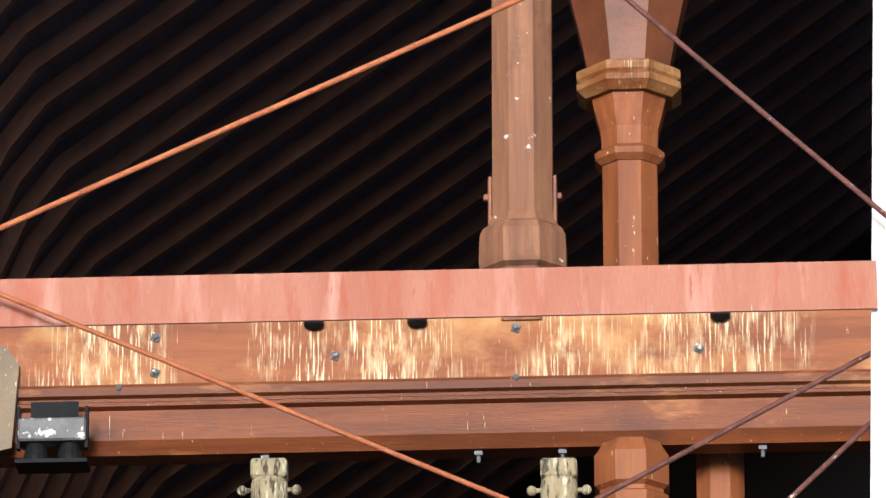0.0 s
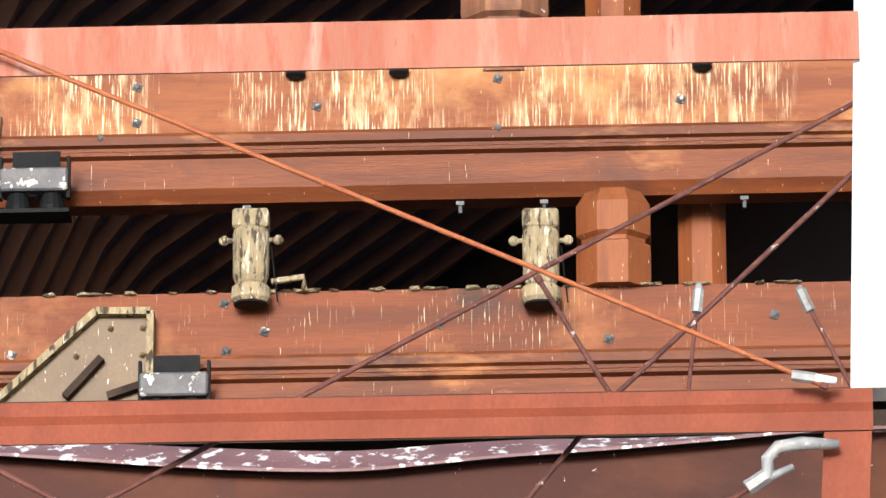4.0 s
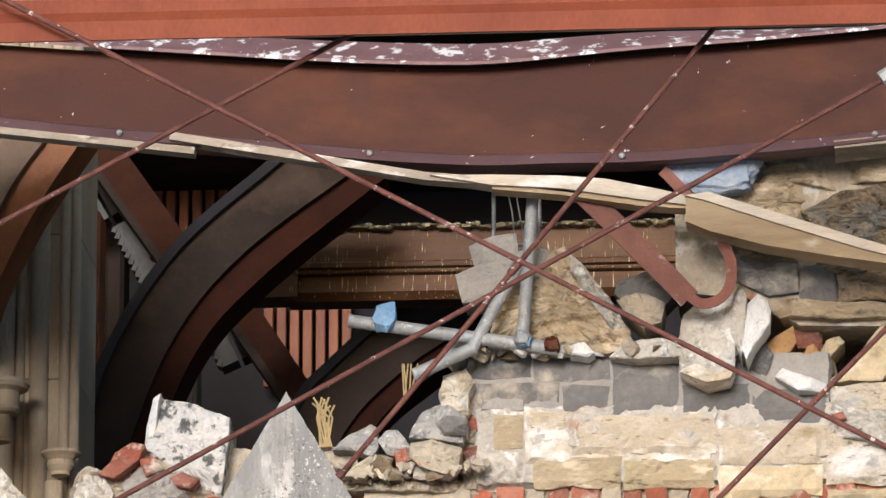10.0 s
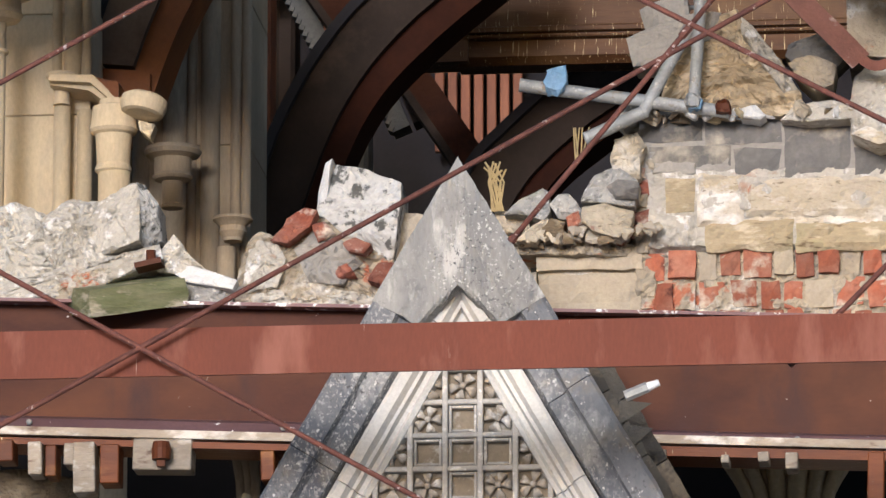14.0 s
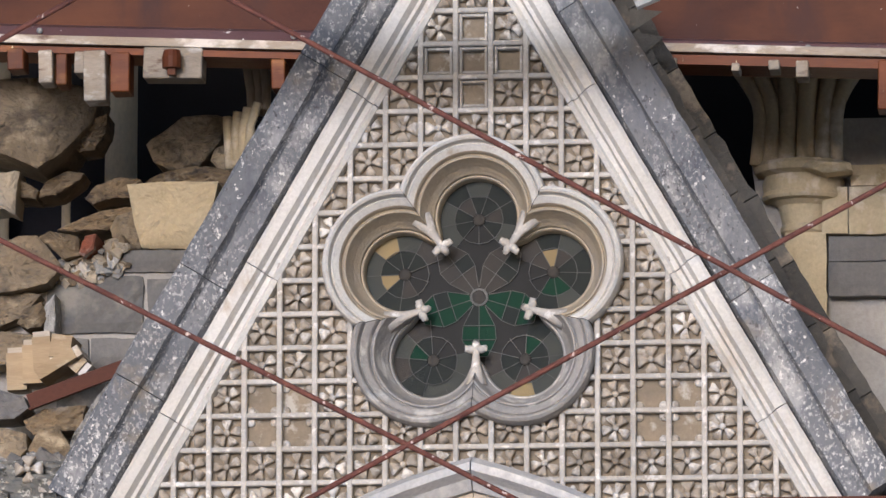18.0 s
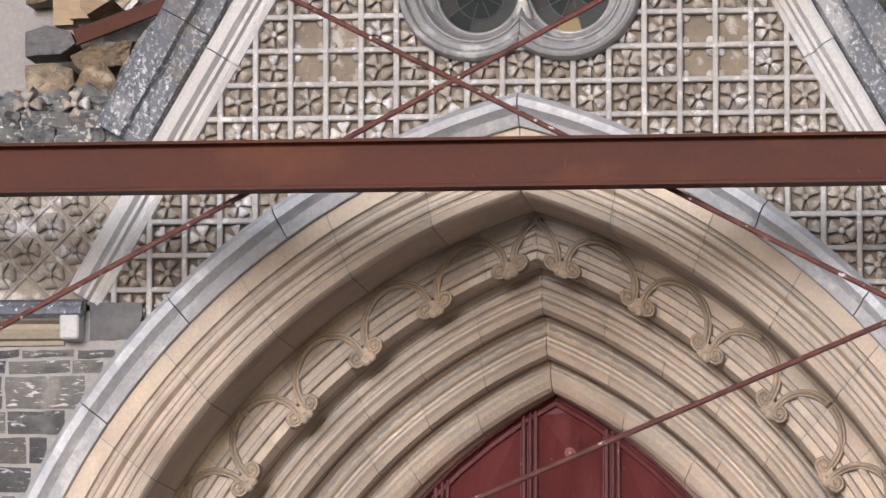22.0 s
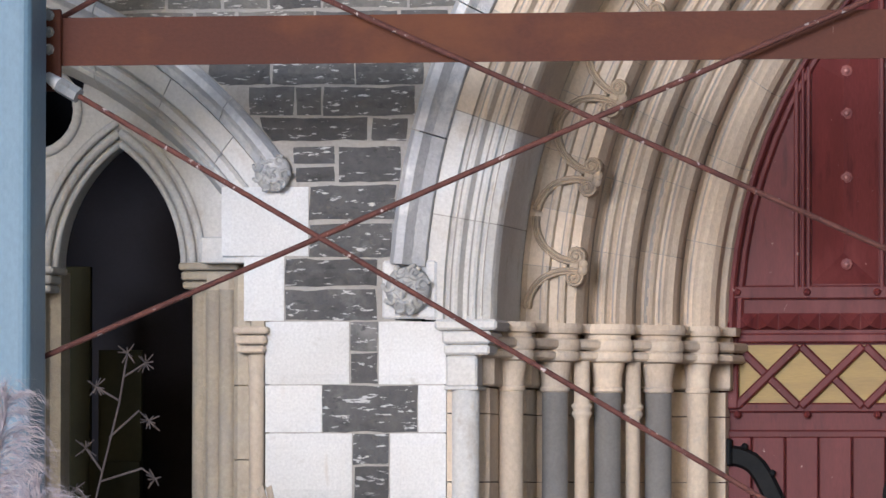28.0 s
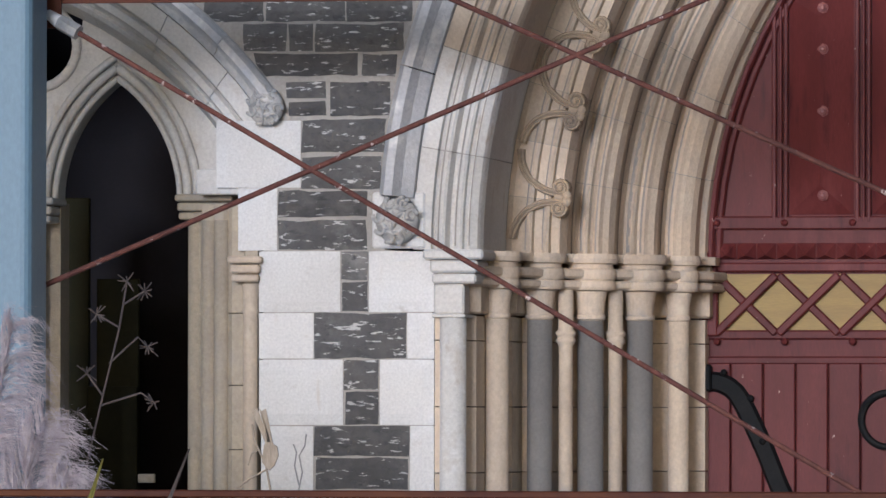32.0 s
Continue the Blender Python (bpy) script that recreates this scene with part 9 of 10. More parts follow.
pier_cap(p1, -2.141, 2.85, 8.636, [(0.136, 0.000), (0.145, 0.022), (0.136, 0.053), (0.106, 0.066), (0.092, 0.075), (0.092, 0.114), (0.101, 0.132), (0.084, 0.154), (0.035, 0.163), (0.031, 0.264), (0.044, 0.273), (0.044, 0.286), (0.031, 0.295)], "interior")
pier_shaft(p1, -2.138, 2.85, 0.031, 0.2, 8.477, "interior")
pier_cap(p1, -1.670, 2.85, 8.145, [(0.057, 0.000), (0.059, 0.022), (0.084, 0.031), (0.088, 0.066), (0.092, 0.101), (0.097, 0.123), (0.088, 0.136), (0.073, 0.145), (0.066, 0.264), (0.073, 0.277), (0.073, 0.290), (0.062, 0.299)], "interior")
pier_shaft(p1, -1.666, 2.85, 0.064, 0.2, 7.863, "interior")
bm = bm_new()
lathe(bm, [(0.066, -0.035), (0.084, -0.03), (0.095, 0.0), (0.092, 0.03), (0.075, 0.042)], (0, 0), 24)
bmesh.ops.transform(bm, matrix=pose(-1.540, 2.77, 8.097, -8, 10, 0), verts=bm.verts)
part("broken_abacus", bm, M["interior"], p1, "tilted round slab of a broken capital", smooth=False)
bm = bm_new()
chunk(bm, [(-1.567, 8.053), (-1.499, 8.033), (-1.514, 7.971), (-1.551, 8.002)], 2.79, 0.1, 731, 0.012, (0.5, 0.3))
part("broken_capital", bm, M["interior"], p1)
p2 = thing("pier", "stained limestone nave pier behind, its shade put into the colour", "pier", "nave piers")
pier_core(p2, -1.834, -1.296, 4.1, 0.2, 10.2, "stained_shaded_stone", 0.62)
pier_shaft(p2, -1.746, 4.1, 0.037, 0.2, 10.2, "stained_shaded_stone")
pier_shaft(p2, -1.604, 4.1, 0.051, 0.2, 10.2, "stained_shaded_stone")
pier_shaft(p2, -1.533, 4.1, 0.021, 0.2, 10.2, "stained_shaded_stone")
pier_shaft(p2, -1.455, 4.1, 0.041, 0.2, 10.2, "stained_shaded_stone")
pier_shaft(p2, -1.348, 4.1, 0.023, 0.2, 10.2, "stained_shaded_stone")
pier_shaft(p2, -1.305, 4.1, 0.021, 0.2, 10.2, "stained_shaded_stone")
pier_shaft(p2, -1.372, 4.0, 0.039, 0.2, 7.799, "stained_shaded_stone")
pier_cap(p2, -1.338, 3.95, 7.914, [(0.079, 0.000), (0.084, 0.013), (0.066, 0.026), (0.053, 0.040), (0.057, 0.062), (0.040, 0.088), (0.040, 0.101)], "stained_shaded_stone")
pier_cap(p2, -1.569, 3.8, 8.178, [(0.110, 0.000), (0.119, 0.018), (0.110, 0.035), (0.079, 0.048), (0.075, 0.110), (0.084, 0.123), (0.075, 0.136), (0.044, 0.145), (0.040, 0.238), (0.048, 0.246), (0.044, 0.255)], "stained_shaded_stone")
p3 = cluster("pier", -0.92, -0.55, 8.9, 0.2, 9.15, 4, "dim far nave pier", "stained_shaded_stone")
vault = thing("vault_shaft", "yellow limestone capital with springing vault ribs", "vault shaft")
bm = bm_new()
lathe(bm, [(0.076, 5.555), (0.076, 5.877), (0.089, 5.888), (0.089, 5.903), (0.080, 5.916), (0.097, 5.985), (0.122, 6.002), (0.152, 6.007), (0.160, 6.020), (0.152, 6.037), (0.156, 6.076), (0.148, 6.097), (0.181, 6.110), (0.190, 6.132), (0.181, 6.147)], (1.034, 2.25), 28)
part("capital", bm, M["yellowstone"], vault, "round moulded capital")
bm = bm_new()
tube(bm, [(x, 2.18, z_) for x, z_ in spline([(0.860, 6.140), (0.876, 6.334), (0.834, 6.444), (0.739, 6.576), (0.654, 6.687)], 12)], 0.027, 10)
part("vault_rib", bm, M["yellowstone"], vault, smooth=True)
bm = bm_new()
tube(bm, [(x, 2.18, z_) for x, z_ in spline([(0.911, 6.139), (0.921, 6.333), (0.892, 6.443), (0.825, 6.574), (0.761, 6.685)], 12)], 0.030, 10)
part("vault_rib", bm, M["yellowstone"], vault, smooth=True)
bm = bm_new()
tube(bm, [(x, 2.18, z_) for x, z_ in spline([(0.971, 6.138), (0.981, 6.332), (0.973, 6.463), (0.936, 6.572), (0.890, 6.682)], 12)], 0.034, 10)
part("vault_rib", bm, M["yellowstone"], vault, smooth=True)
bm = bm_new()
tube(bm, [(x, 2.18, z_) for x, z_ in spline([(1.043, 6.136), (1.049, 6.331), (1.059, 6.461), (1.072, 6.569), (1.093, 6.678)], 12)], 0.036, 10)
part("vault_rib", bm, M["yellowstone"], vault, smooth=True)
bm = bm_new()
tube(bm, [(x, 2.18, z_) for x, z_ in spline([(1.109, 6.135), (1.113, 6.330), (1.135, 6.459), (1.171, 6.567), (1.231, 6.675)], 12)], 0.030, 10)
part("vault_rib", bm, M["yellowstone"], vault, smooth=True)
bm = bm_new()
tube(bm, [(x, 2.18, z_) for x, z_ in spline([(1.162, 6.134), (1.164, 6.329), (1.204, 6.458), (1.273, 6.554), (1.370, 6.650)], 12)], 0.027, 10)
part("vault_rib", bm, M["yellowstone"], vault, smooth=True)
bm = bm_new()
tube(bm, [(x, 2.21, z_) for x, z_ in spline([(1.009, 6.137), (1.015, 6.332), (1.012, 6.462), (1.000, 6.571), (0.986, 6.680)], 12)], 0.019, 10)
part("vault_rib", bm, M["yellowstone"], vault, smooth=True)
bm = bm_new()
tube(bm, [(x, 2.21, z_) for x, z_ in spline([(1.077, 6.136), (1.083, 6.330), (1.101, 6.460), (1.124, 6.568), (1.163, 6.676)], 12)], 0.019, 10)
part("vault_rib", bm, M["yellowstone"], vault, smooth=True)
bm = bm_new()
tube(bm, [(x, 2.21, z_) for x, z_ in spline([(0.941, 6.138), (0.951, 6.333), (0.935, 6.463), (0.885, 6.573), (0.830, 6.683)], 12)], 0.017, 10)
part("vault_rib", bm, M["yellowstone"], vault, smooth=True)
bm = bm_new()
slab(bm, spline([(0.843, 6.140), (0.866, 6.335), (0.824, 6.444), (0.654, 6.687)], 10) + spline([(1.370, 6.672), (1.208, 6.436), (1.181, 6.328), (1.179, 6.134)], 10), 2.22, 2.35)
part("rib_web", bm, M["interior"], vault)
bm = bm_new()
chunk(bm, [(1.031, 6.105), (1.063, 6.120), (1.222, 6.110), (1.228, 6.084), (1.126, 6.075)], 2.00, 0.12, 1301, 0.008, (0, -0.6))
part("broken_edge", bm, M["yellowstone"], vault)
block(1.215, 1.417, 6.053, 6.131, 2.17, M["yellowstone"], vault, "wall_stone", 0.004)
block(1.207, 1.415, 5.868, 6.049, 2.17, M["yellowstone"], vault, "wall_stone", 0.004)
block(1.107, 1.203, 5.871, 6.048, 2.17, M["yellowstone"], vault, "wall_stone", 0.004)
block(0.967, 1.120, 5.554, 5.877, 2.17, M["yellowstone"], vault, "wall_stone", 0.004)
block(1.129, 1.346, 5.770, 5.865, 2.20, M["course_grey"], vault, "wall_stone", 0.004)
block(1.128, 1.412, 5.637, 5.765, 2.20, M["course_grey"], vault, "wall_stone", 0.004)

# slates and flashing behind the right-hand coping
roof2 = thing("porch_roof", "broken dark slates and boards behind the gable coping", "roof", kind="structure")
for side in (1, -1):
    for k in range(9):
        s0, s1 = 0.62 + k * 0.27, 0.62 + (k + 1) * 0.27 - 0.004
        for lay, (u0, u1, y0) in enumerate(((-0.02, 0.055, 0.30), (0.03, 0.115, 0.55))):
            if side < 0 and lay:
                continue
            rows = []
            for i in range(7):
                s = s0 + (s1 - s0) * i / 6
                e = u1 + 0.014 * noise.noise(Vector((s * 9, lay * 5, side))) + 0.010 * noise.noise(Vector((s * 31, lay * 5, side)))
                e = e if side > 0 else 0.012
                rows.append([(side * (cosr * s + u * sinr), y, APEX - sinr * s + u * cosr - 0.02) for u, y in ((u0, y0), (e, y0), (e, y0 + 0.4), (u0, y0 + 0.4))])
            bm = bm_new()
            vs = strip(bm, rows, closed=True)
            bm.faces.new(vs[0][::-1])
            bm.faces.new(vs[-1])
            part("slate", bm, M["slate"], roof2)
for (x, z_, ln, ry) in ((0.565, 6.335, 0.075, 8), (0.60, 6.245, 0.045, 20)):
    bm = bm_new()
    v = [bm.verts.new(p) for p in ((x - 0.04, 0.28, z_ + 0.03), (x - 0.04, 0.28, z_ - 0.06), (x - 0.02, 0.40, z_), (x + ln, 0.3, z_ + 0.02))]
    for f in ((0, 1, 3), (1, 2, 3), (2, 0, 3), (0, 2, 1)):
        bm.faces.new([v[i] for i in f])
    solid("slate_shard", bm, M["slate"], "pointed dark stone shard sticking out behind the coping", "stone", "shards")
bm = bm_new()
rg2 = random.Random(9)
for k in range(12):
    x = -0.01 + rg2.random() * 0.05
    tube(bm, [(x, 1.2, 7.27), (x + rg2.uniform(-0.03, 0.03), 1.2, 7.38), (x + rg2.uniform(-0.06, 0.05), 1.19, 7.42 + rg2.random() * 0.04)], 0.0035, 4)
solid("dry_grass", bm, M["grass"], "tuft of dry yellow grass on the wall head", "grass")
bm = bm_new()
for k in range(5):
    x = 0.30 + rg2.random() * 0.05
    tube(bm, [(x, 1.2, 7.46), (x + rg2.uniform(-0.01, 0.03), 1.2, 7.58)], 0.003, 4)
solid("dry_grass", bm, M["grass"], "few dry grass stems by the wall", "grass")

# ---- twin window beside the portal ----
bif = thing("window_2", "twin pointed window of cream limestone with dark openings", "window", kind="structure")
BC = lambda w: 0.51
BH = [(1.277, 0.03), (1.277, -0.03), (1.26, -0.07), (1.235, -0.075), (1.215, -0.04), (1.19, -0.02), (1.187, 0.03)]
BO = [(1.185, 0.02), (1.185, 0.0), (1.12, 0.0), (1.11, 0.03), (1.10, 0.01), (1.075, 0.015), (1.065, 0.05), (1.055, 0.06), (1.045, 0.045), (1.03, 0.06), (1.02, 0.10), (1.0, 0.18), (0.99, 0.26)]
for side in (-1, 1):
    voussoirs(BH, side, 4, M["lead"], bif, "hood_stone", spring=1.68, xc=WX, cfun=BC, first=0.485)
    voussoirs(BO, side, 4, M["arch_white"], bif, "voussoir", spring=1.68, xc=WX, cfun=BC, first=0.44)
# lower blocks of the reveal
for side in (1,):
    for z0, z1 in ((0.0, 0.4), (0.4, 0.8), (0.8, 1.2), (1.2, 1.47), (1.47, 1.70), (1.70, 1.957), (1.957, 2.346)):
        bm = bm_new()
        poly = [(-2.43, 0.0), (-2.475, 0.0), (-2.485, 0.03), (-2.53, 0.035), (-2.55, 0.06), (-2.565, 0.045), (-2.60, 0.06), (-2.615, 0.12), (-2.66, 0.13), (-2.675, 0.19), (-2.70, 0.20), (-2.715, 0.24), (-2.715, 0.5), (-2.43, 0.5)]
        lo = [bm.verts.new((x, y, z0 + 0.002)) for x, y in poly]
        hi = [bm.verts.new((x, y, z1 - 0.002)) for x, y in poly]
        bm.faces.new(lo)
        bm.faces.new(hi[::-1])
        for i in range(len(lo)):
            j = (i + 1) % len(lo)
            bm.faces.new((lo[i], lo[j], hi[j], hi[i]))
        part("jamb_stone", bm, M["pale"], bif)
# tracery plate with a pointed light and a round eye
LX, LW, LSP = -2.997, 0.230, 2.37
lanc = [(LX + x, LSP + z_) for x, z_ in arc_half(LW, 0.30, 12)]
lancl = [(LX - x, LSP + z_) for x, z_ in arc_half(LW, 0.30, 12)]
outer = [(-3.80 + 1.54 * math.cos(radians(30 + 3.4 * k)), 1.68 + 1.54 * math.sin(radians(30 + 3.4 * k))) for k in range(13)]
bm = bm_new()
slab(bm, [(LX + LW, LSP)] + lanc[1:] + outer[::-1][2:] + [(WX + 0.70, LSP)], 0.25, 0.40)
part("tracery", bm, M["arch_white"], bif)
bm = bm_new()
eye = [(-3.315 + 0.165 * math.cos(a_ * math.pi / 12), 2.925 + 0.155 * math.sin(a_ * math.pi / 12)) for a_ in range(24)]
slab(bm, [(LX - LW, LSP)] + lancl[1:] + [(LX, 3.06), (-3.12, 3.08), (-3.14, 2.95), (-3.155, 2.90), (-3.20, 2.815), (-3.27, 2.775), (-3.34, 2.77), (-3.34, LSP)], 0.255, 0.40)
part("tracery", bm, M["arch_white"], bif)
bm = bm_new()
slab(bm, [(LX, 3.05), (-3.12, 3.08), (-3.12, 3.4), (-2.6, 3.4), (-2.75, 3.1)], 0.26, 0.40)
part("tracery", bm, M["arch_white"], bif)
bm = bm_new()
tube(bm, [(x, 0.25, z_) for x, z_ in eye + eye[:1]], 0.018, 8, caps=False)
part("eye_roll", bm, M["arch_white"], bif, smooth=True)
for off, r, y in ((0.0, 0.012, 0.245), (0.032, 0.016, 0.235), (0.068, 0.014, 0.24)):
    for s in (-1, 1):
        bm = bm_new()
        tube(bm, [(LX + s * x, y, LSP + z_) for x, z_ in arc_half(LW + off, 0.30, 12)], r, 8)
        part("light_moulding", bm, M["arch_white"], bif, smooth=True)
# capitals, shafts
def small_cap(x, y, w, d, z1, mat):
    bm = bm_new()
    for z0, z2, e in ((z1 - 0.025, z1, 0.016), (z1 - 0.06, z1 - 0.03, 0.008), (z1 - 0.09, z1 - 0.065, 0.004)):
        box(bm, (x, y, (z0 + z2) / 2), (w + 2 * e, d + 2 * e, z2 - z0), bevel=0.006)
    part("capital", bm, M[mat], bif)


bm = bm_new()
box(bm, (-2.515, 0.14, 2.425), (0.29, 0.24, 0.09), bevel=0.004)
part("springer", bm, M["arch_white"], bif)
small_cap(-2.655, 0.24, 0.18, 0.2, 2.385, "pale")
small_cap(-3.27, 0.24, 0.09, 0.2, 2.375, "arch_white")
small_cap(-2.47, 0.02, 0.09, 0.12, 2.158, "arch")
bm = bm_new()
lathe(bm, [(0.026, 0.0), (0.026, 1.95), (0.032, 1.965), (0.026, 1.975), (0.03, 2.06)], (-2.455, -0.005), 16)
part("shaft", bm, M["arch"], bif, smooth=True)
for x, y, r in ((-2.70, 0.22, 0.03), (-2.635, 0.14, 0.03), (-2.575, 0.07, 0.028), (-3.30, 0.24, 0.04)):
    bm = bm_new()
    lathe(bm, [(r, 0.0), (r, 2.29)], (x, y), 16)
    part("shaft", bm, M["pale"] if x > -3 else M["arch_white"], bif, smooth=True)
bm = bm_new()
slab(bm, [(-3.36, 0), (-3.215, 0), (-3.215, 2.36), (-3.36, 2.36)], 0.28, 0.42)
slab(bm, [(-4.6, 0), (-3.6, 0), (-3.6, 3.4), (-4.6, 3.4)], 0.2, 0.5)
part("mullion", bm, M["pale"], bif)
# inner faces coloured black: the shade of the room behind the window
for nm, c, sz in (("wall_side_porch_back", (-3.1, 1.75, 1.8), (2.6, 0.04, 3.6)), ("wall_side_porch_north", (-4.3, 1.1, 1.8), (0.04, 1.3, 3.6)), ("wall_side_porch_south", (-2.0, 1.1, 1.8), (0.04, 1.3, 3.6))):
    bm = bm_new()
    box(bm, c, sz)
    solid(nm, bm, M["black"], "inner wall of the side porch, black in place of shade", "wall", kind="structure")
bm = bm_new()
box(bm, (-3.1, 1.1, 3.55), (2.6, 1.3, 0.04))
solid("ceiling", bm, M["black"], "ceiling of the side porch, black in place of shade", "ceiling", kind="structure")
stack = thing("stacked_panel", "dim olive panels stacked inside the dark window", "panel")
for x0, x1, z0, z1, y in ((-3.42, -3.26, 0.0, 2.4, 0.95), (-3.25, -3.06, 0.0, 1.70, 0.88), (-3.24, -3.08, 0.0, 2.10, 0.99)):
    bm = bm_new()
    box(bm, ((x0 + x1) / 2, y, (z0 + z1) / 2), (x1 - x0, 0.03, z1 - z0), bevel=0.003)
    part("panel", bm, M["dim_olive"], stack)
bm = bm_new()
box(bm, (-3.02, 0.85, 1.36), (0.063, 0.02, 0.032), bevel=0.002)
part("tag", bm, M["quoin"], stack, "small pale tag")
bm = bm_new()
slab(bm, [(-6.0, 0.0), (-4.5, 0.0), (-4.5, 4.7), (-6.0, 4.7)], 0.1, 0.5)
solid("wall_porch_north", bm, M["basalt_dusty"], "plain porch wall further along", "wall", kind="structure")

# carved label stops
def boss(x, z_, r, seed, label):
    """A knot of carved leaves: a round core under curling stems."""
    ob = thing("carved_boss", label, "boss", "carved label stops")
    rgx = random.Random(seed)
    bm = bm_new()
    bmesh.ops.create_uvsphere(bm, u_segments=24, v_segments=14, radius=r * 0.88, matrix=Matrix.Translation((x, -0.03, z_)) @ Matrix.Diagonal((1, 0.75, 1.08, 1)))
    part("core", bm, M["boss"], ob, smooth=True)
    for ring, n, rad in ((0.66, 9, 0.25), (0.25, 5, 0.24)):
        for k in range(n):
            a_ = 2 * math.pi * k / n + rgx.uniform(-0.25, 0.25)
            dep = -0.03 - r * 0.75 * math.sqrt(max(0.05, 1 - ring * ring))
            c = Vector((x + math.cos(a_) * r * ring, dep, z_ + math.sin(a_) * r * ring * 1.06))
            pts = []
            for j in range(10):
                b_ = a_ + j / 9 * 5.0
                rr = r * rad * (1 - 0.05 * j)
                pts.append(c + Vector((math.cos(b_) * rr, 0.012 * math.sin(j * 0.9) + 0.008, math.sin(b_) * rr)))
            bm = bm_new()
            tube(bm, pts, r * 0.095, 6)
            part("leaf_scroll", bm, M["boss"], ob, smooth=True)
    return ob


boss(-2.395, 2.69, 0.072, 1, "round carved foliage boss at the end of a hood mould")
boss(-1.92, 2.285, 0.090, 2, "round carved foliage boss at the foot of the portal hood")
bm = bm_new()
box(bm, (-1.92, 0.03, 2.285), (0.19, 0.08, 0.2), bevel=0.008)
solid("boss_block", bm, M["quoin"], "white limestone block behind a carved boss", "stone", kind="structure")

# ---- connection plate, bolts and hooks ----
plate = thing("end_plate", "bolted rusty end plate of the lowest beam", "plate", FR)
bm = bm_new()
box(bm, (-2.908, -1.215, 3.04), (0.088, 0.016, 0.27), bevel=0.003)
part("plate", bm, M["rust"], plate)
for z_ in (3.155, 3.10, 3.043):
    bm = bm_new()
    lathe(bm, [(0.019, 0), (0.019, 0.004), (0.013, 0.006), (0.013, 0.016)], (0, 0), 8)
    bmesh.ops.transform(bm, matrix=Matrix.Translation((-2.905, -1.223, z_)) @ turn(90, 0, 0).to_4x4(), verts=bm.verts)
    part("bolt", bm, M["galv"], plate)


def hook(pts, label, r=0.026, mat="galv"):
    ob = thing("turnbuckle", label, "turnbuckle", "rod fittings")
    bm = bm_new()
    tube(bm, pts, [r * 0.8] + [r] * (len(pts) - 2) + [r * 0.7], 10)
    part("body", bm, M[mat], ob, smooth=True)
    bm = bm_new()
    d = (Vector(pts[1]) - Vector(pts[0])).normalized()
    tube(bm, [Vector(pts[0]) - d * 0.03, Vector(pts[0]) + d * 0.05], r * 1.15, 6)
    part("nut", bm, M["galv"], ob)
    return ob


hook([(2.12, -1.29, 7.925), (2.165, -1.29, 7.955), (2.165, -1.29, 8.01), (2.20, -1.29, 8.05), (2.28, -1.29, 8.062), (2.40, -1.25, 8.068)], "bright galvanised cast hook at the end of a tie rod", 0.023, "galv")
hook([(2.12, -1.29, 7.93), (2.18, -1.29, 7.95), (2.25, -1.29, 7.982)], "galvanised clevis beside the hook", 0.015)
hook([(-2.815, -1.28, 2.90), (-2.86, -1.27, 2.925), (-2.905, -1.235, 2.953)], "pale clevis at the end of a tie rod", 0.024, "white")
hook([(0.69, -1.28, 6.068), (0.73, -1.28, 6.084), (0.775, -1.28, 6.101)], "white turnbuckle sleeve on a tie rod", 0.016, "white")
hook([(2.28, -1.28, 8.298), (2.33, -1.28, 8.29), (2.40, -1.28, 8.28)], "white clevis on the orange beam", 0.017, "white")
hook([(1.938, -1.28, 8.56), (1.942, -1.28, 8.60), (1.944, -1.28, 8.63)], "small steel fitting at a rod end", 0.016)
hook([(2.305, -1.28, 8.555), (2.29, -1.28, 8.59), (2.28, -1.28, 8.615)], "small steel fitting at a rod end", 0.016)
# ---- hoarding and plants in front ----
fence = thing("hoarding", "dark navy hoarding with a metal top rail", "hoarding")
for k in range(8):
    bm = bm_new()
    box(bm, (-6.085 + k * 1.65 + (0 if k < 3 else 0.0), -4.2, 0.675), (1.645, 0.03, 1.35), bevel=0.003)
    part("panel", bm, M["navy"] if k > 2 else M["hoarding_blue"], fence)
bm = bm_new()
box(bm, (-0.4, -4.21, 1.362), (13.2, 0.06, 0.022), bevel=0.004)
part("top_rail", bm, M["rust"], fence)

plume = thing("pampas_grass", "pale lilac-grey pampas grass plumes", "grass", at=(-2.55, -3.6, 0))
rgp = random.Random(5)


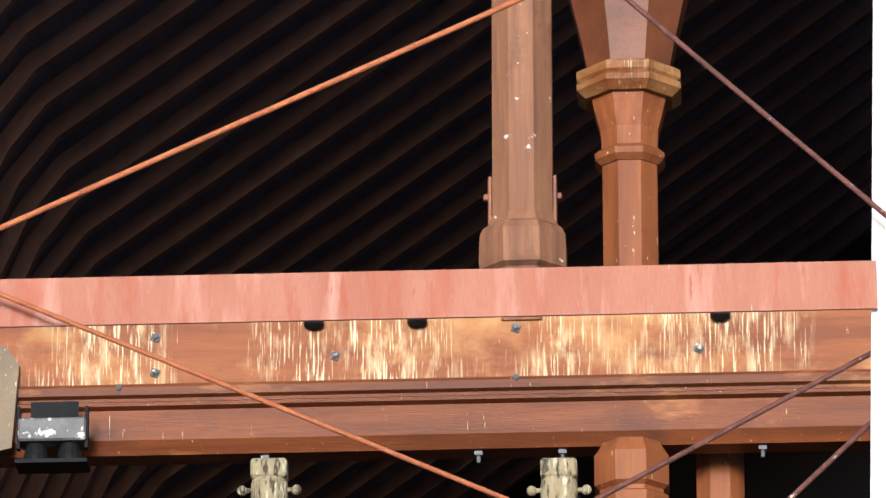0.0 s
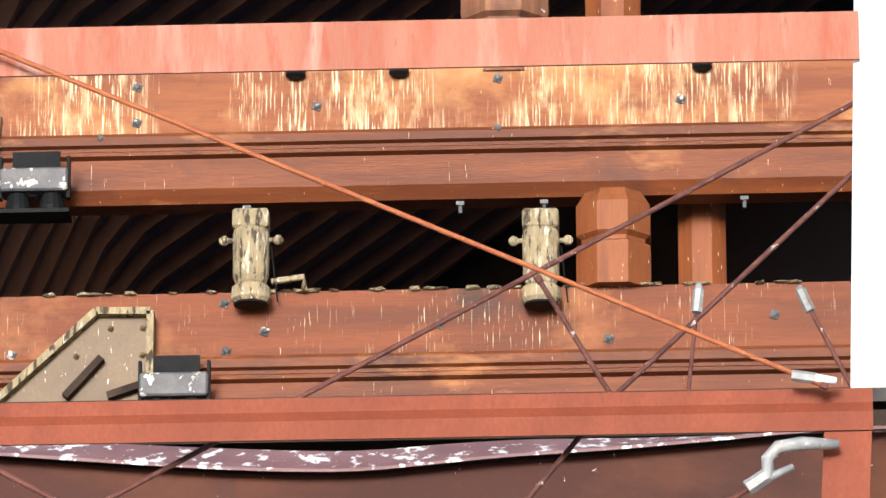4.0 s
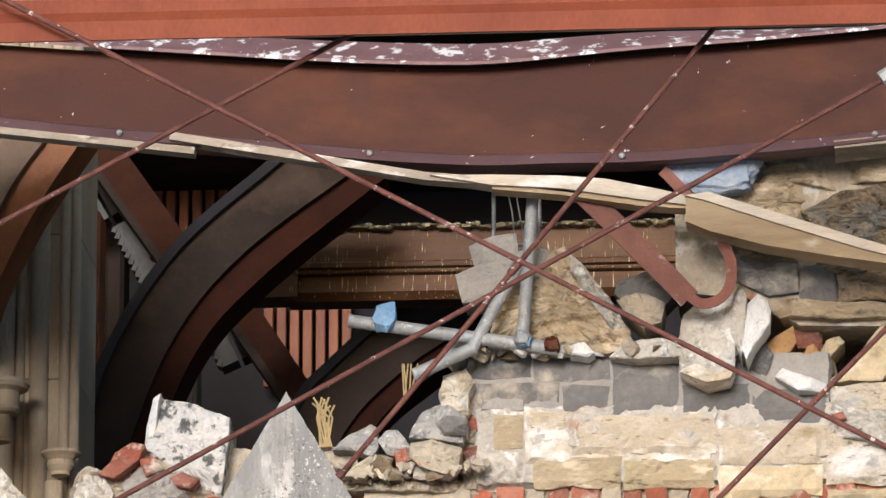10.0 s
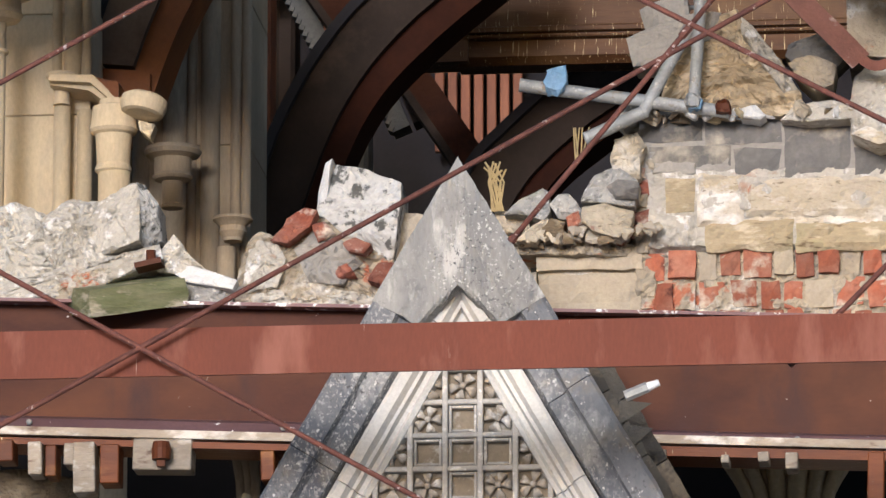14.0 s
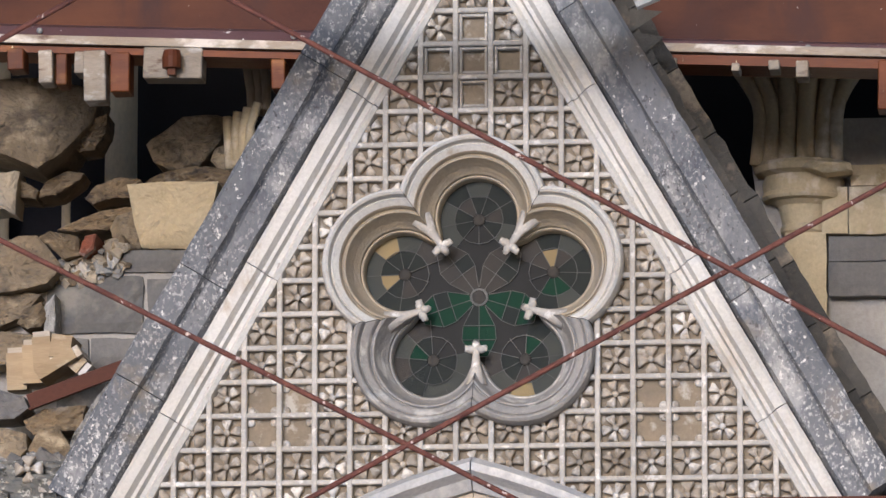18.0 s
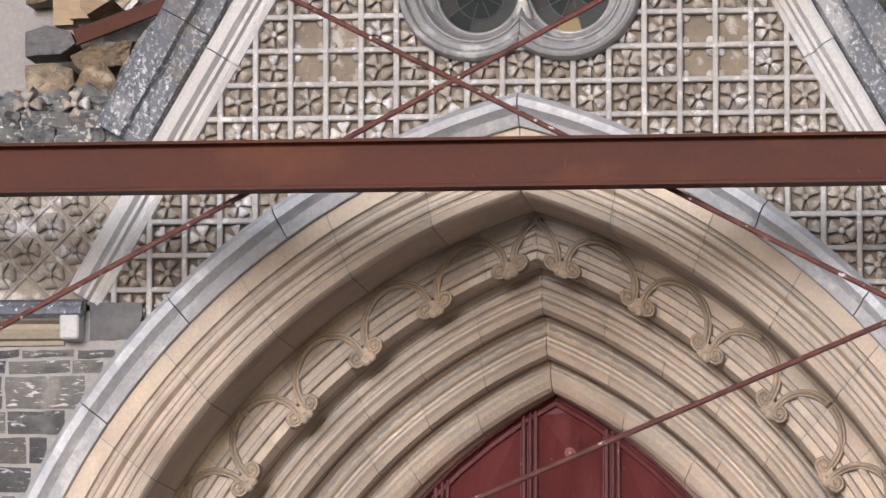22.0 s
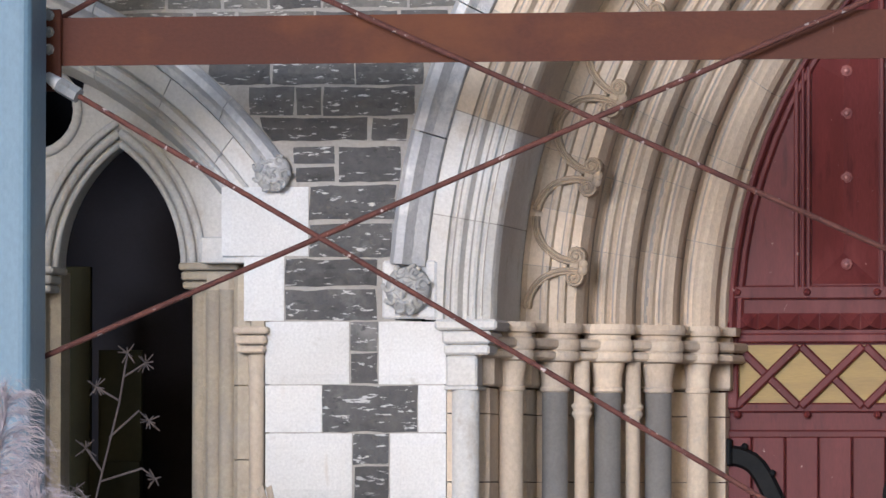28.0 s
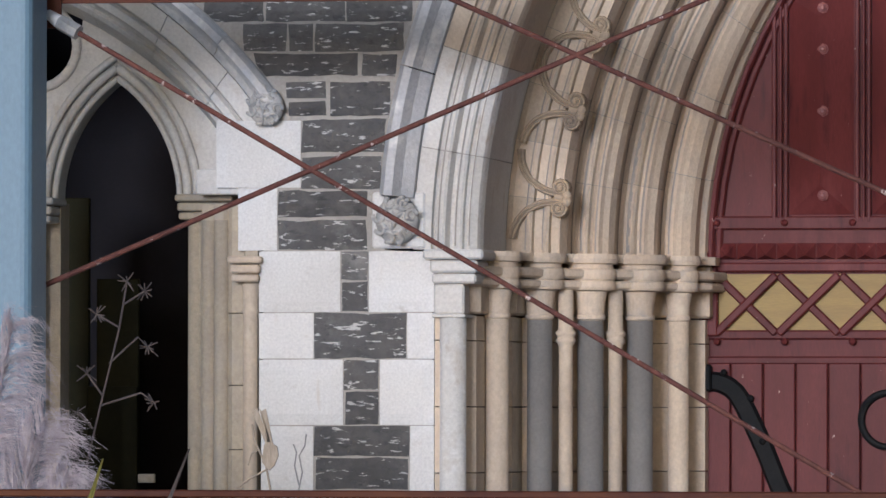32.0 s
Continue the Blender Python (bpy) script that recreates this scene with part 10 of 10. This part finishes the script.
def feather(base, tip, spread, n):
    """A plume: side branches that rise and droop, each fringed with fine hairs."""
    bm = bm_new()
    b_, t_ = Vector(base), Vector(tip)
    ax = t_ - b_
    lean_ = 1 if ax.x >= 0 else -1
    for k in range(n):
        s = rgp.random()
        p = b_ + ax * s
        ang = rgp.uniform(0, 2 * math.pi)
        ln = spread * (0.35 + 0.85 * math.sin(math.pi * (0.15 + 0.72 * s))) * rgp.uniform(0.6, 1.2)
        d = Vector((0.75 * math.cos(ang) + 0.35 * lean_, math.sin(ang) * 0.5, 0.9 + 0.5 * s)).normalized()
        pts = [p]
        for j in range(5):
            pts.append(pts[-1] + d * ln * 0.24)
            d = (d + Vector((0.14 * lean_, 0, -0.26))).normalized()
        for h in range(7):
            o = Vector((rgp.gauss(0, 0.008), rgp.gauss(0, 0.008), rgp.gauss(0, 0.008)))
            w = Vector((0.0008, 0, 0.0007)) * rgp.uniform(0.7, 1.5)
            cut_ = rgp.choice((3, 4, 5))
            line = [q + o * (j / 5) + Vector((0, 0, -0.003 * j * j * rgp.random())) for j, q in enumerate(pts[:cut_ + 1])]
            vs = [(bm.verts.new(q - w * (1 - 0.16 * j)), bm.verts.new(q + w * (1 - 0.16 * j))) for j, q in enumerate(line)]
            for (c0, c1), (d0, d1) in zip(vs, vs[1:]):
                bm.faces.new((c0, c1, d1, d0))
    tube(bm, [b_ - Vector((0, 0, 1.0)), b_, t_], 0.004, 5)
    ob = part("plume", bm, M["plume"], plume)
    ob.matrix_parent_inverse = Matrix.Translation((2.55, 3.6, 0))


feather((-2.60, -3.5, 1.20), (-2.485, -3.5, 1.86), 0.15, 330)
feather((-2.86, -3.5, 1.20), (-2.90, -3.5, 1.90), 0.16, 260)
feather((-2.66, -3.55, 1.10), (-2.56, -3.55, 1.58), 0.20, 300)
feather((-2.50, -3.6, 1.08), (-2.36, -3.58, 1.56), 0.18, 320)
feather((-2.42, -3.62, 1.05), (-2.28, -3.62, 1.40), 0.14, 240)
feather((-2.80, -3.45, 1.25), (-2.70, -3.45, 1.98), 0.15, 300)
feather((-2.74, -3.6, 1.10), (-2.70, -3.6, 1.62), 0.20, 260)
feather((-2.98, -3.5, 1.2), (-3.0, -3.5, 1.72), 0.17, 200)
bm = bm_new()
for pts in (((-2.28, 1.4), (-2.22, 1.65), (-2.17, 1.85), (-2.145, 2.0)), ((-2.22, 1.65), (-2.27, 1.72)), ((-2.20, 1.75), (-2.11, 1.83), (-2.08, 1.80)), ((-2.17, 1.86), (-2.24, 1.90)), ((-2.155, 1.93), (-2.09, 1.97)), ((-2.23, 1.62), (-2.10, 1.66), (-2.06, 1.63)), ((-2.25, 1.55), (-2.3, 1.6))):
    tube(bm, [(x, -3.4, z_) for x, z_ in pts], 0.0034, 5)
    x, z_ = pts[-1]
    for k in range(14):
        e = Vector((rgp.uniform(-0.03, 0.03), rgp.uniform(-0.02, 0.02), rgp.uniform(-0.03, 0.03)))
        tube(bm, [(x, -3.4, z_), Vector((x, -3.4, z_)) + e], 0.0022, 3)
tube(bm, [(-2.35, -3.4, 0.0), (-2.30, -3.4, 0.9), (-2.28, -3.4, 1.4)], 0.006, 5)
solid("dried_flower", bm, M["stalk"], "thin dry flower stem with seed heads", "plant")
bm = bm_new()
for pts, r_ in ((((-1.66, 0.0), (-1.665, 1.36), (-1.680, 1.44), (-1.715, 1.515), (-1.724, 1.565)), 0.0035), (((-1.675, 1.43), (-1.73, 1.40), (-1.77, 1.372)), 0.003), (((-1.70, 1.49), (-1.725, 1.475), (-1.735, 1.44)), 0.002)):
    tube(bm, [(x, -3.55, z_) for x, z_ in pts], r_, 5)
for a_, b_, c_ in (((-1.678, 1.500), (-1.722, 1.600), (-1.706, 1.615)), ((-1.672, 1.498), (-1.700, 1.612), (-1.692, 1.602)), ((-1.668, 1.500), (-1.694, 1.604), (-1.680, 1.612))):
    slab(bm, [a_, b_, c_, (a_[0] + 0.014, a_[1] - 0.012)], -3.556, -3.550)
slab(bm, [(-1.690, 1.450), (-1.684, 1.505), (-1.668, 1.512), (-1.644, 1.498), (-1.640, 1.47), (-1.652, 1.44), (-1.668, 1.425)], -3.562, -3.553)
solid("dry_leaf", bm, M["dry_leaf"], "torn dry tan leaf on a thin stem", "plant")
bm = bm_new()
for pts in (((-1.585, 0.0), (-1.590, 1.36), (-1.578, 1.42), (-1.588, 1.47), (-1.570, 1.50), (-1.566, 1.535)), ((-1.588, 1.38), (-1.602, 1.44), (-1.596, 1.48), (-1.606, 1.505))):
    tube(bm, [(x, -3.5, z_) for x, z_ in pts], 0.0025, 5)
solid("dry_twig", bm, M["grey_twig"], "thin grey dry twig", "plant")
flax = thing("flax_plant", "flax leaves with yellow and brown tips in front of the hoarding", "plant", at=(-2.0, -4.6, 0))
for i, (x0, z0, x1, z1, w0, m_) in enumerate(((-2.30, 0.0, -1.946, 1.466, 0.030, "leaf"), (-2.15, 0.0, -1.692, 1.495, 0.017, "stalk"), (-2.42, 0.0, -2.262, 1.448, 0.034, "amber"), (-2.5, 0.0, -2.40, 1.40, 0.02, "leaf"), (-2.2, 0.0, -2.10, 1.30, 0.02, "leaf"))):
    bm = bm_new()
    rows = []
    for k in range(9):
        s_ = k / 8
        x = x0 + (x1 - x0) * s_ ** 1.35
        z_ = z0 + (z1 - z0) * s_
        w = w0 * (1 - s_ ** (60 if m_ == "amber" else 3.0)) + 0.003
        rows.append([(x - w, -4.6, z_ - w * 0.4), (x, -4.588, z_), (x + w, -4.6, z_ + w * 0.4), (x, -4.594, z_ - 0.002)])
    vs = strip(bm, rows, closed=True)
    bm.faces.new(vs[0])
    bm.faces.new(vs[-1][::-1])
    ob = part("leaf", bm, M[m_], flax)
    ob.matrix_parent_inverse = Matrix.Translation((2.0, 4.6, 0))
